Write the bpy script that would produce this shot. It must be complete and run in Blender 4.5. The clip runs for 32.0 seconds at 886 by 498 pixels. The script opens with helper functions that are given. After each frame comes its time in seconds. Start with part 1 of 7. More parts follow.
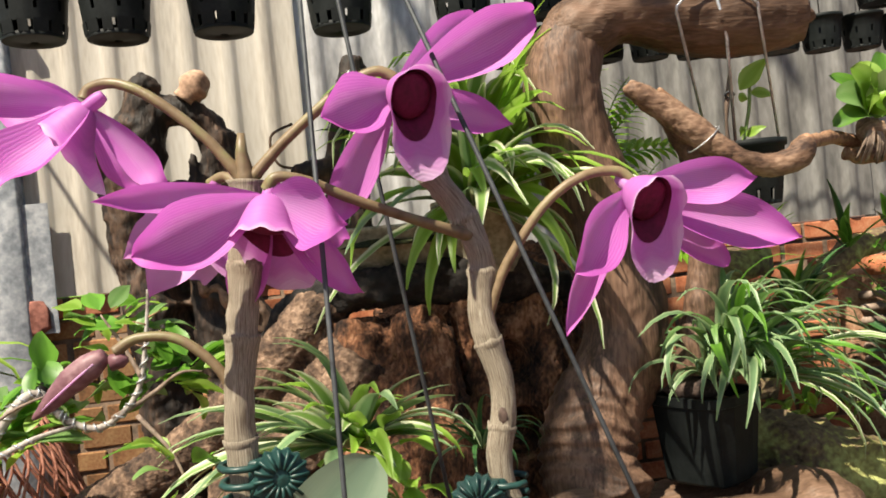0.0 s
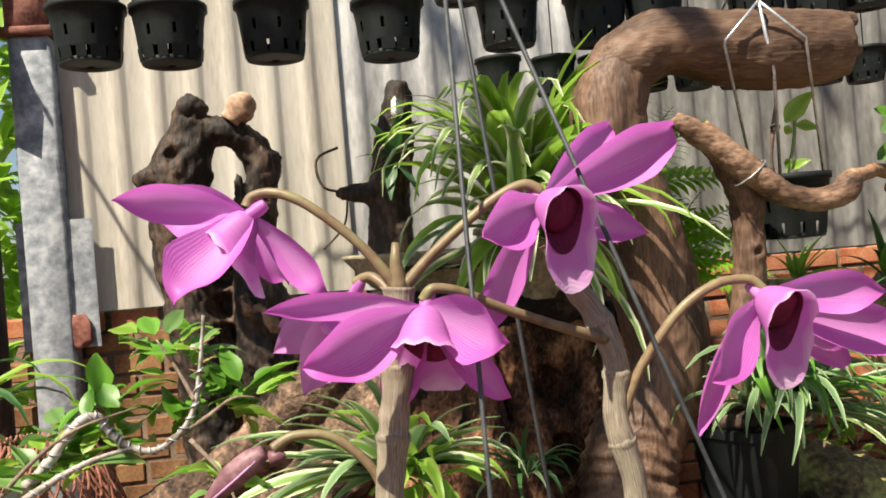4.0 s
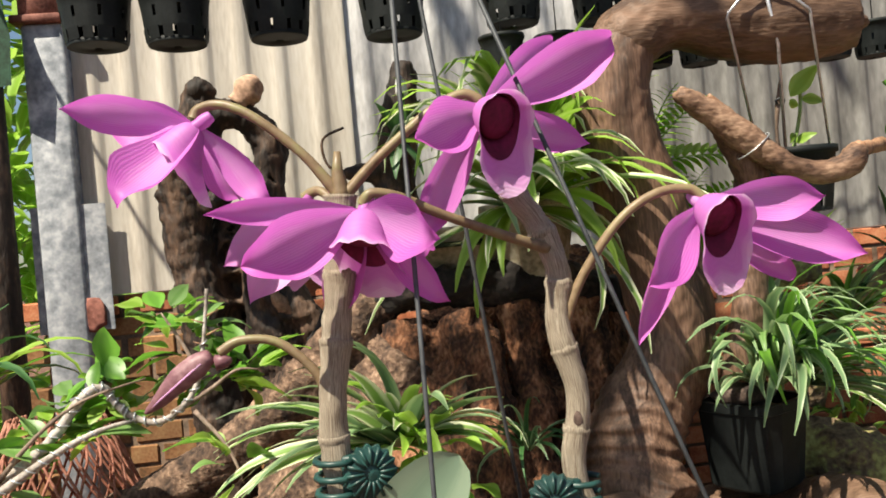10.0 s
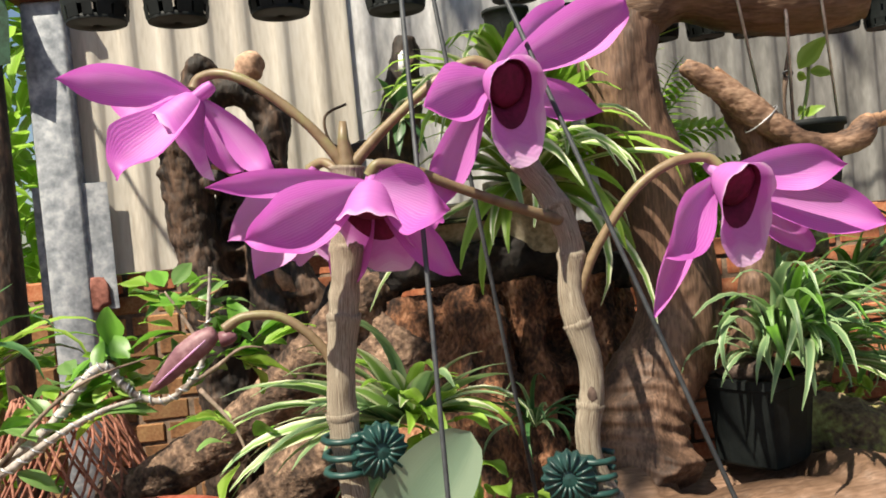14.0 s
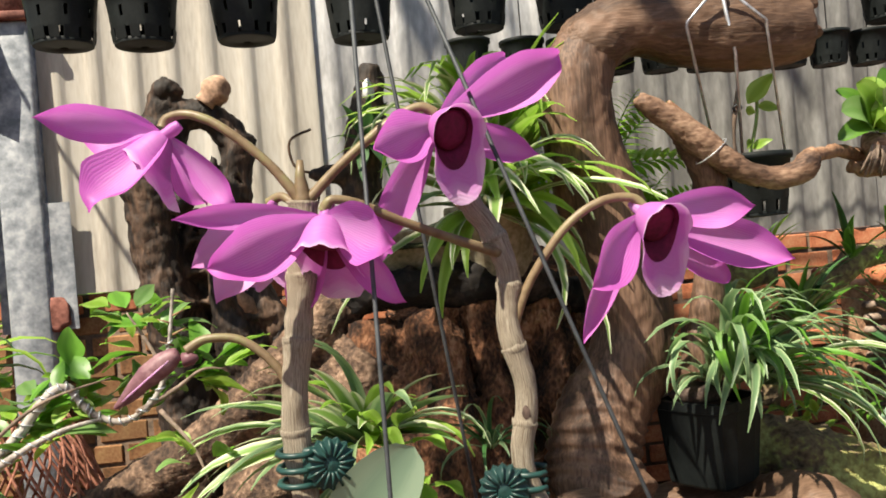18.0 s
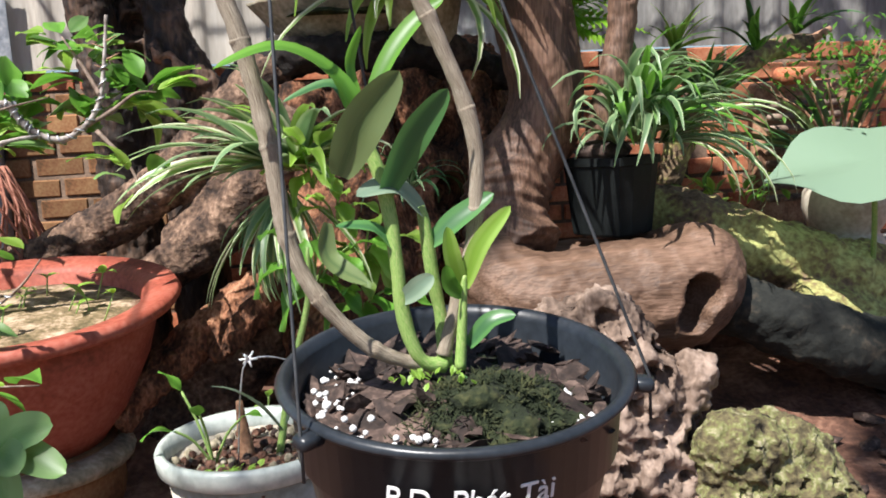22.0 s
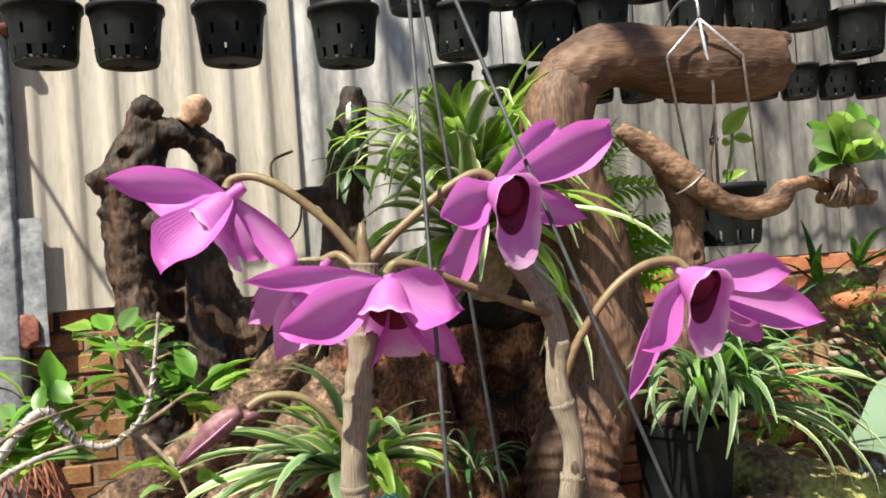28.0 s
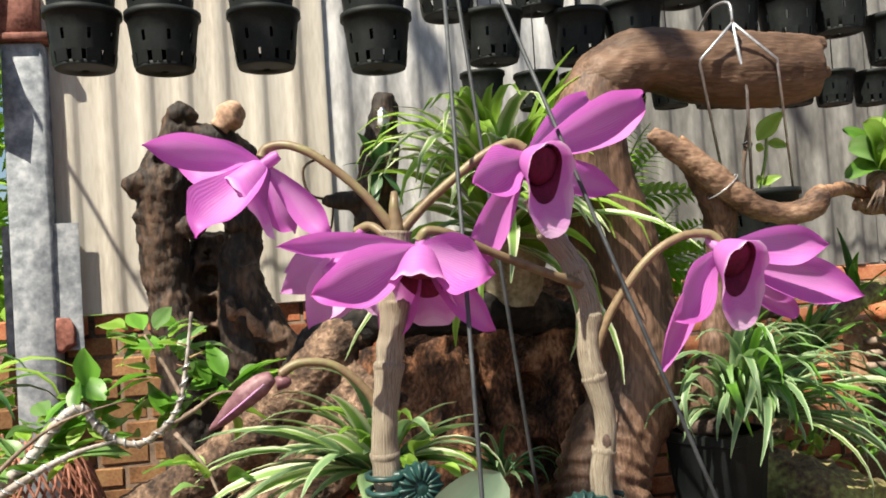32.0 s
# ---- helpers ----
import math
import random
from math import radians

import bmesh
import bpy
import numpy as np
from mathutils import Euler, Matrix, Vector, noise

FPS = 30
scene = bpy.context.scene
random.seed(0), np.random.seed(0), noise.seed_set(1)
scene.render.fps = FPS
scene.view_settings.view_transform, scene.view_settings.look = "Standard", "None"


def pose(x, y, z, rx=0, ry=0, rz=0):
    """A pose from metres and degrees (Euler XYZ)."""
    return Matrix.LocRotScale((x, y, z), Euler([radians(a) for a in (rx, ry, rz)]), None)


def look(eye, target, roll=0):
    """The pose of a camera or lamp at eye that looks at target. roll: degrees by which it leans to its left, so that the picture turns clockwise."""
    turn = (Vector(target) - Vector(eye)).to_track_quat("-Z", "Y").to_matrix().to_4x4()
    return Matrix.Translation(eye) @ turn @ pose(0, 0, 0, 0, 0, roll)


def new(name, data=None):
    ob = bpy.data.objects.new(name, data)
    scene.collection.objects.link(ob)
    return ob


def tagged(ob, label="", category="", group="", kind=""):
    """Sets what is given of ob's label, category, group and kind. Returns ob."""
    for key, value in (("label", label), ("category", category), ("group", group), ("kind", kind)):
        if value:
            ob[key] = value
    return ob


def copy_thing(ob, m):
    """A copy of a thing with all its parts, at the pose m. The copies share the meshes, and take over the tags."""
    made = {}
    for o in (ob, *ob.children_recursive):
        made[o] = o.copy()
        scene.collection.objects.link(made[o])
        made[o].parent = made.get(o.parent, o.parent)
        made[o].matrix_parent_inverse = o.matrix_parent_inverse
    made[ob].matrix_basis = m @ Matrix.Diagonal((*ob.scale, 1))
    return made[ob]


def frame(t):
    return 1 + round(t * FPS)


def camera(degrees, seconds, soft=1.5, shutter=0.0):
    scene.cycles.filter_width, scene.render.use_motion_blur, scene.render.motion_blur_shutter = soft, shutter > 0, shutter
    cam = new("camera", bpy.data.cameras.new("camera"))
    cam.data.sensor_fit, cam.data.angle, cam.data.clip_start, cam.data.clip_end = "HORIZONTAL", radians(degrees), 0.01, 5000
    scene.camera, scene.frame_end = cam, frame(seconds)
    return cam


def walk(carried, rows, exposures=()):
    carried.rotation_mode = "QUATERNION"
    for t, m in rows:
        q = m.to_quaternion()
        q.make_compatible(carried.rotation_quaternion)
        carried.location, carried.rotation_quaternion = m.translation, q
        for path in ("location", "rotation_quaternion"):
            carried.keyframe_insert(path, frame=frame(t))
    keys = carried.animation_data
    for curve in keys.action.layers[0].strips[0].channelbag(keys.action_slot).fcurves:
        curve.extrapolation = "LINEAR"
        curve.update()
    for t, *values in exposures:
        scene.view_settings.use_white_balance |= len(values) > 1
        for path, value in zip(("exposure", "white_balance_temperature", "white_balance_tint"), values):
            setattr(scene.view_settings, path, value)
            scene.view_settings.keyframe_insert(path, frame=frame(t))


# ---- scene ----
cam = camera(55.0, 32.0, soft=1.8)
PATH = [
    (0, (0.0950, 0.5957, 0.8331), (0.2381, 1.5853, 0.8268), -5.71),
    (0.5, (0.0843, 0.5970, 0.8258), (0.2168, 1.5881, 0.8174), -5.27),
    (1, (0.0791, 0.6131, 0.8264), (0.1862, 1.6073, 0.8141), -4.78),
    (1.5, (0.0583, 0.6182, 0.8394), (0.1575, 1.6130, 0.8187), -4.62),
    (2, (0.0512, 0.6100, 0.8534), (0.1486, 1.6049, 0.8294), -4.74),
    (2.5, (0.0488, 0.6054, 0.8608), (0.1503, 1.6000, 0.8390), -4.97),
    (3, (0.0540, 0.5973, 0.8629), (0.1625, 1.5914, 0.8508), -4.94),
    (3.5, (0.0495, 0.5872, 0.8751), (0.1743, 1.5794, 0.8738), -4.89),
    (5.5, (0.0580, 0.5894, 0.8619), (0.1777, 1.5822, 0.8623), -4.15),
    (6, (0.0634, 0.5902, 0.8481), (0.1823, 1.5831, 0.8566), -4.29),
    (6.5, (0.0658, 0.5862, 0.8644), (0.1868, 1.5788, 0.8648), -4.86),
    (7, (0.0601, 0.5785, 0.8692), (0.1825, 1.5709, 0.8714), -5.09),
    (7.5, (0.0593, 0.5751, 0.8733), (0.1774, 1.5681, 0.8751), -5.17),
    (8, (0.0669, 0.5774, 0.8553), (0.1736, 1.5716, 0.8656), -4.87),
    (8.5, (0.0691, 0.5781, 0.8576), (0.1669, 1.5732, 0.8655), -4.63),
    (9, (0.0702, 0.5766, 0.8487), (0.1653, 1.5721, 0.8561), -4.07),
    (9.5, (0.0719, 0.5803, 0.8362), (0.1644, 1.5760, 0.8414), -4.13),
    (10, (0.0766, 0.5778, 0.8390), (0.1756, 1.5729, 0.8374), -5.07),
    (10.5, (0.0761, 0.5704, 0.8440), (0.1902, 1.5639, 0.8424), -5.66),
    (11, (0.0783, 0.5713, 0.8363), (0.1977, 1.5641, 0.8401), -5.30),
    (11.5, (0.0749, 0.5730, 0.8404), (0.1950, 1.5657, 0.8375), -5.05),
    (12, (0.0705, 0.5748, 0.8591), (0.1896, 1.5674, 0.8353), -5.49),
    (12.5, (0.0802, 0.5750, 0.8465), (0.1959, 1.5679, 0.8220), -5.61),
    (13, (0.0792, 0.5759, 0.8687), (0.1880, 1.5689, 0.8224), -5.77),
    (13.5, (0.0733, 0.5862, 0.8434), (0.1746, 1.5804, 0.8100), -5.48),
    (14, (0.0748, 0.5871, 0.8371), (0.1680, 1.5824, 0.8102), -5.44),
    (14.5, (0.0774, 0.5849, 0.8348), (0.1655, 1.5809, 0.8168), -5.30),
    (16.5, (0.0742, 0.5705, 0.8280), (0.1905, 1.5636, 0.8355), -5.44),
    (17, (0.0774, 0.5619, 0.8336), (0.1950, 1.5549, 0.8438), -5.50),
    (17.5, (0.0759, 0.5589, 0.8488), (0.1986, 1.5513, 0.8500), -5.31),
    (18, (0.0793, 0.5577, 0.8400), (0.2151, 1.5485, 0.8358), -4.78),
    (18.5, (0.0833, 0.5472, 0.8320), (0.2430, 1.5344, 0.8237), -4.57),
    (19, (0.0976, 0.5332, 0.8357), (0.2838, 1.5156, 0.8233), -4.52),
    (19.5, (0.0955, 0.5046, 0.8044), (0.3025, 1.4830, 0.8024), -3.82),
    (20, (0.0727, 0.4988, 0.7463), (0.2706, 1.4789, 0.7325), -2.23),
    (20.5, (0.0840, 0.4738, 0.6992), (0.2739, 1.4549, 0.6633), -2.02),
    (21, (0.0854, 0.4393, 0.6639), (0.2749, 1.4193, 0.6023), -1.80),
    (21.5, (0.0944, 0.4265, 0.6431), (0.2838, 1.4039, 0.5490), -2.60),
    (22, (0.0919, 0.4377, 0.6284), (0.2745, 1.4106, 0.4867), -3.14),
    (22.5, (0.0794, 0.4493, 0.6255), (0.2338, 1.4225, 0.4553), -2.82),
    (23, (0.0760, 0.4781, 0.6350), (0.2041, 1.4526, 0.4509), -3.45),
    (23.5, (0.0762, 0.5067, 0.6404), (0.1917, 1.4815, 0.4491), -4.18),
    (24, (0.0849, 0.5087, 0.6591), (0.2029, 1.4839, 0.4716), -5.41),
    (24.5, (0.1100, 0.5226, 0.7044), (0.2369, 1.5035, 0.5571), -5.98),
    (25, (0.0790, 0.5312, 0.7682), (0.2176, 1.5174, 0.6784), -4.62),
    (25.5, (0.0615, 0.5193, 0.8168), (0.2111, 1.5073, 0.7788), -3.57),
    (26, (0.0539, 0.5396, 0.8355), (0.2115, 1.5270, 0.8186), -4.53),
    (26.5, (0.0435, 0.5494, 0.8746), (0.2165, 1.5340, 0.8524), -4.76),
    (28.5, (0.0364, 0.5521, 0.8611), (0.2209, 1.5348, 0.8748), -3.70),
    (29, (0.0284, 0.5444, 0.8665), (0.2084, 1.5280, 0.8823), -3.18),
    (29.5, (0.0294, 0.5441, 0.8573), (0.1989, 1.5295, 0.8764), -3.19),
    (30, (0.0199, 0.5461, 0.8288), (0.1764, 1.5336, 0.8472), -2.99),
    (30.5, (0.0097, 0.5442, 0.8168), (0.1538, 1.5338, 0.8237), -2.78),
    (31, (0.0126, 0.5427, 0.8407), (0.1548, 1.5325, 0.8437), -3.14),
    (31.5, (0.0241, 0.5448, 0.8566), (0.1720, 1.5337, 0.8691), -3.45),
    (32, (0.0375, 0.5522, 0.8441), (0.1888, 1.5403, 0.8713), -3.63),
]
walk(cam, [(t, look(eye, target, roll)) for t, eye, target, roll in PATH], exposures=[(0, 0.96, 6700, 6), (6, 1.0, 6650, 6), (19, 0.98, 6650, 6), (21, 0.98, 6300, 15), (24, 1.14, 5150, 0), (26, 1.02, 6450, 4), (32, 1.05, 6500, 5)])

# ---- light ----
world = bpy.data.worlds.new("sky")
scene.world = world
world.use_nodes = True
wn = world.node_tree
sky = wn.nodes.new("ShaderNodeTexSky")
sky.sky_type, sky.sun_disc = "NISHITA", False
SUN = Vector((-0.42, -0.38, 0.86)).normalized()
sky.sun_elevation = math.asin(SUN.z)
sky.sun_rotation = math.atan2(SUN.x, SUN.y)
wn.links.new(sky.outputs[0], wn.nodes["Background"].inputs[0])
wn.nodes["Background"].inputs[1].default_value = 0.056
sun_data = bpy.data.lights.new("sun", "SUN")
sun_data.energy, sun_data.angle, sun_data.color = 5.0, radians(0.6), (1.0, 0.91, 0.78)
sun_lamp = new("sun", sun_data)
sun_lamp.matrix_world = look(SUN * 20, (0, 0, 0))


# ---- materials ----
def ramp(nt, fac, stops):
    r = nt.nodes.new("ShaderNodeValToRGB")
    el = r.color_ramp.elements
    while len(el) < len(stops):
        el.new(0.5)
    for e, (p, c) in zip(el, stops):
        e.position, e.color = p, (*c, 1)
    nt.links.new(fac, r.inputs[0])
    return r.outputs[0]


def surface(name, stops, scale=20.0, rough=0.6, bump=0.3, fine=120.0, stretch=(1, 1, 1), metal=0.0, spread=0.12, depth=0.004, spec=0.4, uv=False):
    """A mottled material: colour by coarse and fine noise, relief by the fine one, a shift of brightness from piece to piece."""
    m = bpy.data.materials.new(name)
    m.use_nodes = True
    nt = m.node_tree
    p = nt.nodes["Principled BSDF"]
    tc, mp = nt.nodes.new("ShaderNodeTexCoord"), nt.nodes.new("ShaderNodeMapping")
    nt.links.new(tc.outputs["UV" if uv else "Object"], mp.inputs[0])
    mp.inputs["Scale"].default_value = stretch
    a, b = nt.nodes.new("ShaderNodeTexNoise"), nt.nodes.new("ShaderNodeTexNoise")
    for n, s, d in ((a, scale, 6), (b, fine, 8)):
        nt.links.new(mp.outputs[0], n.inputs["Vector"])
        n.inputs["Scale"].default_value, n.inputs["Detail"].default_value = s, d
    mx = nt.nodes.new("ShaderNodeMix")
    mx.inputs[0].default_value = 0.4
    nt.links.new(a.outputs[0], mx.inputs[2]), nt.links.new(b.outputs[0], mx.inputs[3])
    col = ramp(nt, mx.outputs[0], [(0.36 + 0.28 * q, c) for q, c in stops])
    oi, hs = nt.nodes.new("ShaderNodeObjectInfo"), nt.nodes.new("ShaderNodeHueSaturation")
    mr = nt.nodes.new("ShaderNodeMapRange")
    mr.inputs[3].default_value, mr.inputs[4].default_value = 1 - spread, 1 + spread
    nt.links.new(oi.outputs["Random"], mr.inputs[0]), nt.links.new(mr.outputs[0], hs.inputs["Value"])
    nt.links.new(col, hs.inputs["Color"]), nt.links.new(hs.outputs[0], p.inputs["Base Color"])
    p.inputs["Roughness"].default_value, p.inputs["Metallic"].default_value = rough, metal
    p.inputs["Specular IOR Level"].default_value = spec
    bp = nt.nodes.new("ShaderNodeBump")
    bp.inputs["Strength"].default_value, bp.inputs["Distance"].default_value = bump, depth
    nt.links.new(mx.outputs[0], bp.inputs["Height"]), nt.links.new(bp.outputs[0], p.inputs["Normal"])
    return m


def leafy(name, inner, edge, width=0.55, rough=0.42, glow=0.35, veins=0.0, spread=0.2, speck=0.25, tip=None):
    """A leaf or petal: colour across its width (UV x: 0 and 1 are the edges), veins along it, light shining through."""
    m = bpy.data.materials.new(name)
    m.use_nodes = True
    nt = m.node_tree
    p, out = nt.nodes["Principled BSDF"], nt.nodes["Material Output"]
    tc, sep = nt.nodes.new("ShaderNodeTexCoord"), nt.nodes.new("ShaderNodeSeparateXYZ")
    nt.links.new(tc.outputs["UV"], sep.inputs[0])
    s1, ab = nt.nodes.new("ShaderNodeMath"), nt.nodes.new("ShaderNodeMath")
    s1.operation, ab.operation = "MULTIPLY_ADD", "ABSOLUTE"
    s1.inputs[1].default_value, s1.inputs[2].default_value = 2.0, -1.0
    nt.links.new(sep.outputs[0], s1.inputs[0]), nt.links.new(s1.outputs[0], ab.inputs[0])
    noi = nt.nodes.new("ShaderNodeTexNoise")
    noi.inputs["Scale"].default_value, noi.inputs["Detail"].default_value = 6.0, 6
    mp = nt.nodes.new("ShaderNodeMapping")
    mp.inputs["Scale"].default_value = (6, 1, 1)
    nt.links.new(tc.outputs["UV"], mp.inputs[0]), nt.links.new(mp.outputs[0], noi.inputs["Vector"])
    ad = nt.nodes.new("ShaderNodeMath")
    ad.operation = "MULTIPLY_ADD"
    ad.inputs[1].default_value = speck
    nt.links.new(noi.outputs[0], ad.inputs[0]), nt.links.new(ab.outputs[0], ad.inputs[2])
    col = ramp(nt, ad.outputs[0], [(max(0.0, width - 0.08), inner), (min(1.0, width + 0.25), edge)])
    oi, hs = nt.nodes.new("ShaderNodeObjectInfo"), nt.nodes.new("ShaderNodeHueSaturation")
    mr = nt.nodes.new("ShaderNodeMapRange")
    mr.inputs[3].default_value, mr.inputs[4].default_value = 1 - spread, 1 + spread
    nt.links.new(oi.outputs["Random"], mr.inputs[0]), nt.links.new(mr.outputs[0], hs.inputs["Value"])
    nt.links.new(col, hs.inputs["Color"])
    shade = hs.outputs[0]
    if tip:
        tm, pw = nt.nodes.new("ShaderNodeMix"), nt.nodes.new("ShaderNodeMath")
        tm.data_type, pw.operation = "RGBA", "POWER"
        pw.inputs[1].default_value = 1.4
        nt.links.new(sep.outputs[1], pw.inputs[0]), nt.links.new(pw.outputs[0], tm.inputs[0])
        nt.links.new(hs.outputs[0], tm.inputs[6])
        tm.inputs[7].default_value = (*tip, 1)
        shade = tm.outputs[2]
    wv = nt.nodes.new("ShaderNodeTexWave")
    wv.bands_direction = "X"
    wv.inputs["Scale"].default_value, wv.inputs["Distortion"].default_value = 7.5, 3.5
    nt.links.new(tc.outputs["UV"], wv.inputs["Vector"])
    bp = nt.nodes.new("ShaderNodeBump")
    bp.inputs["Strength"].default_value, bp.inputs["Distance"].default_value = 0.03 if not veins else 0.12, 0.0008
    nt.links.new(wv.outputs[0], bp.inputs["Height"])
    final = shade
    if veins:
        dk = nt.nodes.new("ShaderNodeMix")
        dk.data_type, dk.blend_type = "RGBA", "MULTIPLY"
        mv = nt.nodes.new("ShaderNodeMath")
        mv.operation = "MULTIPLY"
        mv.inputs[1].default_value = veins
        nt.links.new(wv.outputs[0], mv.inputs[0]), nt.links.new(mv.outputs[0], dk.inputs[0])
        nt.links.new(final, dk.inputs[6])
        dk.inputs[7].default_value = (0.72, 0.4, 0.75, 1)
        final = dk.outputs[2]
    nt.links.new(final, p.inputs["Base Color"]), nt.links.new(bp.outputs[0], p.inputs["Normal"])
    p.inputs["Roughness"].default_value = rough
    tr, sh = nt.nodes.new("ShaderNodeBsdfTranslucent"), nt.nodes.new("ShaderNodeMixShader")
    nt.links.new(final, tr.inputs[0])
    sh.inputs[0].default_value = glow
    nt.links.new(p.outputs[0], sh.inputs[1]), nt.links.new(tr.outputs[0], sh.inputs[2])
    nt.links.new(sh.outputs[0], out.inputs[0])
    return m


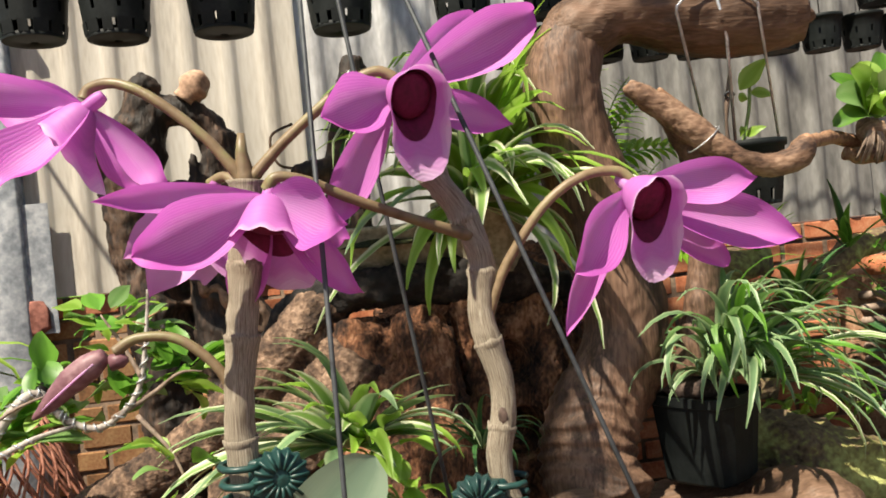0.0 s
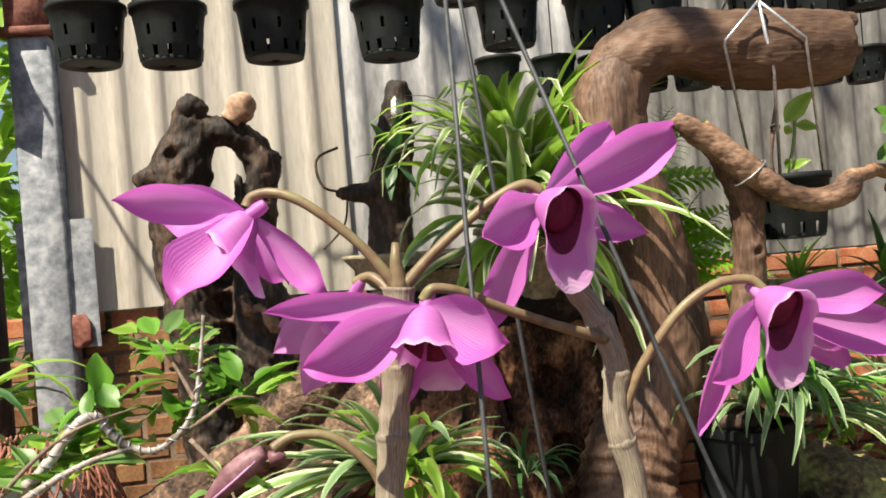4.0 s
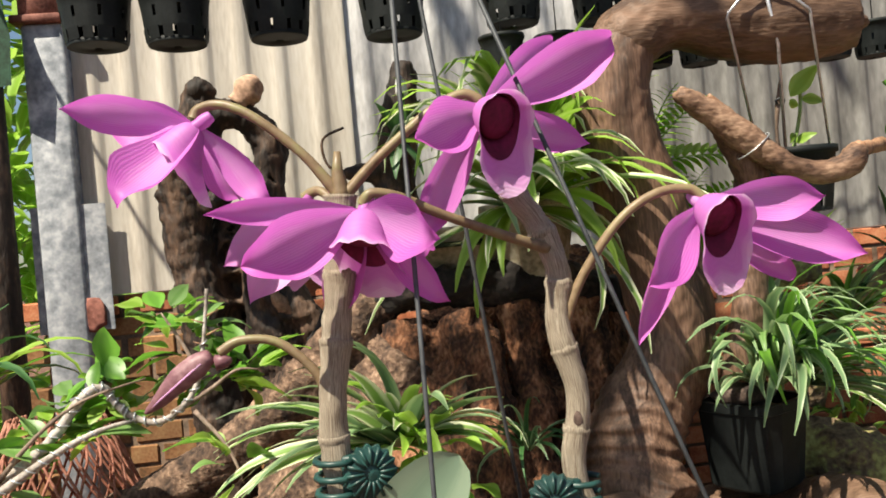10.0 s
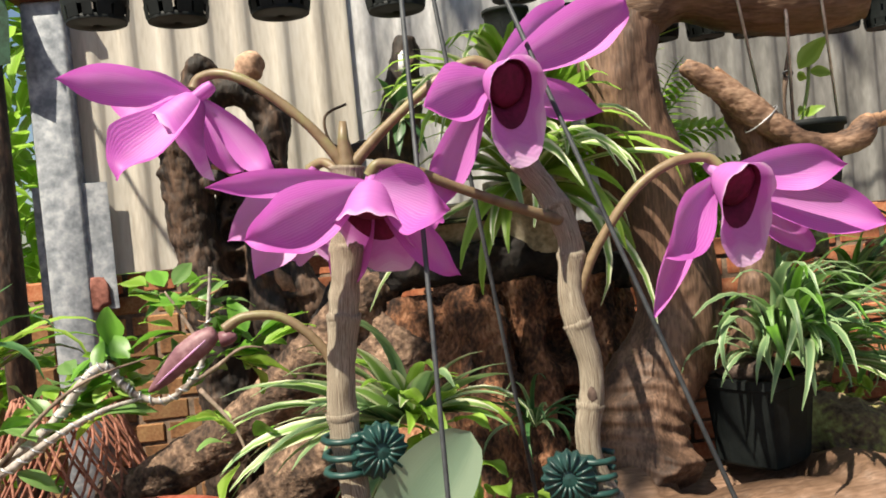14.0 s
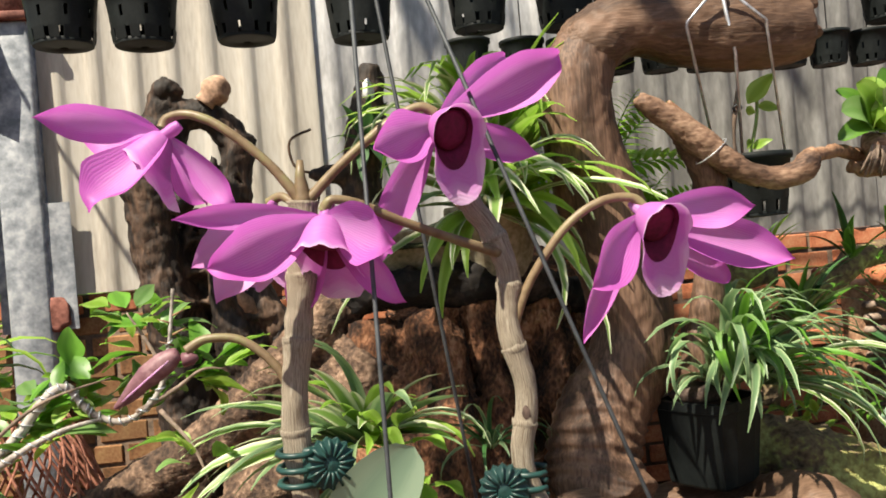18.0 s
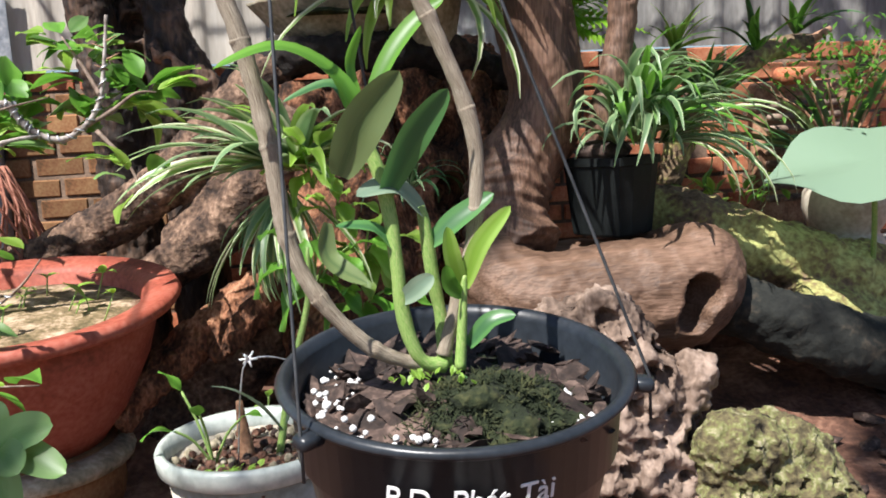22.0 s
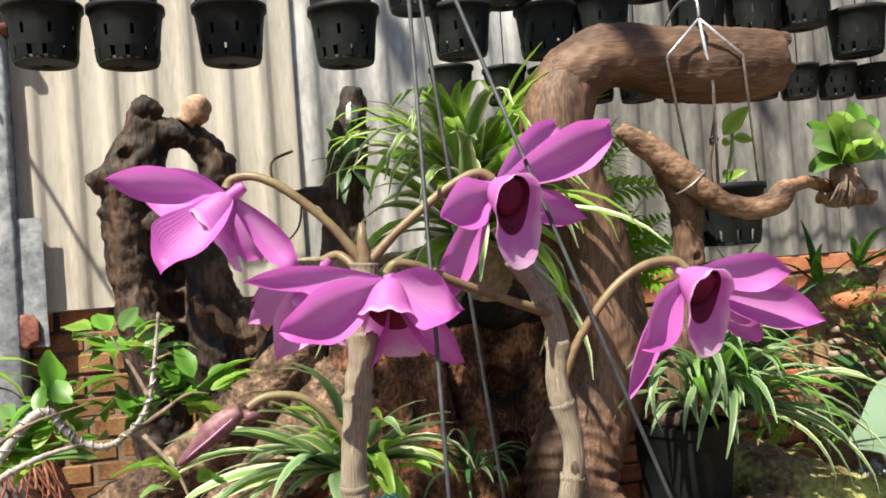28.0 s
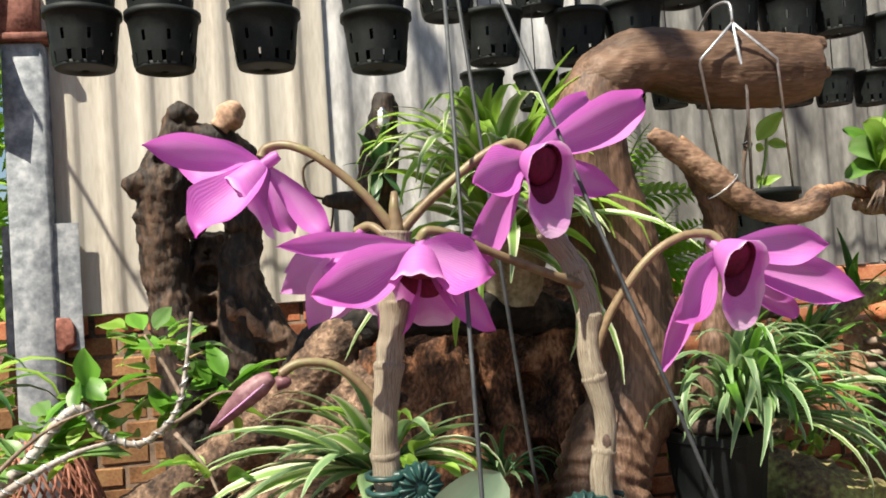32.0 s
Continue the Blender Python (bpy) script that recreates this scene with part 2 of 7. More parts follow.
M = {
    "soil": surface("red_soil", [(0, (0.05, 0.025, 0.017)), (0.5, (0.12, 0.058, 0.037)), (1, (0.24, 0.13, 0.085))], 14, 0.95, 0.9, 90, depth=0.02),
    "brick": surface("brick", [(0, (0.24, 0.075, 0.035)), (0.5, (0.42, 0.14, 0.065)), (1, (0.5, 0.23, 0.12))], 16, 0.9, 0.6, 160, spread=0.22),
    "brick_old": surface("mossy_brick", [(0, (0.09, 0.055, 0.024)), (0.5, (0.23, 0.105, 0.045)), (1, (0.31, 0.18, 0.08))], 14, 0.92, 0.6, 150, spread=0.25),
    "mortar": surface("mortar", [(0, (0.06, 0.043, 0.03)), (1, (0.19, 0.125, 0.085))], 30, 0.95, 0.6, 150),
    "sheet": surface("weathered_cream_sheet", [(0, (0.37, 0.33, 0.28)), (0.45, (0.47, 0.43, 0.37)), (1, (0.54, 0.505, 0.45))], 3.5, 0.6, 0.12, 40, stretch=(4, 4, 0.6), spread=0.06),
    "zinc": surface("grey_zinc_sheet", [(0, (0.26, 0.26, 0.26)), (0.45, (0.38, 0.37, 0.365)), (1, (0.55, 0.545, 0.54))], 6, 0.5, 0.15, 40, stretch=(2.2, 2.2, 0.7), metal=0.25, spread=0.08),
    # old grey of the right panels, darkened in the colour for shade
    "zinc_old_shaded": surface("old_grey_shaded_sheet", [(0, (0.13, 0.126, 0.118)), (0.45, (0.2, 0.193, 0.182)), (1, (0.29, 0.282, 0.268))], 7, 0.65, 0.15, 40, stretch=(2.4, 2.4, 0.7), metal=0.1, spread=0.08),
    "post": surface("mottled_galvanised_steel", [(0, (0.13, 0.145, 0.165)), (0.45, (0.23, 0.245, 0.27)), (1, (0.4, 0.41, 0.43))], 26, 0.7, 0.3, 80),
    "rust": surface("rusty_iron", [(0, (0.1, 0.03, 0.02)), (1, (0.3, 0.12, 0.09))], 30, 0.8, 0.4),
    "dark_wood": surface("dark_burnt_wood", [(0, (0.008, 0.006, 0.005)), (0.45, (0.027, 0.017, 0.012)), (1, (0.14, 0.082, 0.052))], 11, 0.7, 0.9, 70, stretch=(1.5, 1.5, 0.5), depth=0.012),
    "root": surface("crumbling_red_wood", [(0, (0.012, 0.006, 0.004)), (0.4, (0.085, 0.038, 0.02)), (0.7, (0.24, 0.104, 0.052)), (1, (0.42, 0.22, 0.125))], 16, 0.95, 1.0, 110, stretch=(1.5, 1.5, 0.8), depth=0.018),
    "root_bark": surface("grey_brown_root_bark", [(0, (0.02, 0.012, 0.009)), (0.42, (0.095, 0.058, 0.039)), (0.7, (0.19, 0.118, 0.078)), (1, (0.36, 0.24, 0.165))], 16, 0.9, 1.0, 80, stretch=(1.5, 1, 1.5), depth=0.016),
    "char": surface("charred_wood", [(0, (0.006, 0.005, 0.005)), (0.6, (0.018, 0.014, 0.012)), (1, (0.07, 0.05, 0.04))], 12, 0.85, 0.9, 80, depth=0.012),
    "arch": surface("smooth_brown_wood", [(0, (0.042, 0.024, 0.016)), (0.45, (0.1, 0.056, 0.036)), (1, (0.25, 0.145, 0.095))], 7, 0.62, 0.5, 90, stretch=(3.0, 3.0, 0.3), depth=0.006),
    "arch_log": surface("long_grained_brown_wood", [(0, (0.06, 0.032, 0.02)), (0.45, (0.13, 0.075, 0.046)), (1, (0.25, 0.15, 0.1))], 7, 0.62, 0.6, 90, stretch=(0.3, 3.0, 3.0), depth=0.007),
    "pale_wood": surface("bleached_driftwood", [(0, (0.055, 0.036, 0.026)), (0.5, (0.175, 0.122, 0.09)), (1, (0.34, 0.255, 0.2))], 16, 0.85, 0.8, 110, stretch=(1, 1, 0.5), depth=0.008),
    "sawn": surface("pale_sawn_wood", [(0, (0.15, 0.09, 0.06)), (0.5, (0.32, 0.2, 0.135)), (1, (0.48, 0.33, 0.23))], 26, 0.8, 0.6, 120),
    "twig": surface("tan_branch_bark", [(0, (0.09, 0.045, 0.025)), (0.5, (0.28, 0.15, 0.085)), (1, (0.42, 0.26, 0.16))], 25, 0.7, 0.6, 160),
    "arm_wood": surface("worn_brown_branch", [(0, (0.05, 0.026, 0.017)), (0.5, (0.21, 0.12, 0.075)), (1, (0.4, 0.26, 0.17))], 14, 0.7, 0.8, 130, stretch=(0.6, 1.5, 1.5), depth=0.006),
    "bonsai_bark": surface("pale_grey_bark", [(0, (0.16, 0.13, 0.11)), (0.5, (0.4, 0.35, 0.31)), (1, (0.6, 0.56, 0.52))], 30, 0.8, 0.6, 160),
    "lava": surface("mossy_lava_stone", [(0, (0.03, 0.024, 0.014)), (0.45, (0.15, 0.125, 0.06)), (0.6, (0.17, 0.18, 0.06)), (1, (0.42, 0.37, 0.23))], 30, 0.95, 1.0, 130, depth=0.01),
    "moss_log": surface("mossy_bark", [(0, (0.05, 0.035, 0.02)), (0.4, (0.18, 0.125, 0.075)), (0.58, (0.25, 0.22, 0.08)), (1, (0.5, 0.52, 0.19))], 9, 0.95, 1.0, 90, depth=0.012),
    # the log's black is deepened in the colour to stand for shade
    "black_log": surface("shaded_black_log", [(0, (0.006, 0.007, 0.006)), (0.6, (0.016, 0.017, 0.014)), (1, (0.06, 0.048, 0.034))], 12, 0.9, 0.8, 90, depth=0.01),
    "plastic": surface("black_plastic", [(0, (0.005, 0.007, 0.007)), (1, (0.014, 0.017, 0.017))], 30, 0.6, 0.08, 200, spread=0.2, spec=0.22),
    "potgrey": surface("dark_grey_plastic", [(0, (0.012, 0.0145, 0.018)), (1, (0.026, 0.031, 0.038))], 22, 0.33, 0.08, 200),
    "terra": surface("red_clay", [(0, (0.2, 0.045, 0.025)), (0.5, (0.36, 0.085, 0.05)), (1, (0.46, 0.15, 0.1))], 9, 0.62, 0.25, 120),
    "white": surface("white_glaze", [(0, (0.27, 0.31, 0.28)), (0.4, (0.42, 0.46, 0.42)), (1, (0.6, 0.63, 0.58))], 12, 0.35, 0.1, 80),
    "cream": surface("dirty_cream_ceramic", [(0, (0.27, 0.23, 0.17)), (1, (0.55, 0.5, 0.41))], 9, 0.4, 0.1, 90),
    "tray": surface("mossy_cement", [(0, (0.12, 0.11, 0.07)), (0.5, (0.3, 0.26, 0.18)), (1, (0.5, 0.44, 0.34))], 16, 0.9, 0.5, 110),
    "cane": surface("papery_grey_cane", [(0, (0.09, 0.058, 0.035)), (0.45, (0.25, 0.205, 0.148)), (1, (0.45, 0.4, 0.315))], 3.0, 0.7, 0.5, 14, stretch=(26, 3.0, 1), uv=True, depth=0.0012),
    "green_cane": surface("green_cane", [(0, (0.1, 0.19, 0.04)), (0.5, (0.24, 0.38, 0.09)), (1, (0.4, 0.42, 0.19))], 6.0, 0.5, 0.3, 20, stretch=(10, 4, 1), uv=True, depth=0.0008),
    "stalk": surface("flower_stalk", [(0, (0.13, 0.09, 0.045)), (0.5, (0.2, 0.14, 0.08)), (1, (0.22, 0.2, 0.09))], 60, 0.45, 0.1, 300),
    "wire": surface("dull_steel_wire", [(0, (0.03, 0.033, 0.037)), (1, (0.075, 0.08, 0.085))], 60, 0.6, 0.1, 300, metal=0.3),
    "alu": surface("silver_wire", [(0, (0.35, 0.35, 0.36)), (1, (0.7, 0.7, 0.72))], 90, 0.4, 0.1, 300, metal=0.7),
    "clip": surface("dark_green_clip", [(0, (0.008, 0.03, 0.028)), (1, (0.02, 0.065, 0.055))], 60, 0.4, 0.05, 300),
    "bark": surface("bark_chip", [(0, (0.018, 0.012, 0.01)), (0.5, (0.042, 0.027, 0.021)), (1, (0.13, 0.088, 0.07))], 40, 0.85, 0.7, 200, spread=0.45),
    "perlite": surface("white_perlite", [(0, (0.6, 0.6, 0.58)), (1, (0.8, 0.8, 0.78))], 80, 0.8, 0.3, 300),
    "moss": surface("dark_moss", [(0, (0.008, 0.012, 0.004)), (0.5, (0.016, 0.023, 0.007)), (1, (0.065, 0.068, 0.024))], 50, 0.95, 1.0, 220, depth=0.008),
    "sandy": surface("sunbleached_potting_soil", [(0, (0.06, 0.05, 0.02)), (0.42, (0.2, 0.145, 0.075)), (0.6, (0.3, 0.215, 0.13)), (1, (0.5, 0.4, 0.28))], 24, 0.95, 0.9, 140, depth=0.01),
    "ink": surface("white_paint_marker", [(0, (0.6, 0.6, 0.6)), (1, (0.78, 0.78, 0.78))], 60, 0.5, 0.05, 300),
    "gravel": surface("pale_gravel", [(0, (0.25, 0.24, 0.23)), (1, (0.65, 0.64, 0.62))], 60, 0.9, 0.6, 200, spread=0.4),
    "net": surface("green_shade_net", [(0, (0.01, 0.03, 0.015)), (1, (0.03, 0.09, 0.05))], 60, 0.7, 0.2, 200),
    "wicker": surface("red_wicker", [(0, (0.16, 0.05, 0.03)), (1, (0.42, 0.19, 0.13))], 60, 0.7, 0.3, 200),
    "leaf": leafy("bright_leaf", (0.1, 0.25, 0.025), (0.15, 0.34, 0.04), 0.5, glow=0.4),
    "leaf_pale": leafy("soft_green_leaf", (0.14, 0.27, 0.07), (0.2, 0.34, 0.11), 0.45, glow=0.35, speck=0.5),
    "leaf_dark": leafy("dark_leaf", (0.035, 0.1, 0.03), (0.055, 0.14, 0.04), 0.5, glow=0.25),
    "leaf_lime": leafy("lime_leaf", (0.26, 0.45, 0.05), (0.36, 0.56, 0.1), 0.5, glow=0.52),
    "spider": leafy("variegated_strap_leaf", (0.17, 0.28, 0.13), (0.34, 0.45, 0.23), 0.66, glow=0.35),
    "spider_pale": leafy("pale_strap_leaf", (0.2, 0.33, 0.08), (0.68, 0.7, 0.48), 0.6, glow=0.35),
    # fern green raised so the colour carries sunlight the trunk blocks
    "fern": leafy("sunlit_fern", (0.26, 0.52, 0.03), (0.34, 0.6, 0.06), 0.5, glow=0.6),
    "olive": leafy("speckled_olive_leaf", (0.13, 0.2, 0.07), (0.2, 0.27, 0.1), 0.4, glow=0.3, speck=0.6),
    "orchid_leaf": leafy("orchid_leaf", (0.06, 0.16, 0.055), (0.1, 0.24, 0.07), 0.5, rough=0.35, glow=0.3),
    "glauc": leafy("pale_blue_green_leaf", (0.2, 0.29, 0.2), (0.27, 0.36, 0.25), 0.5, glow=0.25),
    "petal": leafy("magenta_pink_petal", (0.77, 0.39, 0.76), (0.69, 0.22, 0.66), 0.72, rough=0.5, glow=0.45, veins=0.4, spread=0.08, speck=0.7, tip=(0.68, 0.13, 0.6)),
    "petal_pale": leafy("pale_pink_petal", (0.78, 0.48, 0.74), (0.84, 0.54, 0.8), 0.55, rough=0.45, glow=0.42, veins=0.2, spread=0.06, tip=(0.66, 0.22, 0.6)),
    "lip": leafy("lip_pink", (0.68, 0.22, 0.64), (0.86, 0.56, 0.83), 0.72, rough=0.55, glow=0.4, veins=0.1, spread=0.05),
    "throat": surface("maroon_throat", [(0, (0.08, 0.0, 0.02)), (1, (0.17, 0.004, 0.05))], 90, 0.75, 0.2, 500),
    "bud": surface("dusky_bud", [(0, (0.1, 0.04, 0.055)), (0.6, (0.19, 0.085, 0.1)), (1, (0.32, 0.18, 0.19))], 50, 0.5, 0.2, 300),
    "bloom": surface("white_bloom", [(0, (0.6, 0.6, 0.58)), (1, (0.8, 0.8, 0.78))], 50, 0.6, 0.2, 300),
}


# ---- shapes: (vertices, faces, uv or None) ----
def nz(p, f=1.0):
    return noise.noise(Vector((p[0] * f, p[1] * f, p[2] * f)))


def tube(pts, radii, n=10, rough=0.0, freq=30.0, steps=1, flat=1.0):
    """A swept round bar through pts; radii one or many; rough: uneven skin."""
    P = [Vector(p) for p in pts]
    R = list(radii) if hasattr(radii, "__len__") else [radii] * len(P)
    if steps > 1:
        Q, S = [], []
        for i in range(len(P) - 1):
            a, b, c, d = P[max(i - 1, 0)], P[i], P[i + 1], P[min(i + 2, len(P) - 1)]
            for k in range(steps):
                t = k / steps
                Q.append(0.5 * ((2 * b) + (c - a) * t + (2 * a - 5 * b + 4 * c - d) * t * t + (3 * b - a - 3 * c + d) * t ** 3))
                S.append(R[i] + (R[i + 1] - R[i]) * t)
        P, R = Q + [P[-1]], S + [R[-1]]
    V, F, U = [], [], []
    d = (P[1] - P[0]).normalized()
    side = d.orthogonal().normalized()
    L = 0.0
    for i, p in enumerate(P):
        d = (P[min(i + 1, len(P) - 1)] - P[max(i - 1, 0)]).normalized()
        side = (side - d * side.dot(d)).normalized()
        up = d.cross(side)
        if i:
            L += (p - P[i - 1]).length
        for k in range(n):
            a = 2 * math.pi * k / n
            q = side * math.cos(a) + up * math.sin(a) * flat
            r = R[i] * (1 + rough * nz(p + q * R[i], freq)) if rough else R[i]
            V.append(p + q * r)
            U.append((k / n, L * 10))
    for i in range(len(P) - 1):
        for k in range(n):
            a, b = i * n + k, i * n + (k + 1) % n
            F.append((a, b, b + n, a + n))
    F.append(tuple(range(n - 1, -1, -1)))
    F.append(tuple((len(P) - 1) * n + k for k in range(n)))
    return V, F, U


def lathe(profile, n=36, c=(0, 0, 0), wob=0.0):
    """A turned body from a closed or open list of (radius, height)."""
    V, F, U = [], [], []
    for j, (r, z) in enumerate(profile):
        for k in range(n):
            a = 2 * math.pi * k / n
            w = 1 + wob * nz((math.cos(a), math.sin(a), z * 5), 2.0)
            V.append(Vector((c[0] + r * w * math.cos(a), c[1] + r * w * math.sin(a), c[2] + z)))
            U.append((k / n, j / len(profile)))
    for j in range(len(profile) - 1):
        for k in range(n):
            a, b = j * n + k, j * n + (k + 1) % n
            F.append((a, b, b + n, a + n))
    return V, F, U


def blade(length, width, droop=1.0, n=9, tip=0.25, fold=0.25, twist=0.0, root=0.5, wave=0.0, round_=False):
    """A strap or oval leaf along +X that bends down by droop (radians in all); tip and root: how full its ends are."""
    V, F, U = [], [], []
    x = z = 0.0
    for i in range(n + 1):
        t = i / n
        a = droop * (t * t - 0.15)
        if i:
            x += length / n * math.cos(a)
            z -= length / n * math.sin(a)
        w = width / 2 * (min(1, (t + 0.02) / max(root, 0.01)) ** 0.6) * (min(1, (1 - t) / max(tip, 0.01)) ** 0.75) if 0 < t < 1 else width * 0.04
        if round_ and 0 < t < 1:
            w = width / 2 * math.sin(math.pi * t ** 0.88) ** 0.72
        tw = twist * t
        for s in (-1, -0.5, 0, 0.5, 1):
            y = w * s
            h = (0.35 * abs(s) + 0.65 * s * s) * w * fold + wave * width * math.sin(t * 9 + s * 2) * abs(s)
            V.append(Vector((x + h * math.sin(a), y * math.cos(tw), z + h * math.cos(a) + y * math.sin(tw))))
            U.append(((s + 1) / 2, t))
    for i in range(n):
        for k in range(4):
            a = i * 5 + k
            F.append((a, a + 1, a + 6, a + 5))
    return V, F, U


def ribbon(pts, width, face, cup=0.15, n=16, full=0.7, lean=0.9, wave=0.0, cols=7):
    """A leaf or petal along a curve through pts, its upper side towards face; lean under 1 puts the broadest part beyond the middle."""
    P = [Vector(p) for p in pts]
    Q = []
    for i in range(n + 1):
        u = i / n * (len(P) - 1)
        j = min(int(u), len(P) - 2)
        t = u - j
        a, b, c, d = P[max(j - 1, 0)], P[j], P[j + 1], P[min(j + 2, len(P) - 1)]
        Q.append(0.5 * ((2 * b) + (c - a) * t + (2 * a - 5 * b + 4 * c - d) * t * t + (3 * b - a - 3 * c + d) * t ** 3))
    V, F, U = [], [], []
    for i, q in enumerate(Q):
        t = i / n
        d = (Q[min(i + 1, n)] - Q[max(i - 1, 0)]).normalized()
        side = d.cross(Vector(face)).normalized()
        up = side.cross(d)
        w = width / 2 * max(math.sin(math.pi * min(1, 0.1 + 0.9 * t) ** (1 / lean)), 0.0) ** full if i < n else 0.0
        w = max(w, width * 0.012)
        for k in range(cols):
            e = 2 * k / (cols - 1) - 1
            V.append(q + side * (w * e) + up * (cup * w * e * e + wave * width * abs(e) * math.sin(t * 11 + e * 2)))
            U.append(((e + 1) / 2, t))
    for i in range(n):
        for k in range(cols - 1):
            a = i * cols + k
            F.append((a, a + 1, a + cols + 1, a + cols))
    return V, F, U


def block(x, y, z, b=0.0):
    """A box about its middle with cut edges."""
    bm = bmesh.new()
    bmesh.ops.create_cube(bm, size=1)
    bmesh.ops.scale(bm, vec=(x, y, z), verts=bm.verts)
    if b:
        bmesh.ops.bevel(bm, geom=bm.edges[:], offset=b, segments=1, affect="EDGES")
    bm.verts.index_update()
    out = [v.co.copy() for v in bm.verts], [tuple(v.index for v in f.verts) for f in bm.faces], None
    bm.free()
    return out


def pebble(r, seed=0, rough=0.3, sub=1, freq=2.0, squash=(1, 1, 1)):
    bm = bmesh.new()
    bmesh.ops.create_icosphere(bm, subdivisions=sub, radius=1)
    V = [Vector([c * s for c, s in zip(v.co, squash)]) * r * (1 + rough * nz(v.co * freq + Vector((seed * 3.7, seed * 1.3, seed)), 1.0)) for v in bm.verts]
    bm.verts.index_update()
    F = [tuple(v.index for v in f.verts) for f in bm.faces]
    bm.free()
    return V, F, None


def at(g, m):
    if not isinstance(m, Matrix):
        m = Matrix.Translation(m)
    return [m @ v for v in g[0]], g[1], g[2]


def join(*gs):
    V, F, U = [], [], []
    for v, f, u in gs:
        o = len(V)
        V += v
        F += [tuple(i + o for i in q) for q in f]
        U += u if u else [(0.5, 0.5)] * len(v)
    return V, F, U


def mesh(name, g, mat, smooth=True):
    V, F, U = g
    me = bpy.data.meshes.new(name)
    me.from_pydata([tuple(v) for v in V], [], F)
    if U:
        lay = me.uv_layers.new(name="UVMap")
        ix = np.empty(len(me.loops), dtype=np.int32)
        me.loops.foreach_get("vertex_index", ix)
        lay.data.foreach_set("uv", np.array(U, dtype=np.float32)[ix].ravel())
    me.materials.append(M[mat])
    if smooth:
        me.polygons.foreach_set("use_smooth", [True] * len(me.polygons))
    return me


def thing(name, place, label, category, group="", kind=""):
    ob = new(name)
    ob.location = place
    ob.empty_display_size = 0.05
    return tagged(ob, label, category, group, kind)


def solid(name, g, mat, label, category, group="", kind="", smooth=True):
    return tagged(new(name, mesh(name, g, mat, smooth)), label, category, group, kind)


def base(ob):
    p = Vector(ob.location)
    while ob.parent:
        ob = ob.parent
        p += ob.location
    return p


def part(name, g, mat, parent, label="", smooth=True, local=False):
    """One mesh under a thing or part. Shapes are given in the world's metres unless local."""
    if not local:
        g = at(g, -base(parent))
    ob = new(name, mesh(name, g, mat, smooth))
    ob.parent = parent
    return tagged(ob, label)


def share(name, me, parent, m, label=""):
    """A part on shared mesh data at the pose m, given in the world's metres."""
    ob = new(name, me)
    ob.parent = parent
    ob.matrix_basis = Matrix.Translation(-base(parent)) @ m
    return tagged(ob, label)


def organic(ob, voxel, *bumps):
    """Melts overlapping limbs into one skin and roughens it: bumps of (size, depth)."""
    r = ob.modifiers.new("skin", "REMESH")
    r.mode, r.voxel_size, r.use_smooth_shade = "VOXEL", voxel, True
    for i, (size, depth) in enumerate(bumps):
        tx = bpy.data.textures.new("relief", "CLOUDS")
        tx.noise_scale, tx.noise_depth = size, 3
        d = ob.modifiers.new("relief", "DISPLACE")
        d.texture, d.strength, d.mid_level, d.texture_coords = tx, depth, 0.5, "GLOBAL"
    return ob


rnd = random.Random(4)


def aim(place, direction, roll=0.0):
    """The pose whose +X runs along direction and whose +Z is as upright as it can be."""
    x = Vector(direction).normalized()
    y = Vector((0, 0, 1)).cross(x)
    y = y.normalized() if y.length > 1e-4 else Vector((0, 1, 0))
    z = x.cross(y)
    m = Matrix((x, y, z)).transposed().to_4x4()
    return Matrix.Translation(place) @ m @ Matrix.Rotation(roll, 4, "X")


def tuft(parent, place, count, length, width, mats, droop=(0.8, 2.0), rise=(0.2, 1.3), turn=(0, 360), name="leaf", tip=0.5, fold=0.3, spread=0.01, root=0.25):
    """Strap leaves from one crown; a few shapes shared by all."""
    kinds = []
    for mat in mats:
        for k in range(4):
            L = length * (0.65 + 0.17 * k)
            kinds.append(mesh(name, blade(L, width * rnd.uniform(0.8, 1.15), rnd.uniform(*droop), 9, tip, fold, rnd.uniform(-0.5, 0.5), root), mat))
    for i in range(count):
        a = radians(rnd.uniform(*turn))
        e = rnd.uniform(*rise)
        d = (math.cos(a) * math.cos(e), math.sin(a) * math.cos(e), math.sin(e))
        p = Vector(place) + Vector((math.cos(a), math.sin(a), 0)) * spread * rnd.random()
        share(name, rnd.choice(kinds), parent, aim(p, d, rnd.uniform(-0.4, 0.4)))


# ---- setting ----
def ground_height(x, y):
    r = max(0.0, min(1.0, (y - 1.3) / 0.7))
    return 0.03 + 0.12 * r * r + 0.03 * nz((x, y, 0), 4) + 0.012 * nz((x, y, 3), 22)


GX = [-200, -40, -8, -3] + [-1.6 + 0.04 * i for i in range(101)] + [4, 9, 40, 200]
GY = [-200, -40, -8, -2] + [0.2 + 0.04 * i for i in range(61)] + [3.4, 6, 40, 200]
gv = [Vector((x, y, ground_height(x, y) if abs(x) < 3 and -1 < y < 3 else 0.0)) for y in GY for x in GX]
gf = [(j * len(GX) + i, j * len(GX) + i + 1, (j + 1) * len(GX) + i + 1, (j + 1) * len(GX) + i) for j in range(len(GY) - 1) for i in range(len(GX) - 1)]
solid("ground", (gv, gf, None), "soil", "uneven red garden soil with crumbs and litter", "ground", kind="structure")

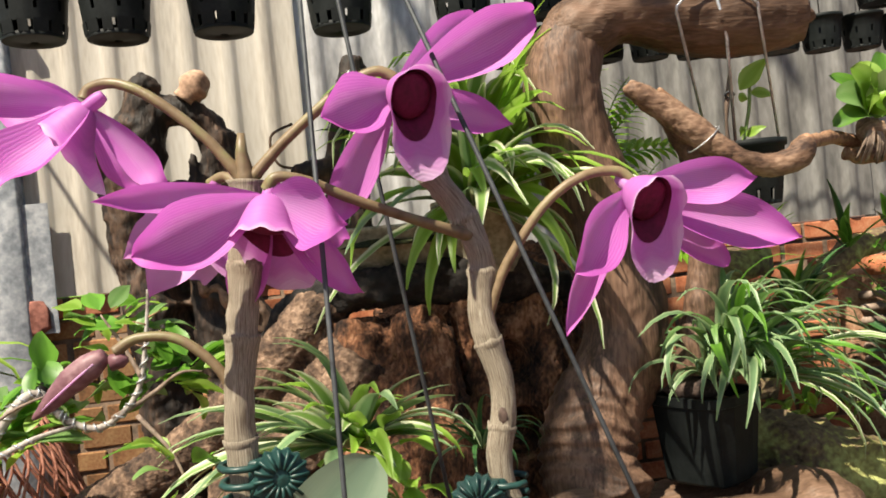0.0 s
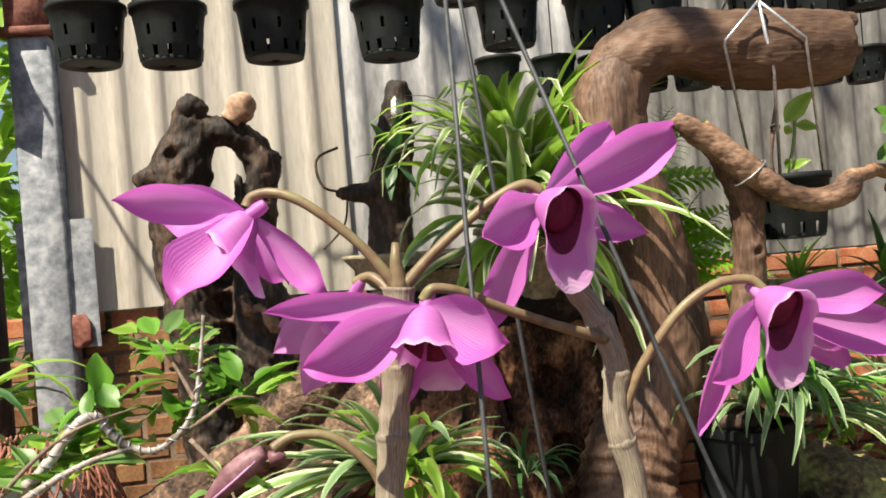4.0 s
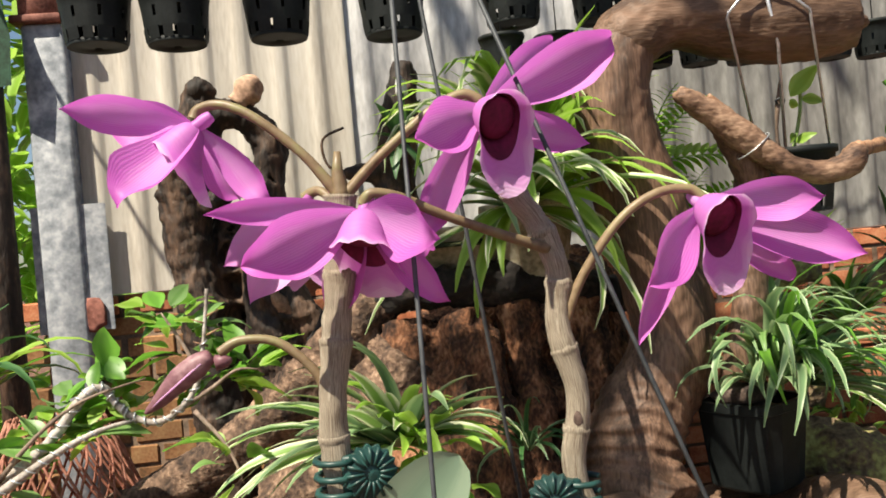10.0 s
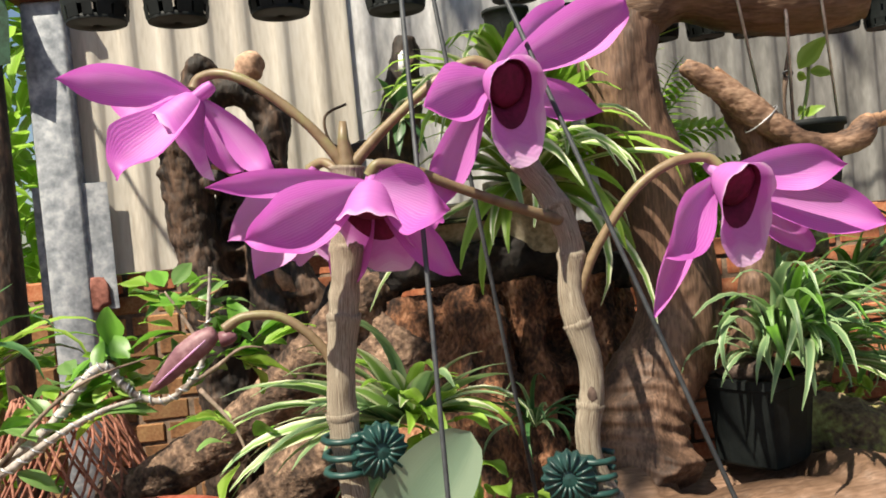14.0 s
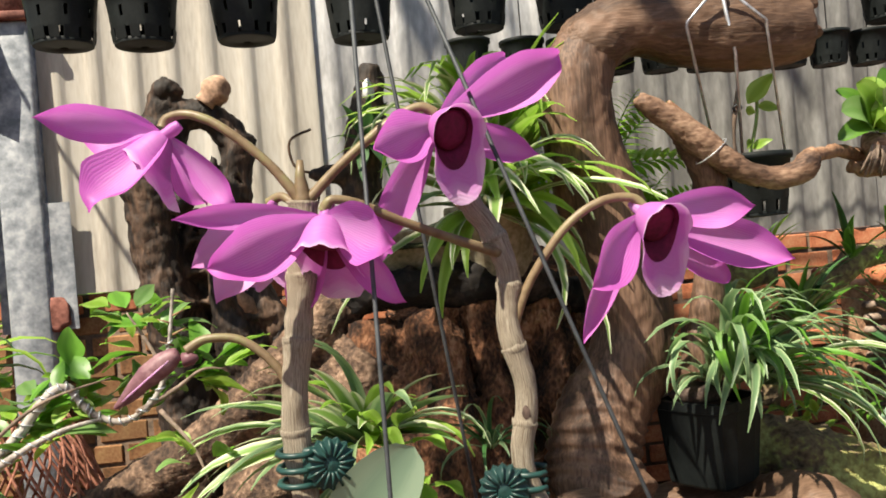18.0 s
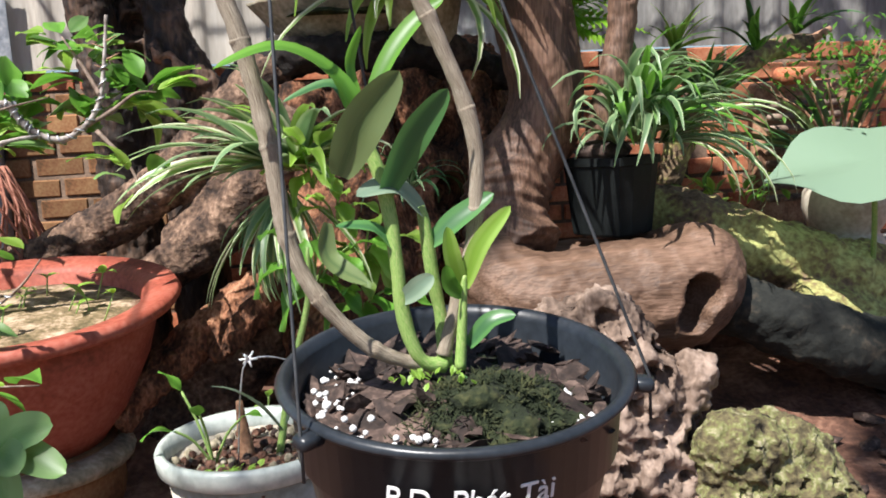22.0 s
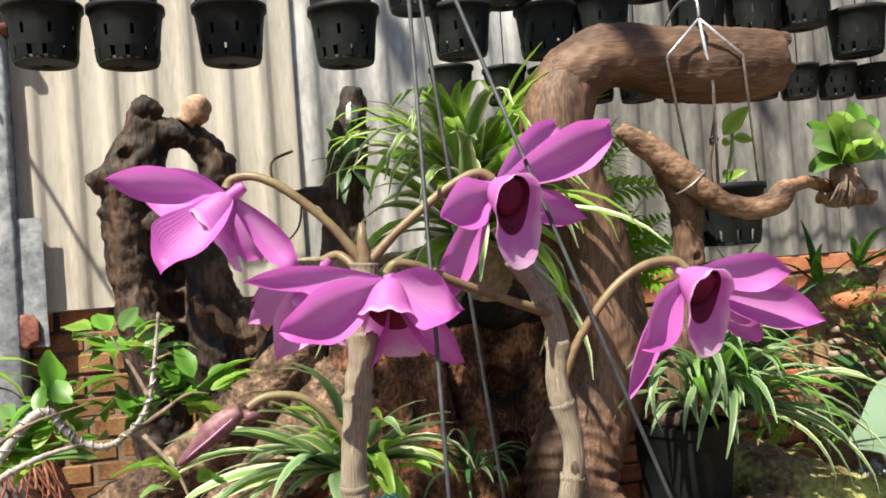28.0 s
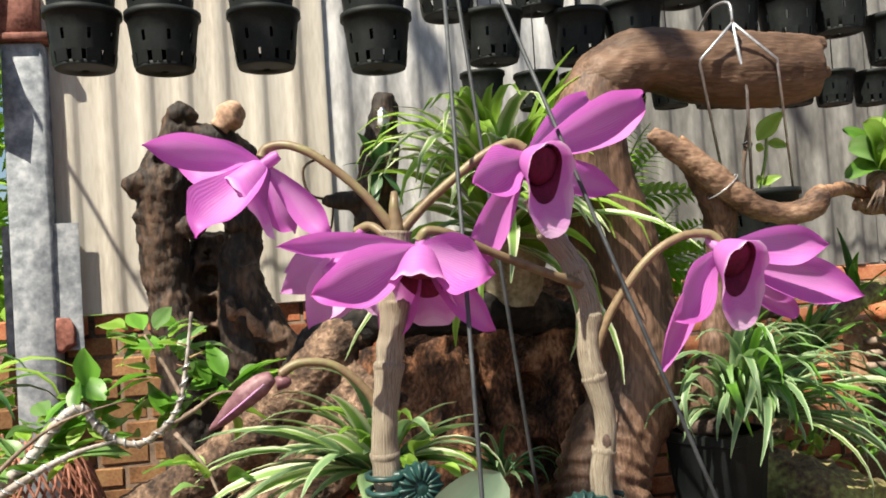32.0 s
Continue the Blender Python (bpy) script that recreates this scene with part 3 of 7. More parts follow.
WALL, BRICK_TOP = 2.5, 0.8
wall_low = tagged(new("wall_brick"), "low orange brick wall below the metal sheeting, mossy in places", "wall", kind="structure")
wall_low.location = (0.5, WALL, 0)
part("mortar_bed", at(block(4.2, 0.1, BRICK_TOP - 0.004), (1.5, WALL + 0.064, BRICK_TOP / 2 - 0.002)), "mortar", wall_low)


def corrugated(x0, x1, z0, z1, y, pitch=0.082, rise=0.0085):
    """Folded metal sheeting, 2 mm thick, with soft shoulders and small dents."""
    prof, x = [], x0
    while x < x1:
        for q, h in ((0, 0), (0.2, 0.05), (0.4, 0.0), (0.5, 0.25), (0.57, 0.75), (0.64, 1), (0.8, 1), (0.87, 0.75), (0.94, 0.25)):
            if x + q * pitch < x1:
                prof.append((x + q * pitch, y - h * rise))
        x += pitch
    prof.append((x1, y))
    zs = [z0 + (z1 - z0) * k / 14 for k in range(15)]
    V = [Vector((px, py + d + 0.005 * nz((px, z, 1), 3) + 0.0015 * nz((px, z, 4), 13), z)) for d in (0, 0.002) for z in zs for px, py in prof]
    n, F = len(prof), []
    for s in range(2):
        for j in range(14):
            for i in range(n - 1):
                a = s * 15 * n + j * n + i
                F.append((a, a + 1, a + n + 1, a + n))
    return V, F, None


wall_sheet = tagged(new("wall_sheet"), "corrugated metal sheeting, cream and weathered grey, above the bricks", "wall", kind="structure")
wall_sheet.location = (0.5, WALL, 0.8)
part("sheet_panel", corrugated(-0.53, 0.09, 0.8, 1.95, WALL), "sheet", wall_sheet, "dusty cream corrugated panel")
part("sheet_panel", corrugated(0.07, 0.7, 0.795, 1.95, WALL + 0.01), "zinc", wall_sheet, "pale grey zinc panel streaked with dirt")
part("sheet_panel", corrugated(0.68, 1.45, 0.8, 1.95, WALL + 0.016), "zinc_old_shaded", wall_sheet, "old grey panel, darkened for shade")
part("sheet_panel", corrugated(1.43, 3.6, 0.79, 1.95, WALL + 0.022), "zinc_old_shaded", wall_sheet)
part("sheet_flap", corrugated(-0.61, -0.455, 0.728, 1.0, WALL - 0.03, 0.1, 0.005), "post", wall_sheet, "grey sheet end with a rusty stain")
part("rust_stain", at(pebble(0.03, 3, 0.35, 2, 1.5, (0.9, 0.06, 1.25)), (-0.495, WALL - 0.037, 0.762)), "rust", wall_sheet)

post = thing("post", (-0.55, 2.488, 0), "mottled grey square post with a rusty bracket on top", "post", kind="structure")
part("shaft", at(block(0.086, 0.06, 1.24, 0.006), (-0.55, 2.488, 0.77)), "post", post)
part("bracket", join(at(block(0.12, 0.07, 0.018, 0.003), (-0.55, 2.478, 1.398)), at(block(0.075, 0.06, 0.1, 0.004), (-0.555, 2.478, 1.455))), "rust", post, "rusty iron bracket")


# ---- driftwood and roots ----
def melt(name, limbs, mat, voxel, bumps, pits=(), parent=None, label="", category="", thing_kind="", wrinkle=None):
    """One weathered piece of wood or stone: limbs melted together, roughened, with pits pressed in: (place, radius, way, depth)."""
    g = join(*limbs)
    ob = new(name, mesh(name, g, mat))
    organic(ob, voxel, *bumps)
    bpy.context.view_layer.update()
    me = bpy.data.meshes.new_from_object(ob.evaluated_get(bpy.context.evaluated_depsgraph_get()))
    ob.modifiers.clear()
    n = len(me.vertices)
    co = np.empty(n * 3)
    me.vertices.foreach_get("co", co)
    co = co.reshape(n, 3)
    for c, r, way, depth in pits:
        way = np.array(Vector(way).normalized())
        d = co - np.array(c)
        along = d @ way
        across = np.linalg.norm(d - along[:, None] * way, axis=1)
        k = np.clip(1 - (across / r) ** 3, 0, 1) * (np.abs(along) < r * 1.6)
        co += way * (k * depth)[:, None]
    if wrinkle:
        mid, z0, z1, period, depth = wrinkle
        for i in range(n):
            x, y, z = co[i]
            if z0 < z < z1:
                a = math.atan2(y - mid[1], x - mid[0])
                h = z + 0.035 * math.sin(a * 1.2 + 1.0) + 0.012 * nz((x, y, z), 14)
                k = math.sin(math.pi * (z - z0) / (z1 - z0)) * depth * (0.55 + 0.9 * nz((x, y, z), 9))
                co[i, 0] += math.cos(a) * k * math.sin(2 * math.pi * h / period)
                co[i, 1] += math.sin(a) * k * math.sin(2 * math.pi * h / period)
    me.vertices.foreach_set("co", co.ravel())
    if not len(me.materials):
        me.materials.append(M[mat])
    me.polygons.foreach_set("use_smooth", [True] * len(me.polygons))
    me.update()
    ob.data = me
    if parent:
        ob.parent = parent
        ob.matrix_parent_inverse = Matrix.Translation(-base(parent))
        return tagged(ob, label)
    return tagged(ob, label, category, kind=thing_kind)


def T(pts, radii, **k):
    return tube(pts, radii, n=14, steps=5, **k)


Y = 2.25
sculpture = thing("driftwood_sculpture", (-0.15, 2.25, 0.1), "dark weathered tree stump standing upright with a hole through its top", "driftwood")
melt("trunk", [
    T([(-0.21, Y + 0.03, 0.1), (-0.21, Y + 0.02, 0.55), (-0.215, Y, 0.72), (-0.235, Y, 0.81), (-0.243, Y, 0.9), (-0.243, Y, 0.985), (-0.228, Y, 1.06), (-0.205, Y, 1.12), (-0.209, Y, 1.175)], [0.06, 0.06, 0.056, 0.043, 0.042, 0.049, 0.058, 0.042, 0.026]),
    T([(-0.255, Y, 1.03), (-0.285, Y - 0.025, 1.052), (-0.292, Y - 0.03, 1.065)], [0.036, 0.027, 0.015]),
    T([(-0.27, Y - 0.01, 0.985), (-0.292, Y - 0.02, 0.995)], [0.028, 0.014]),
    T([(-0.205, Y, 1.13), (-0.169, Y - 0.005, 1.132), (-0.129, Y - 0.01, 1.128), (-0.098, Y, 1.105), (-0.074, Y, 1.062)], [0.03, 0.026, 0.027, 0.03, 0.031]),
    T([(-0.22, Y + 0.01, 1.16), (-0.2, Y - 0.02, 1.18), (-0.178, Y - 0.01, 1.165)], [0.018, 0.02, 0.016]),
    T([(-0.07, Y, 1.085), (-0.072, Y, 1.05), (-0.083, Y, 1.0), (-0.093, Y, 0.94), (-0.104, Y - 0.01, 0.865), (-0.1, Y - 0.01, 0.798), (-0.09, Y - 0.01, 0.72), (-0.08, Y, 0.55), (-0.08, Y, 0.1)], [0.03, 0.033, 0.036, 0.036, 0.04, 0.05, 0.06, 0.06, 0.06]),
    T([(-0.105, Y - 0.02, 0.955), (-0.114, Y - 0.03, 1.0), (-0.121, Y - 0.03, 1.045)], [0.024, 0.014, 0.004]),
    T([(-0.2, Y - 0.02, 0.95), (-0.17, Y - 0.03, 0.975), (-0.135, Y - 0.02, 0.985)], [0.02, 0.024, 0.016]),
    T([(-0.09, Y - 0.04, 0.88), (-0.062, Y - 0.05, 0.8), (-0.03, Y - 0.06, 0.735), (-0.01, Y - 0.05, 0.69)], [0.026, 0.026, 0.028, 0.026]),
    T([(-0.13, Y - 0.05, 0.82), (-0.1, Y - 0.065, 0.78), (-0.055, Y - 0.07, 0.735)], [0.014, 0.016, 0.012]),
    T([(-0.175, Y + 0.06, 0.62), (-0.17, Y + 0.065, 0.8), (-0.165, Y + 0.06, 0.9), (-0.165, Y + 0.05, 0.95)], [0.075, 0.06, 0.05, 0.03]),
], "dark_wood", 0.0055, [(0.07, 0.02), (0.025, 0.013), (0.009, 0.006)], [((-0.165, Y - 0.03, 0.92), 0.026, (0, 1, 0), 0.04), ((-0.168, Y - 0.03, 0.86), 0.028, (0.05, 1, 0), 0.05), ((-0.17, Y - 0.03, 0.8), 0.028, (0, 1, 0), 0.05), ((-0.17, Y - 0.03, 0.74), 0.026, (0, 1, 0), 0.05), ((-0.235, Y - 0.06, 1.09), 0.014, (0, 1, 0), 0.02), ((-0.07, Y - 0.05, 1.0), 0.012, (0, 1, 0), 0.02)],
    sculpture)
part("sawn_end", tube([(-0.125, Y - 0.02, 1.145), (-0.108, Y - 0.02, 1.165), (-0.096, Y - 0.022, 1.182), (-0.088, Y - 0.022, 1.192), (-0.085, Y - 0.022, 1.195)], [0.024, 0.027, 0.024, 0.014, 0.004], 14, 0.45, 40, 4), "sawn", sculpture, "pale sawn branch end")
part("torn_edge", tube([(-0.148, Y - 0.055, 0.968), (-0.165, Y - 0.062, 0.985), (-0.185, Y - 0.058, 0.985)], [0.006, 0.01, 0.005], 9, 0.4, 60, 4), "twig", sculpture, "bare tan splinter in the hollow")
part("torn_edge", tube([(-0.128, Y - 0.06, 0.818), (-0.112, Y - 0.066, 0.79), (-0.09, Y - 0.072, 0.79), (-0.07, Y - 0.074, 0.755), (-0.045, Y - 0.068, 0.725)], [0.004, 0.012, 0.009, 0.013, 0.005], 9, 0.7, 45, 5), "twig", sculpture, "bare tan torn wood low on the stump")

stump = thing("tree_stump", (0.36, 2.1, 0.05), "large rotten reddish tree stump with thick spreading roots", "tree stump")
melt("body", [
    T([(0.4, 2.22, 0.0), (0.4, 2.22, 0.4), (0.38, 2.22, 0.66), (0.36, 2.2, 0.74)], [0.26, 0.23, 0.2, 0.2]),
    T([(0.14, 2.08, 0.7), (0.17, 2.02, 0.55), (0.18, 1.95, 0.4), (0.18, 1.86, 0.26), (0.17, 1.78, 0.1)], [0.07, 0.085, 0.09, 0.1, 0.12]),
    T([(0.24, 2.02, 0.72), (0.26, 1.97, 0.58), (0.25, 1.92, 0.42), (0.24, 1.84, 0.25), (0.23, 1.76, 0.1)], [0.045, 0.05, 0.06, 0.07, 0.08]),
    T([(0.34, 2.04, 0.73), (0.35, 2.0, 0.56), (0.34, 1.95, 0.4), (0.31, 1.86, 0.22), (0.3, 1.78, 0.1)], [0.035, 0.036, 0.034, 0.04, 0.05]),
    T([(0.46, 2.06, 0.72), (0.47, 2.02, 0.58), (0.46, 1.99, 0.44)], [0.045, 0.04, 0.03]),
    T([(0.5, 1.98, 0.4), (0.46, 1.9, 0.33), (0.4, 1.8, 0.27), (0.37, 1.72, 0.16)], [0.05, 0.04, 0.036, 0.04]),
], "root", 0.0065, [(0.09, 0.035), (0.03, 0.02), (0.011, 0.012)], [((0.41, 2.0, 0.5), 0.045, (0, 1, 0), 0.1), ((0.3, 1.95, 0.52), 0.022, (0.1, 1, 0), 0.06), ((0.4, 1.98, 0.62), 0.04, (0, 1, 0), 0.08), ((0.2, 1.9, 0.62), 0.025, (0, 1, 0), 0.05)],
    stump, "crumbling red rotten wood")
melt("charred_rim", [
    T([(-0.015, 2.14, 0.665), (0.04, 2.1, 0.735), (0.1, 2.06, 0.765), (0.2, 2.03, 0.77), (0.32, 2.03, 0.77), (0.45, 2.06, 0.755), (0.56, 2.1, 0.72)], [0.026, 0.034, 0.038, 0.036, 0.036, 0.036, 0.03]),
    T([(0.02, 2.12, 0.7), (-0.02, 2.12, 0.62), (-0.05, 2.14, 0.56)], [0.03, 0.028, 0.02]),
], "char", 0.0065, [(0.06, 0.03), (0.018, 0.016)], (), stump, "blackened rim")
melt("root", [
    T([(0.12, 2.07, 0.76), (0.075, 2.06, 0.735), (0.025, 2.06, 0.68), (-0.04, 2.08, 0.615), (-0.12, 2.1, 0.55), (-0.217, 2.12, 0.488), (-0.327, 2.13, 0.44), (-0.42, 2.14, 0.41)], [0.04, 0.046, 0.047, 0.048, 0.047, 0.045, 0.042, 0.038]),
    T([(0.15, 2.0, 0.66), (0.1, 2.0, 0.585), (0.03, 2.02, 0.51), (-0.05, 2.04, 0.445), (-0.13, 2.06, 0.395), (-0.22, 2.07, 0.335)], [0.045, 0.05, 0.05, 0.048, 0.042, 0.036]),
    T([(0.13, 2.04, 0.68), (0.05, 2.06, 0.58), (-0.04, 2.08, 0.49), (-0.12, 2.1, 0.44)], [0.045, 0.05, 0.045, 0.03]),
], "root_bark", 0.006, [(0.09, 0.016), (0.024, 0.011), (0.009, 0.007)], (), stump, "thick grey-brown root with flaking bark")
melt("root", [
    T([(0.2, 1.92, 0.42), (0.12, 1.9, 0.405), (0.045, 1.88, 0.375), (-0.03, 1.86, 0.325), (-0.1, 1.84, 0.275), (-0.19, 1.8, 0.2)], [0.05, 0.04, 0.036, 0.036, 0.032, 0.028]),
    T([(0.1, 1.86, 0.39), (0.04, 1.83, 0.35), (-0.04, 1.82, 0.28)], [0.028, 0.026, 0.02]),
], "root", 0.006, [(0.06, 0.025), (0.02, 0.016), (0.008, 0.008)], (), stump, "broken reddish root")
melt("root", [
    T([(0.1, 1.98, 0.34), (0.0, 1.96, 0.24), (-0.08, 1.96, 0.16), (-0.15, 1.95, 0.08)], [0.07, 0.065, 0.06, 0.07]),
], "root_bark", 0.008, [(0.08, 0.03), (0.022, 0.014)], (), stump)

arch = thing("driftwood_arch", (0.55, 1.88, 0.25), "big curved brown driftwood trunk hooking over at the top", "driftwood")
melt("trunk", [
    T([(0.5, 1.84, 0.4), (0.478, 1.88, 0.45), (0.487, 1.9, 0.5), (0.515, 1.91, 0.555), (0.552, 1.91, 0.61), (0.572, 1.91, 0.67), (0.566, 1.91, 0.74), (0.552, 1.91, 0.8), (0.533, 1.91, 0.875), (0.511, 1.905, 0.968), (0.499, 1.9, 1.05), (0.508, 1.9, 1.1), (0.535, 1.9, 1.145), (0.585, 1.9, 1.172)],
      [0.076, 0.077, 0.078, 0.074, 0.068, 0.066, 0.069, 0.072, 0.07, 0.065, 0.062, 0.061, 0.054, 0.03]),
], "arch", 0.005, [(0.13, 0.016), (0.03, 0.005), (0.009, 0.0025)], (), arch, wrinkle=((0.5, 1.9), 0.37, 0.66, 0.023, 0.0042))
melt("hook", [
    T([(0.512, 1.9, 1.11), (0.532, 1.9, 1.145), (0.575, 1.9, 1.172), (0.62, 1.9, 1.176), (0.68, 1.9, 1.165), (0.77, 1.9, 1.156), (0.86, 1.9, 1.155), (0.905, 1.9, 1.16)], [0.045, 0.056, 0.054, 0.053, 0.06, 0.067, 0.061, 0.054]),
    T([(0.88, 1.89, 1.185), (0.925, 1.885, 1.19)], [0.03, 0.016]), T([(0.88, 1.9, 1.15), (0.935, 1.9, 1.16)], [0.035, 0.02]), T([(0.87, 1.89, 1.12), (0.915, 1.89, 1.117)], [0.022, 0.012]),
], "arch_log", 0.005, [(0.1, 0.012), (0.03, 0.006), (0.009, 0.003)], [((0.94, 1.9, 1.17), 0.03, (-1, 0, 0), 0.02)], arch, "long-grained broken trunk end")
melt("fallen_log", [
    T([(0.44, 1.86, 0.4), (0.45, 1.8, 0.35), (0.52, 1.76, 0.33), (0.62, 1.75, 0.335), (0.72, 1.74, 0.335), (0.775, 1.76, 0.36), (0.785, 1.86, 0.35)], [0.075, 0.082, 0.085, 0.09, 0.098, 0.085, 0.08]),
    T([(0.5, 1.9, 0.34), (0.65, 1.93, 0.33), (0.76, 1.88, 0.34)], [0.07, 0.08, 0.08]),
], "arch_log", 0.005, [(0.1, 0.02), (0.03, 0.008), (0.009, 0.003)], [((0.735, 1.65, 0.345), 0.034, (-0.15, 1, 0), 0.09), ((0.72, 1.65, 0.31), 0.03, (-0.1, 1, 0.1), 0.08)], arch)

pr = random.Random(11)
pits = []
for _ in range(130):
    z = pr.uniform(0.05, 0.4)
    c = (0.56 + pr.uniform(-0.13, 0.12) + (0.25 - z) * 0.2, 1.46 + pr.uniform(-0.03, 0.05), z)
    pits.append((c, pr.uniform(0.006, 0.018), (pr.uniform(-0.4, 0.4), 1, pr.uniform(-0.3, 0.3)), pr.uniform(0.025, 0.05)))
melt("porous_driftwood", [
    T([(0.58, 1.55, 0.0), (0.57, 1.55, 0.12), (0.55, 1.55, 0.24), (0.52, 1.55, 0.34), (0.5, 1.56, 0.385)], [0.1, 0.095, 0.085, 0.055, 0.03]),
    T([(0.5, 1.56, 0.3), (0.46, 1.56, 0.36), (0.43, 1.57, 0.335)], [0.04, 0.025, 0.02]),
    T([(0.54, 1.55, 0.34), (0.545, 1.55, 0.395)], [0.03, 0.016]),
    T([(0.6, 1.53, 0.2), (0.65, 1.53, 0.25), (0.66, 1.53, 0.28)], [0.05, 0.035, 0.02]),
    T([(0.62, 1.54, 0.02), (0.67, 1.54, 0.1), (0.69, 1.53, 0.17)], [0.09, 0.06, 0.03]),
], "pale_wood", 0.0045, [(0.06, 0.045), (0.02, 0.026), (0.007, 0.008)], pits, label="pale porous driftwood riddled with holes, standing on the soil", category="driftwood")
melt("lava_rock", [at(pebble(0.12, 2, 0.35, 3, 1.6, (1.05, 0.8, 0.9)), (0.75, 1.5, 0.08)), at(pebble(0.07, 4, 0.35, 3, 1.6), (0.69, 1.48, 0.15))],
     "lava", 0.0045, [(0.04, 0.035), (0.012, 0.012), (0.005, 0.005)], [((pr.uniform(0.64, 0.85), 1.41, pr.uniform(0.03, 0.2)), pr.uniform(0.005, 0.011), (0, 1, 0), 0.018) for _ in range(110)],
     label="rounded mossy lava stone with small pores", category="stone")
melt("black_log", [T([(0.72, 1.9, 0.36), (0.82, 1.8, 0.31), (0.96, 1.74, 0.25), (1.12, 1.72, 0.19), (1.4, 1.72, 0.12)], [0.05, 0.055, 0.06, 0.06, 0.07])],
     "black_log", 0.008, [(0.06, 0.03), (0.02, 0.01)], label="black log lying beside the mossy trunk, darkened for shade", category="log")
melt("mossy_log", [T([(0.79, 2.0, 0.44), (0.88, 1.94, 0.41), (1.04, 1.9, 0.345), (1.2, 1.87, 0.28), (1.5, 1.84, 0.18)], [0.055, 0.062, 0.07, 0.075, 0.08]),
                   T([(1.0, 1.85, 0.27), (1.15, 1.8, 0.2), (1.3, 1.75, 0.12)], [0.06, 0.07, 0.08])],
     "moss_log", 0.009, [(0.08, 0.04), (0.02, 0.012)], label="fallen log covered with pale green moss", category="log")

antler = thing("branch_stand", (0.645, 1.88, 0.42), "forked tan branch with a smooth curved arm", "branch")
melt("stem", [
    T([(0.655, 1.9, 0.42), (0.662, 1.88, 0.56), (0.668, 1.87, 0.65), (0.686, 1.87, 0.72), (0.7, 1.87, 0.81), (0.702, 1.868, 0.875), (0.695, 1.86, 0.93), (0.665, 1.85, 0.975), (0.63, 1.84, 1.01)], [0.04, 0.036, 0.032, 0.026, 0.025, 0.026, 0.03, 0.024, 0.016]),
    T([(0.645, 1.89, 0.5), (0.64, 1.87, 0.6), (0.66, 1.87, 0.68)], [0.022, 0.016, 0.012]),
], "arch", 0.005, [(0.05, 0.014), (0.016, 0.006)], [((0.705, 1.84, 0.83), 0.007, (0, 1, 0), 0.012)], antler)
melt("arm", [T([(0.578, 1.83, 1.045), (0.59, 1.83, 1.035), (0.623, 1.83, 1.011), (0.68, 1.825, 0.964), (0.73, 1.82, 0.923), (0.781, 1.815, 0.904), (0.822, 1.81, 0.908), (0.842, 1.81, 0.925), (0.85, 1.81, 0.94)], [0.011, 0.016, 0.021, 0.023, 0.02, 0.0175, 0.021, 0.021, 0.014])],
     "arm_wood", 0.004, [(0.04, 0.01), (0.012, 0.004)], (), antler, "smooth worn tan arm")
part("side_twig", tube([(0.845, 1.81, 0.932), (0.9, 1.86, 0.938), (0.97, 1.93, 0.947), (1.03, 1.98, 0.945), (1.1, 2.0, 0.928), (1.16, 2.0, 0.916)], [0.014, 0.0115, 0.012, 0.013, 0.014, 0.01], 10, 0.3, 50, 5), "twig", antler)
part("broken_spur", tube([(0.628, 1.83, 1.036), (0.645, 1.83, 1.018), (0.662, 1.828, 0.998), (0.69, 1.825, 0.965)], [0.003, 0.0075, 0.009, 0.008], 8, 0.35, 60, 4), "twig", antler, "pale torn strip of wood")
part("tie_wire", tube([(0.69 + 0.024 * math.cos(a), 1.825 + 0.024 * math.sin(a), 0.952 + 0.018 * math.cos(a)) for a in [0.35 * i for i in range(19)]], 0.0012, 5), "alu", antler)


# ---- pots ----
def shell(r0, r1, h, t=0.004, lip=0.006, liph=0.012, n=40, foot=0.0):
    """A pot: outer wall, rolled rim, inner wall and floor."""
    return [(0, foot), (r0, foot), (r0, foot + 0.002), (r1, h - liph), (r1 + lip, h - liph), (r1 + lip, h - 0.002), (r1 + lip - 0.002, h), (r1 - 0.001, h), (r1 - t, h - 0.003), (r0 - t, foot + 0.006), (0, foot + 0.006)]


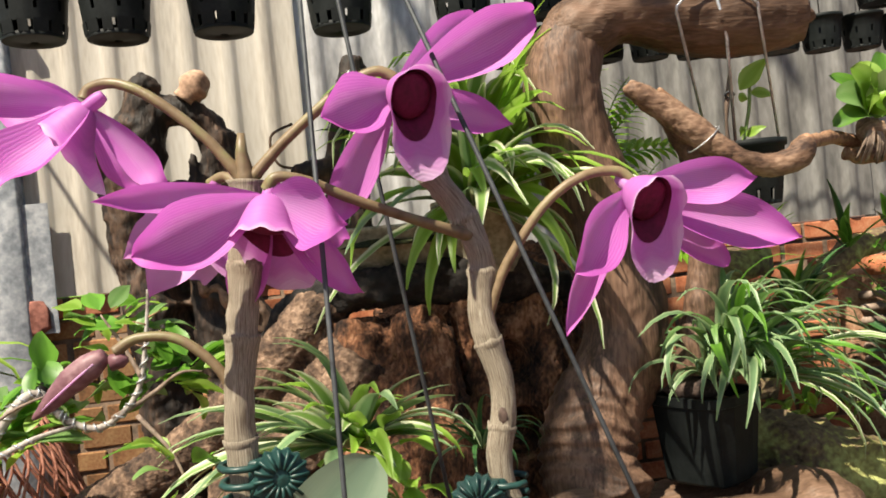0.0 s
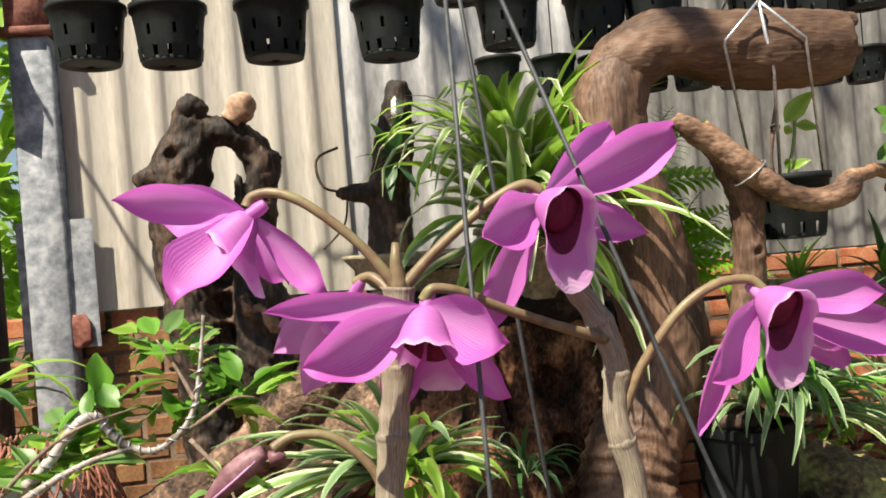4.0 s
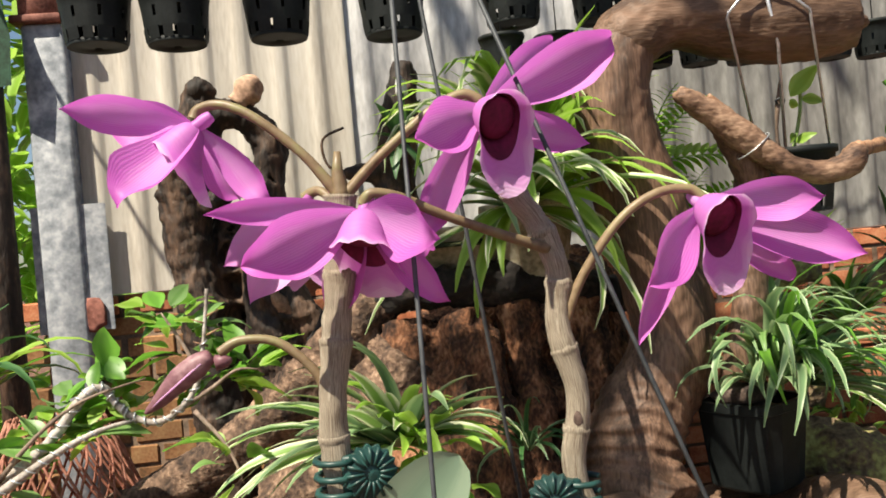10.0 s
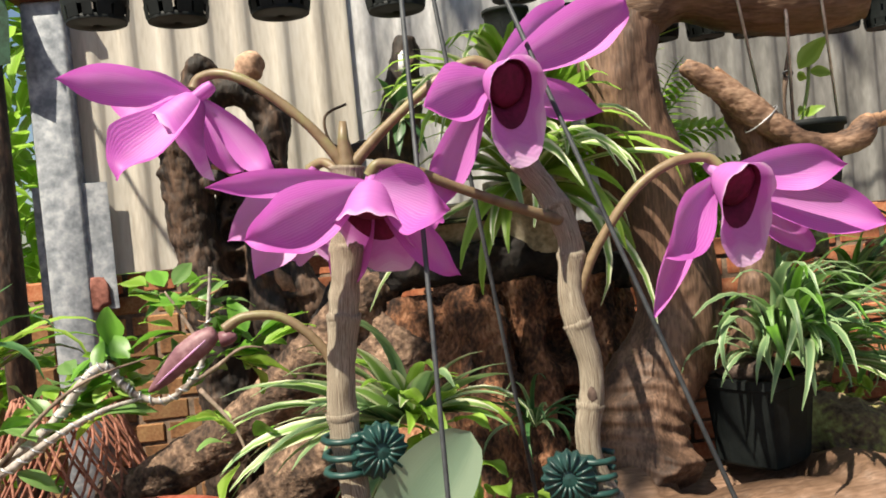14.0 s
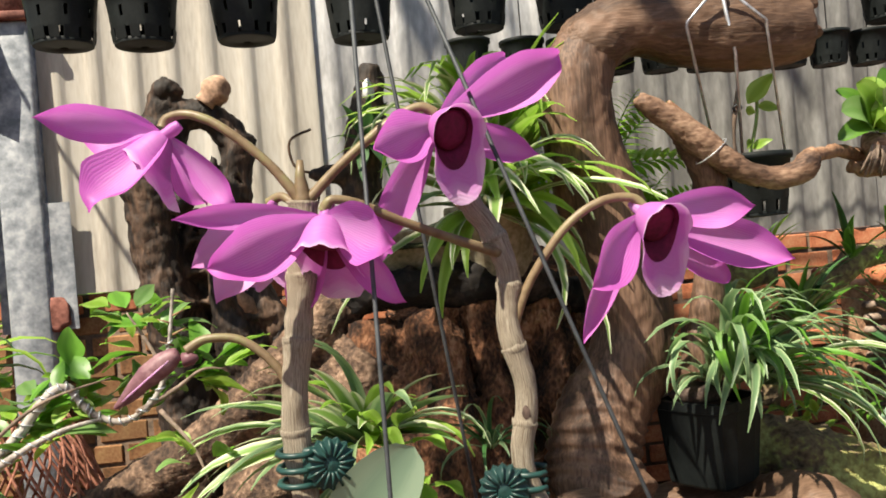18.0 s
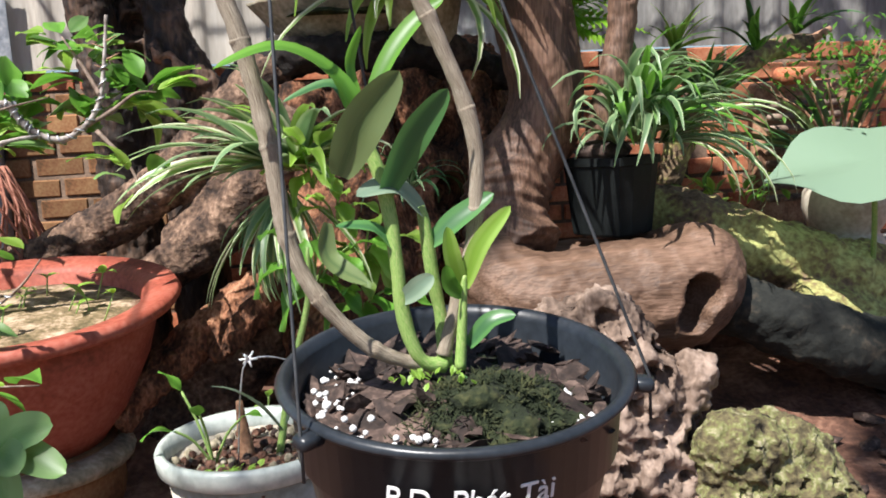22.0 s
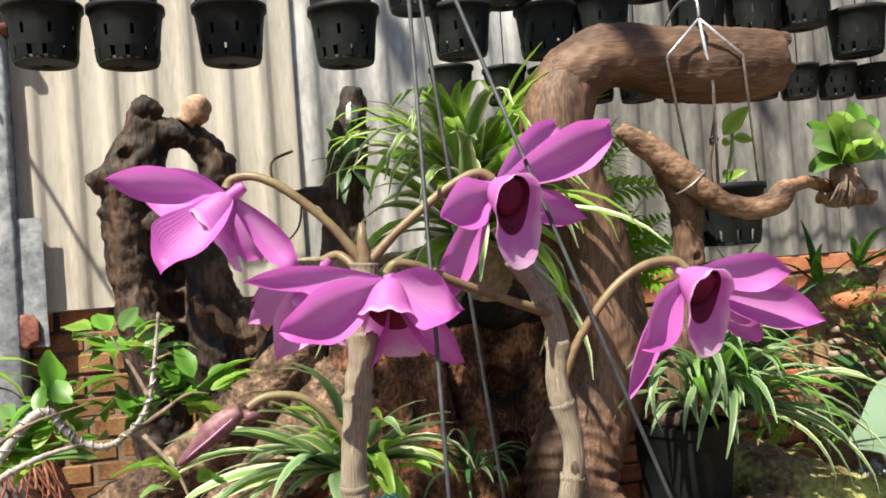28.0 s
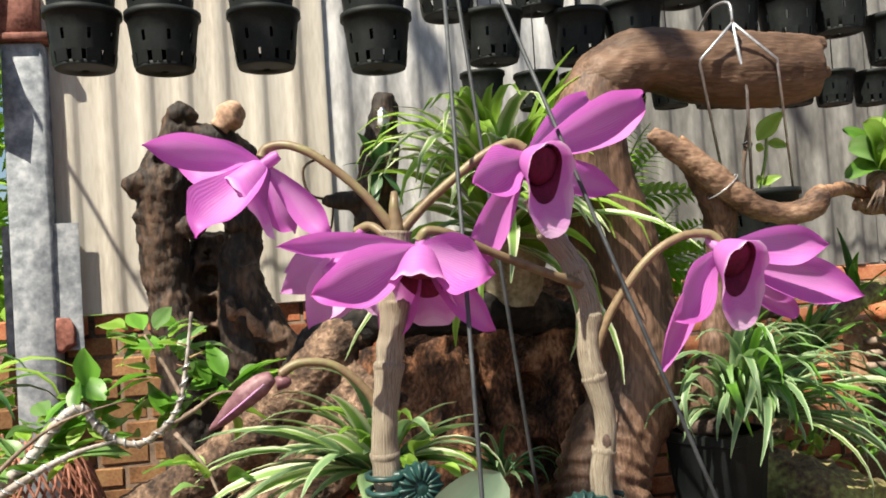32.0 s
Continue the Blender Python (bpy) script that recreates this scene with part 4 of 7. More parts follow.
def net_pot(r=0.055, h=0.09):
    """A slotted black nursery pot: a ribbed solid wall with a rim, short slots round its foot and a floor."""
    n = 56
    prof = [(0.865, 0.24), (0.9, 0.42), (0.93, 0.6), (0.99, 0.88), (1.0, 0.885), (1.06, 0.9), (1.06, 1.0), (0.99, 1.0), (0.965, 0.9), (0.9, 0.6), (0.835, 0.24), (0.865, 0.24)]
    V = [Vector((r * q * (1 - (0.012 if k % 4 < 2 and z < 0.86 else 0)) * math.cos(2 * math.pi * k / n), r * q * (1 - (0.012 if k % 4 < 2 and z < 0.86 else 0)) * math.sin(2 * math.pi * k / n), h * z)) for q, z in prof for k in range(n)]
    F = []
    for j in range(len(prof) - 1):
        for k in range(n):
            if j in (1, 9) and k % 7 == 3:
                continue
            a, b = j * n + k, j * n + (k + 1) % n
            F.append((a, b, b + n, a + n))
    band = (V, F, None)
    ring = lathe([(r * 0.8, 0), (r * 0.825, h * 0.07), (r * 0.8, h * 0.07), (r * 0.12, h * 0.02), (r * 0.12, -0.002), (r * 0.8, 0)], 28)
    ribs = []
    for k in range(12):
        a = 2 * math.pi * k / 12
        c, s = math.cos(a), math.sin(a)
        w = r * (0.19 if k % 3 else 0.13)
        V = []
        for z, q in ((0.05, 0.82), (0.26, 0.868)):
            for d in (-w, w):
                for e in (0.97, 1.0):
                    V.append(Vector((c * r * q * e - s * d, s * r * q * e + c * d, z * h)))
        ribs.append((V, [(0, 1, 3, 2), (4, 6, 7, 5), (0, 2, 6, 4), (1, 5, 7, 3), (0, 4, 5, 1), (2, 3, 7, 6)], None))
    return band, ring, ribs


def hang_net_pot(place, r, h, label, top):
    t = thing("net_pot", place, label, "plant pot", "hanging black net pots")
    band, ring, ribs = net_pot(r, h)
    part("band", band, "plastic", t, local=True)
    part("floor_ring", ring, "plastic", t, local=True)
    for g in ribs:
        part("rib", g, "plastic", t, local=True, smooth=False)
    part("hanger", tube([(0, 0, h), (0, 0, top - place[2])], 0.0012, 5), "wire", t, local=True)
    return t


first = hang_net_pot((-0.311, 2.0, 1.21), 0.058, 0.0935, "empty black slotted nursery pot hanging in a stack", 1.78)
HANG = [(-0.185, 2.0, 1.205), (-0.021, 2.0, 1.205), (0.168, 2.0, 1.198)]
for p in HANG:
    copy_thing(first, pose(*p, 0, 0, rnd.uniform(0, 360)))
for p in [(-0.311, 2.0, 1.21), *HANG]:
    copy_thing(first, pose(p[0] - 0.003, p[1] + 0.004, p[2] + 0.067, 0, 0, rnd.uniform(0, 360)))
small = hang_net_pot((0.352, 2.02, 1.128), 0.038, 0.063, "small empty black net pot hanging against the sheeting", 1.78)
for k in range(13):
    copy_thing(small, pose(0.449 + 0.0867 * k, 2.02 + 0.006 * k, 1.124 - 0.0005 * k, 0, 0, rnd.uniform(0, 360)))
middle = hang_net_pot((0.382, 2.05, 1.217), 0.055, 0.089, "empty black net pot hanging in the upper row", 1.78)
for x, z in ((0.542, 1.214), (0.649, 1.23), (0.845, 1.248), (0.961, 1.239), (1.068, 1.257), (1.184, 1.199), (1.344, 1.203), (1.46, 1.221), (0.302, 1.301), (0.471, 1.31), (0.747, 1.319)):
    copy_thing(middle, pose(x, 2.05, z, 0, 0, rnd.uniform(0, 360)))
for x in (1.583, 1.672):
    copy_thing(small, pose(x, 2.1, 0.862, 0, 0, rnd.uniform(0, 360)))
rack = thing("pot_rack", (0.5, 2.15, 1.78), "thin steel rods that carry the hanging pots", "rack")
for y in (2.1, 2.02, 2.05, 2.0):
    part("rod", tube([(-0.8, y, 1.78), (3.2, y, 1.78)], 0.004, 8), "wire", rack)
part("rod", tube([(-1.0, 0.893, 1.8), (2.4, 0.893, 1.8)], 0.004, 8), "wire", rack)
for x in (-0.8, 2.2):
    part("rod", tube([(x, 0.6, 1.79), (x, 2.5, 1.79)], 0.005, 8), "wire", rack)

basket = thing("hanging_basket", (0.807, 1.92, 0.845), "black slotted hanging pot with a thin green vine on a stake", "plant pot")
band, ring, ribs = net_pot(0.062, 0.105)
part("band", at(band, (0.807, 1.92, 0.845)), "plastic", basket)
part("floor_ring", at(ring, (0.807, 1.92, 0.845)), "plastic", basket)
for g in ribs:
    part("rib", at(g, (0.807, 1.92, 0.845)), "plastic", basket, smooth=False)
part("soil", at(lathe([(0, 0.085), (0.056, 0.08), (0.05, 0.06), (0, 0.06)], 20), (0.807, 1.92, 0.845)), "soil", basket)
APEX = (0.725, 1.822, 1.215)
for shoulder, dx in (((0.671, 1.83, 1.159), -0.062), ((0.803, 1.83, 1.156), 0.062)):
    part("hanger_wire", tube([APEX, shoulder, (shoulder[0] + dx * 0.02, 1.832, shoulder[2] - 0.008), (0.807 + dx, 1.92, 0.948)], 0.0024, 6), "alu", basket)
part("hanger_loop", tube([APEX, (APEX[0], 1.83, 1.25), (APEX[0] + 0.005, 1.9, 1.262), (APEX[0] + 0.008, 1.96, 1.24)], 0.0024, 6, 0, 1, 4), "alu", basket)
part("hanger_wire", tube([APEX, (0.757, 1.85, 1.11), (0.781, 1.9, 0.948)], 0.0028, 6), "alu", basket)
part("stake", tube([(0.778, 1.89, 1.065), (0.771, 1.895, 1.02), (0.768, 1.9, 0.97), (0.775, 1.905, 0.92)], [0.0022, 0.0036, 0.003, 0.0034], 7, 0.3, 30, 3), "pale_wood", basket, "pale dry stake")
part("twist_tie", tube([(0.764, 1.888, 1.028), (0.772, 1.884, 1.031), (0.78, 1.888, 1.026), (0.772, 1.892, 1.022), (0.764, 1.888, 1.028)], 0.0016, 5, 0, 1, 3), "wire", basket, "dark twisted tie")
part("vine", tube([(0.795, 1.92, 0.92), (0.81, 1.912, 0.98), (0.818, 1.91, 1.02), (0.822, 1.91, 1.075)], 0.003, 6, 0, 1, 4), "green_cane", basket)
lf = mesh("leaf", blade(0.06, 0.03, 0.7, 7, 0.6, 0.2, 0.2, 0.35), "leaf_lime")
for p, d, s in (((0.8, 1.905, 1.035), (0.62, -0.25, 0.75), 1.15), ((0.815, 1.91, 1.02), (-0.8, -0.4, 0.2), 0.55), ((0.82, 1.91, 1.03), (0.9, -0.1, -0.1), 0.7), ((0.808, 1.912, 0.97), (-0.7, -0.5, -0.2), 0.6), ((0.806, 1.912, 0.96), (0.5, -0.6, 0.3), 0.6)):
    share("leaf", lf, basket, aim(p, d, 1.25) @ Matrix.Scale(s, 4))

square = thing("square_pot", (0.672, 1.87, 0.424), "black square plant pot standing on the driftwood log", "plant pot")


def square_shell(a, b, h, t=0.005, turn=0.0):
    V, F = [], []
    rings = [(a * 0.96, 0), (a, 0.004), (b, h - 0.016), (b + 0.004, h - 0.014), (b + 0.004, h), (b - t, h), (b - t, h - 0.02), (a - t, 0.01)]
    for r, z in rings:
        for k in range(16):
            u = 2 * math.pi * k / 16
            c, s = math.cos(u), math.sin(u)
            q = r / (abs(c) ** 6 + abs(s) ** 6) ** (1 / 6)
            x, y = q * c, q * s
            V.append(Vector((x * math.cos(turn) - y * math.sin(turn), x * math.sin(turn) + y * math.cos(turn), z)))
    for j in range(len(rings) - 1):
        for k in range(16):
            p, q = j * 16 + k, j * 16 + (k + 1) % 16
            F.append((p, q, q + 16, p + 16))
    F.append(tuple(range(15, -1, -1)))
    F.append(tuple(len(V) - 16 + k for k in range(16)))
    return V, F, None


part("pot_body", at(square_shell(0.056, 0.066, 0.137, turn=radians(33)), (0.672, 1.87, 0.424)), "plastic", square, smooth=False)
part("soil", at(lathe([(0, 0.125), (0.05, 0.12), (0.055, 0.1), (0, 0.1)], 20, wob=0.2), (0.672, 1.87, 0.424)), "soil", square)
solid("stone_on_pot", at(pebble(0.035, 8, 0.35, 2, 1.4, (1.5, 0.8, 0.55)), (0.652, 1.85, 0.573)), "bark", "flat brown stone lying on the soil of the square pot", "stone")
spider_a = thing("spider_plant", (0.68, 1.87, 0.55), "spider plant with arching pale-edged leaves in the square pot", "plant", "spider plants")
tuft(spider_a, (0.7, 1.83, 0.585), 110, 0.23, 0.018, ("spider", "spider", "leaf", "spider", "leaf_pale"), (1.4, 3.0), (0.2, 1.35), (-150, 70))
tuft(spider_a, (0.74, 1.82, 0.58), 36, 0.23, 0.013, ("spider", "spider_pale"), (1.2, 2.4), (-0.2, 0.8), (-70, 20))
tuft(spider_a, (0.68, 1.85, 0.575), 18, 0.15, 0.013, ("spider",), (1.2, 2.4), (0.3, 1.3), (120, 260))
part("runner_flower", at(pebble(0.008, 2, 0.5, 1, 2, (0.7, 0.7, 2)), (0.705, 1.78, 0.6)), "bloom", spider_a, "withered white bloom")


# ---- plants on and round the stump ----
tray = thing("bonsai_tray", (0.23, 2.1, 0.775), "shallow boat-shaped mossy cement tray on the stump", "tray")
tv, tf, tu = lathe([(0, 0), (0.07, 0.002), (0.12, 0.03), (0.165, 0.08), (0.17, 0.085), (0.16, 0.088), (0.115, 0.045), (0, 0.03)], 40, wob=0.06)
part("bowl", at(([Vector((v.x, v.y * 0.6, v.z + 0.12 * v.x * v.x * 8 * 0.1)) for v in tv], tf, tu), (0.23, 2.1, 0.785)), "tray", tray)
part("fill", at(lathe([(0, 0.075), (0.08, 0.07), (0.12, 0.055), (0, 0.05)], 24, wob=0.3), (0.23, 2.1, 0.785)), "moss", tray)
snag = thing("dark_snag", (0.16, 2.14, 0.85), "dark wooden snag with dry curled twigs rising from the tray", "driftwood")
melt("snag_wood", [T([(0.15, 2.14, 0.83), (0.155, 2.14, 0.96), (0.175, 2.14, 1.08), (0.19, 2.14, 1.185)], [0.05, 0.04, 0.035, 0.02]),
                   T([(0.15, 2.13, 0.98), (0.1, 2.12, 0.985), (0.06, 2.12, 0.99)], [0.025, 0.018, 0.008])], "dark_wood", 0.006, [(0.05, 0.02), (0.015, 0.008)],
     parent=snag)
part("tendril", tube([(0.09, 2.12, 0.99), (0.04, 2.12, 1.0), (0.03, 2.12, 1.05), (0.07, 2.12, 1.07)], 0.0025, 6, 0, 1, 5), "dark_wood", snag)
part("tendril", tube([(0.08, 2.12, 0.985), (0.07, 2.11, 0.93), (0.03, 2.11, 0.89)], 0.002, 6, 0, 1, 5), "dark_wood", snag)
cact = thing("staghorn_plant", (0.16, 2.1, 0.95), "small green plant with a white bud on the snag", "plant")
lf2 = mesh("leaf", blade(0.09, 0.026, 0.5, 7, 0.6, 0.2), "leaf_dark")
for a, b, c in ((0.5, -0.6, 0.9), (-0.4, -0.6, 0.8), (0.1, -0.8, 0.6), (-0.6, -0.5, 0.1), (0.2, -0.7, 1.5), (0.4, -0.4, -0.6), (-0.2, -0.7, -0.9)):
    share("leaf", lf2, cact, aim((0.165, 2.1, 1.04), (a, b, c)))
part("bud", at(pebble(0.016, 1, 0.4, 1, 2, (0.8, 0.8, 1.6)), (0.178, 2.085, 1.13)), "bloom", cact)

pale_pot = thing("pale_pot", (0.38, 2.06, 0.775), "mossy round cement pot behind the leaves on the stump", "plant pot")
part("pot_body", at(lathe(shell(0.06, 0.082, 0.13), 36), (0.38, 2.06, 0.775)), "tray", pale_pot)
spider_b = thing("spider_plant", (0.36, 2.04, 0.89), "large spider plant with long arching leaves on the stump", "plant", "spider plants")
tuft(spider_b, (0.35, 1.99, 0.9), 52, 0.32, 0.03, ("leaf_lime", "leaf_lime", "spider_pale"), (1.3, 2.6), (0.6, 1.4), (150, 320))
tuft(spider_b, (0.36, 2.02, 0.9), 36, 0.28, 0.028, ("leaf_lime", "spider_pale"), (0.6, 1.5), (0.8, 1.45), (0, 360))
tuft(spider_b, (0.35, 1.96, 0.89), 40, 0.31, 0.026, ("spider_pale", "leaf_lime", "spider"), (0.9, 1.9), (-0.5, 0.7), (205, 330))

tuft(spider_b, (0.39, 2.02, 0.92), 22, 0.33, 0.03, ("leaf_lime",), (0.3, 0.9), (0.8, 1.35), (-50, 60))

spider_c = thing("spider_plant", (0.11, 1.78, 0.5), "spider plant with cream-striped leaves rooted in the stump", "plant", "spider plants")
tuft(spider_c, (0.115, 1.74, 0.575), 44, 0.175, 0.025, ("spider_pale", "leaf_lime", "spider"), (0.6, 1.8), (0.1, 1.4), (150, 370))
tuft(spider_c, (0.1, 1.73, 0.55), 34, 0.18, 0.013, ("spider_pale", "spider"), (0.5, 1.2), (-1.3, -0.5), (180, 330))
tuft(spider_c, (0.1, 1.72, 0.58), 20, 0.21, 0.021, ("spider_pale", "spider"), (0.5, 1.1), (-0.1, 0.6), (165, 225))
spider_d = thing("grass_tuft", (0.33, 1.83, 0.52), "small dull grassy tuft growing on the stump", "plant")
tuft(spider_d, (0.3, 1.82, 0.53), 26, 0.12, 0.008, ("spider", "leaf_dark"), (1.4, 2.6), (0.1, 1.3), (150, 390))


def fern(place, ways, length, mat, label, pairs=15, leaflet=0.06):
    """Fronds: a curved rib with pairs of small leaflets."""
    t = thing("fern", place, label, "fern", "ferns")
    me = mesh("leaflet", blade(leaflet, leaflet * 0.42, 0.5, 4, 0.6, 0.15, 0, 0.2), mat)
    for w, L in ways:
        d = Vector(w).normalized()
        pts = [Vector(place) + d * (L * s) + Vector((0, 0, -0.35 * L * s * s)) for s in [i / pairs for i in range(pairs + 1)]]
        part("rib", tube(pts, [0.002 - 0.0012 * i / pairs for i in range(pairs + 1)], 5), mat, t)
        side = d.cross(Vector((0, -0.6, 0.8))).normalized()
        for i in range(1, pairs + 1):
            s = (1.05 - (i / pairs) ** 1.6) * min(1, 0.5 + i / 4)
            for q in (-1, 1):
                share("leaflet", me, t, aim(pts[i], side * q + d * 0.5) @ Matrix.Scale(s, 4))
    return t


fern((0.6, 2.08, 0.95), [((0.8, -0.3, 0.25), 0.24), ((0.5, -0.2, 0.8), 0.24), ((0.9, -0.3, -0.35), 0.2), ((0.25, -0.3, 1), 0.24), ((-0.7, -0.2, 0.8), 0.2)], 0.22, "fern", "bright green fern behind the curved trunk")
fern((0.63, 2.03, 0.82), [((0.85, -0.28, 0.5), 0.2), ((0.9, -0.3, 0.1), 0.19), ((0.6, -0.35, 0.85), 0.2), ((0.9, -0.4, -0.25), 0.16), ((0.35, -0.1, 1), 0.2)], 0.2, "fern", "bright green fern rising beside the curved trunk", 14, 0.05)
fern((0.44, 2.2, 0.93), [((0.3, -0.3, 0.8), 0.26), ((-0.3, -0.3, 0.9), 0.26), ((0.7, -0.3, 0.5), 0.22), ((0.0, -0.4, 0.9), 0.28), ((0.5, -0.4, 0.2), 0.2), ((-0.1, -0.6, 0.5), 0.22)], 0.2, "fern", "bright green fern beside the spider plant")


def broad_plant(name, place, leaves, length, width, mat, label, category="plant", droop=0.9, wave=0.08, stem="green_cane"):
    """Broad leaves, each on its own stalk: (tip direction, stalk length, size)."""
    t = thing(name, place, label, category)
    me = [mesh("leaf", blade(length, width, droop * q, 9, 0.6, 0.16, 0.2 * q, 0.3, wave), mat) for q in (0.7, 1.0, 1.4)]
    for d, h, s in leaves:
        d = Vector(d).normalized()
        tip = Vector(place) + Vector((d.x * 0.5, d.y * 0.5, abs(d.z) * 0.5 + 0.5)) * h
        part("stalk", tube([place, (Vector(place) + tip) / 2 + Vector((0, 0, 0.01)), tip], 0.0018, 5, 0, 1, 3), stem, t)
        share("leaf", rnd.choice(me), t, aim(tip, d) @ Matrix.Scale(s, 4))
    return t


broad_plant("creeper", (0.13, 1.68, 0.4), [((-0.7, -0.5, -0.3), 0.08, 1.0), ((-0.2, -0.7, -0.6), 0.1, 1.0), ((0.5, -0.6, -0.3), 0.09, 0.9), ((0.8, -0.4, 0.1), 0.12, 0.9), ((-0.4, -0.6, 0.3), 0.12, 0.9), ((0.1, -0.8, -0.2), 0.14, 1.0), ((0.7, -0.4, -0.6), 0.03, 1.1), ((-0.6, -0.6, -0.7), 0.03, 1.1)],
            0.085, 0.036, "leaf", "leafy green creeper on the front of the stump", wave=0.16)
broad_plant("creeper", (0.17, 1.7, 0.49), [((-0.7, -0.5, -0.1), 0.06, 0.8), ((0.2, -0.7, -0.4), 0.05, 0.9), ((0.8, -0.4, -0.1), 0.06, 0.8), ((-0.4, -0.6, 0.2), 0.07, 0.8), ((0.1, -0.8, 0.2), 0.08, 0.8), ((0.5, -0.6, -0.6), 0.02, 0.8)],
            0.06, 0.034, "leaf_lime", "bright green climbing leaves on the stump", wave=0.12)
broad_plant("creeper", (0.14, 1.7, 0.55), [((-0.7, -0.5, 0.1), 0.06, 1.0), ((0.2, -0.7, -0.3), 0.05, 1.1), ((0.8, -0.4, 0.0), 0.07, 0.9), ((-0.3, -0.6, 0.5), 0.08, 0.9), ((0.3, -0.7, 0.5), 0.08, 1.0), ((0.6, -0.6, -0.6), 0.03, 1.0), ((-0.5, -0.6, -0.7), 0.03, 1.0)],
            0.062, 0.032, "leaf_lime", "bright green climbing leaves on the stump", wave=0.12)
broad_plant("creeper", (0.21, 1.72, 0.42), [((-0.5, -0.6, -0.4), 0.06, 1.0), ((0.4, -0.7, -0.5), 0.05, 1.1), ((0.8, -0.4, 0.1), 0.08, 1.0), ((-0.7, -0.5, 0.2), 0.07, 0.9), ((0.1, -0.8, 0.4), 0.09, 1.0), ((0.6, -0.6, -0.8), 0.03, 1.0), ((0.0, -0.8, -0.7), 0.03, 1.1)],
            0.075, 0.038, "leaf_lime", "bright green climbing leaves on the stump", wave=0.14)
broad_plant("creeper", (0.2, 1.69, 0.35), [((-0.6, -0.6, -0.3), 0.05, 1.1), ((0.5, -0.7, -0.4), 0.05, 1.0), ((0.9, -0.3, -0.2), 0.07, 1.0), ((-0.3, -0.8, 0.3), 0.07, 0.9), ((0.2, -0.8, -0.8), 0.03, 1.2)],
            0.08, 0.034, "leaf", "leafy green creeper on the front of the stump", wave=0.16)
broad_plant("creeper", (0.05, 1.66, 0.2), [((-0.3, -0.5, 0.6), 0.05, 0.4), ((0.4, -0.5, 0.4), 0.05, 0.4), ((0.1, -0.6, 0.8), 0.07, 0.4)], 0.05, 0.03, "leaf_lime", "tiny green seedling on the soil")

# ---- left: clay bowl with a wired bonsai ----
RX, RY = -0.315, 1.79
LEAN_BOWL = Matrix.Translation((RX, RY, 0.3)) @ Matrix.Rotation(radians(7), 4, "X") @ Matrix.Translation((-RX, -RY, -0.3))
stand = thing("pot_stand", (RX, RY, 0.1), "dull brown clay stand under the red bowl", "stand")
part("drum", at(lathe([(0, 0), (0.13, 0), (0.135, 0.092), (0.128, 0.128), (0, 0.128)], 36, wob=0.02), (RX, RY, 0.05)), "brick_old", stand)
part("rolled_rim", at(lathe([(0.13, 0.094), (0.15, 0.1), (0.154, 0.11), (0.15, 0.12), (0.129, 0.13), (0.125, 0.11), (0.13, 0.094)], 36, wob=0.02), (RX, RY, 0.05)), "tray", stand, "grey mossy rolled rim")
bowl = thing("clay_bowl", (RX, RY, 0.18), "large red clay bowl with a wide rim, full of soil", "plant pot")
part("pot_body", at(at(lathe([(0, 0), (0.11, 0), (0.15, 0.05), (0.19, 0.13), (0.207, 0.185), (0.207, 0.2), (0.24, 0.212), (0.246, 0.221), (0.24, 0.232), (0.2, 0.226), (0.188, 0.216), (0.18, 0.16), (0.1, 0.1), (0, 0.1)], 56), (RX, RY, 0.18)), LEAN_BOWL), "terra", bowl)
part("soil", at(at(lathe([(0, 0.206), (0.08, 0.205), (0.15, 0.2), (0.186, 0.198), (0.178, 0.17), (0, 0.14)], 36, wob=0.03), (RX, RY, 0.18)), LEAN_BOWL), "sandy", bowl)
weeds = thing("seedlings", (RX + 0.08, RY, 0.36), "small green weeds growing in the bowl", "plant")
for k in range(16):
    a, r = rnd.uniform(0, 6.28), rnd.uniform(0.02, 0.16)
    p = (RX + r * math.cos(a) + 0.02, RY + r * math.sin(a), 0.381 + 0.1228 * r * math.sin(a))
    q = (p[0] + rnd.uniform(-0.02, 0.02), p[1], p[2] + rnd.uniform(0.015, 0.045))
    part("stem", tube([p, q], 0.0012, 5), "green_cane", weeds)
    for s in range(4):
        share("leaf", lf, weeds, aim(q, (rnd.uniform(-1, 1), rnd.uniform(-1, 1), 0.2)) @ Matrix.Scale(rnd.uniform(0.25, 0.5), 4))


def coil(pts, r, r_end, turns, w=0.0016):
    """Wire wound round a branch."""
    g = tube(pts, 0.001, 4, 0, 1, 4)[0]
    mid = [sum((g[i * 4 + k] for k in range(4)), Vector()) / 4 for i in range(len(g) // 4)]
    out, n = [], 14 * turns
    for i in range(n + 1):
        u = i / n * (len(mid) - 1)
        j = min(int(u), len(mid) - 2)
        p = mid[j].lerp(mid[j + 1], u - j)
        d = (mid[j + 1] - mid[j]).normalized()
        s = d.orthogonal().normalized()
        a = 2 * math.pi * turns * i / n
        out.append(p + (s * math.cos(a) + d.cross(s) * math.sin(a)) * (r + (r_end - r) * i / n + w * 0.5))
    return tube(out, w, 5)


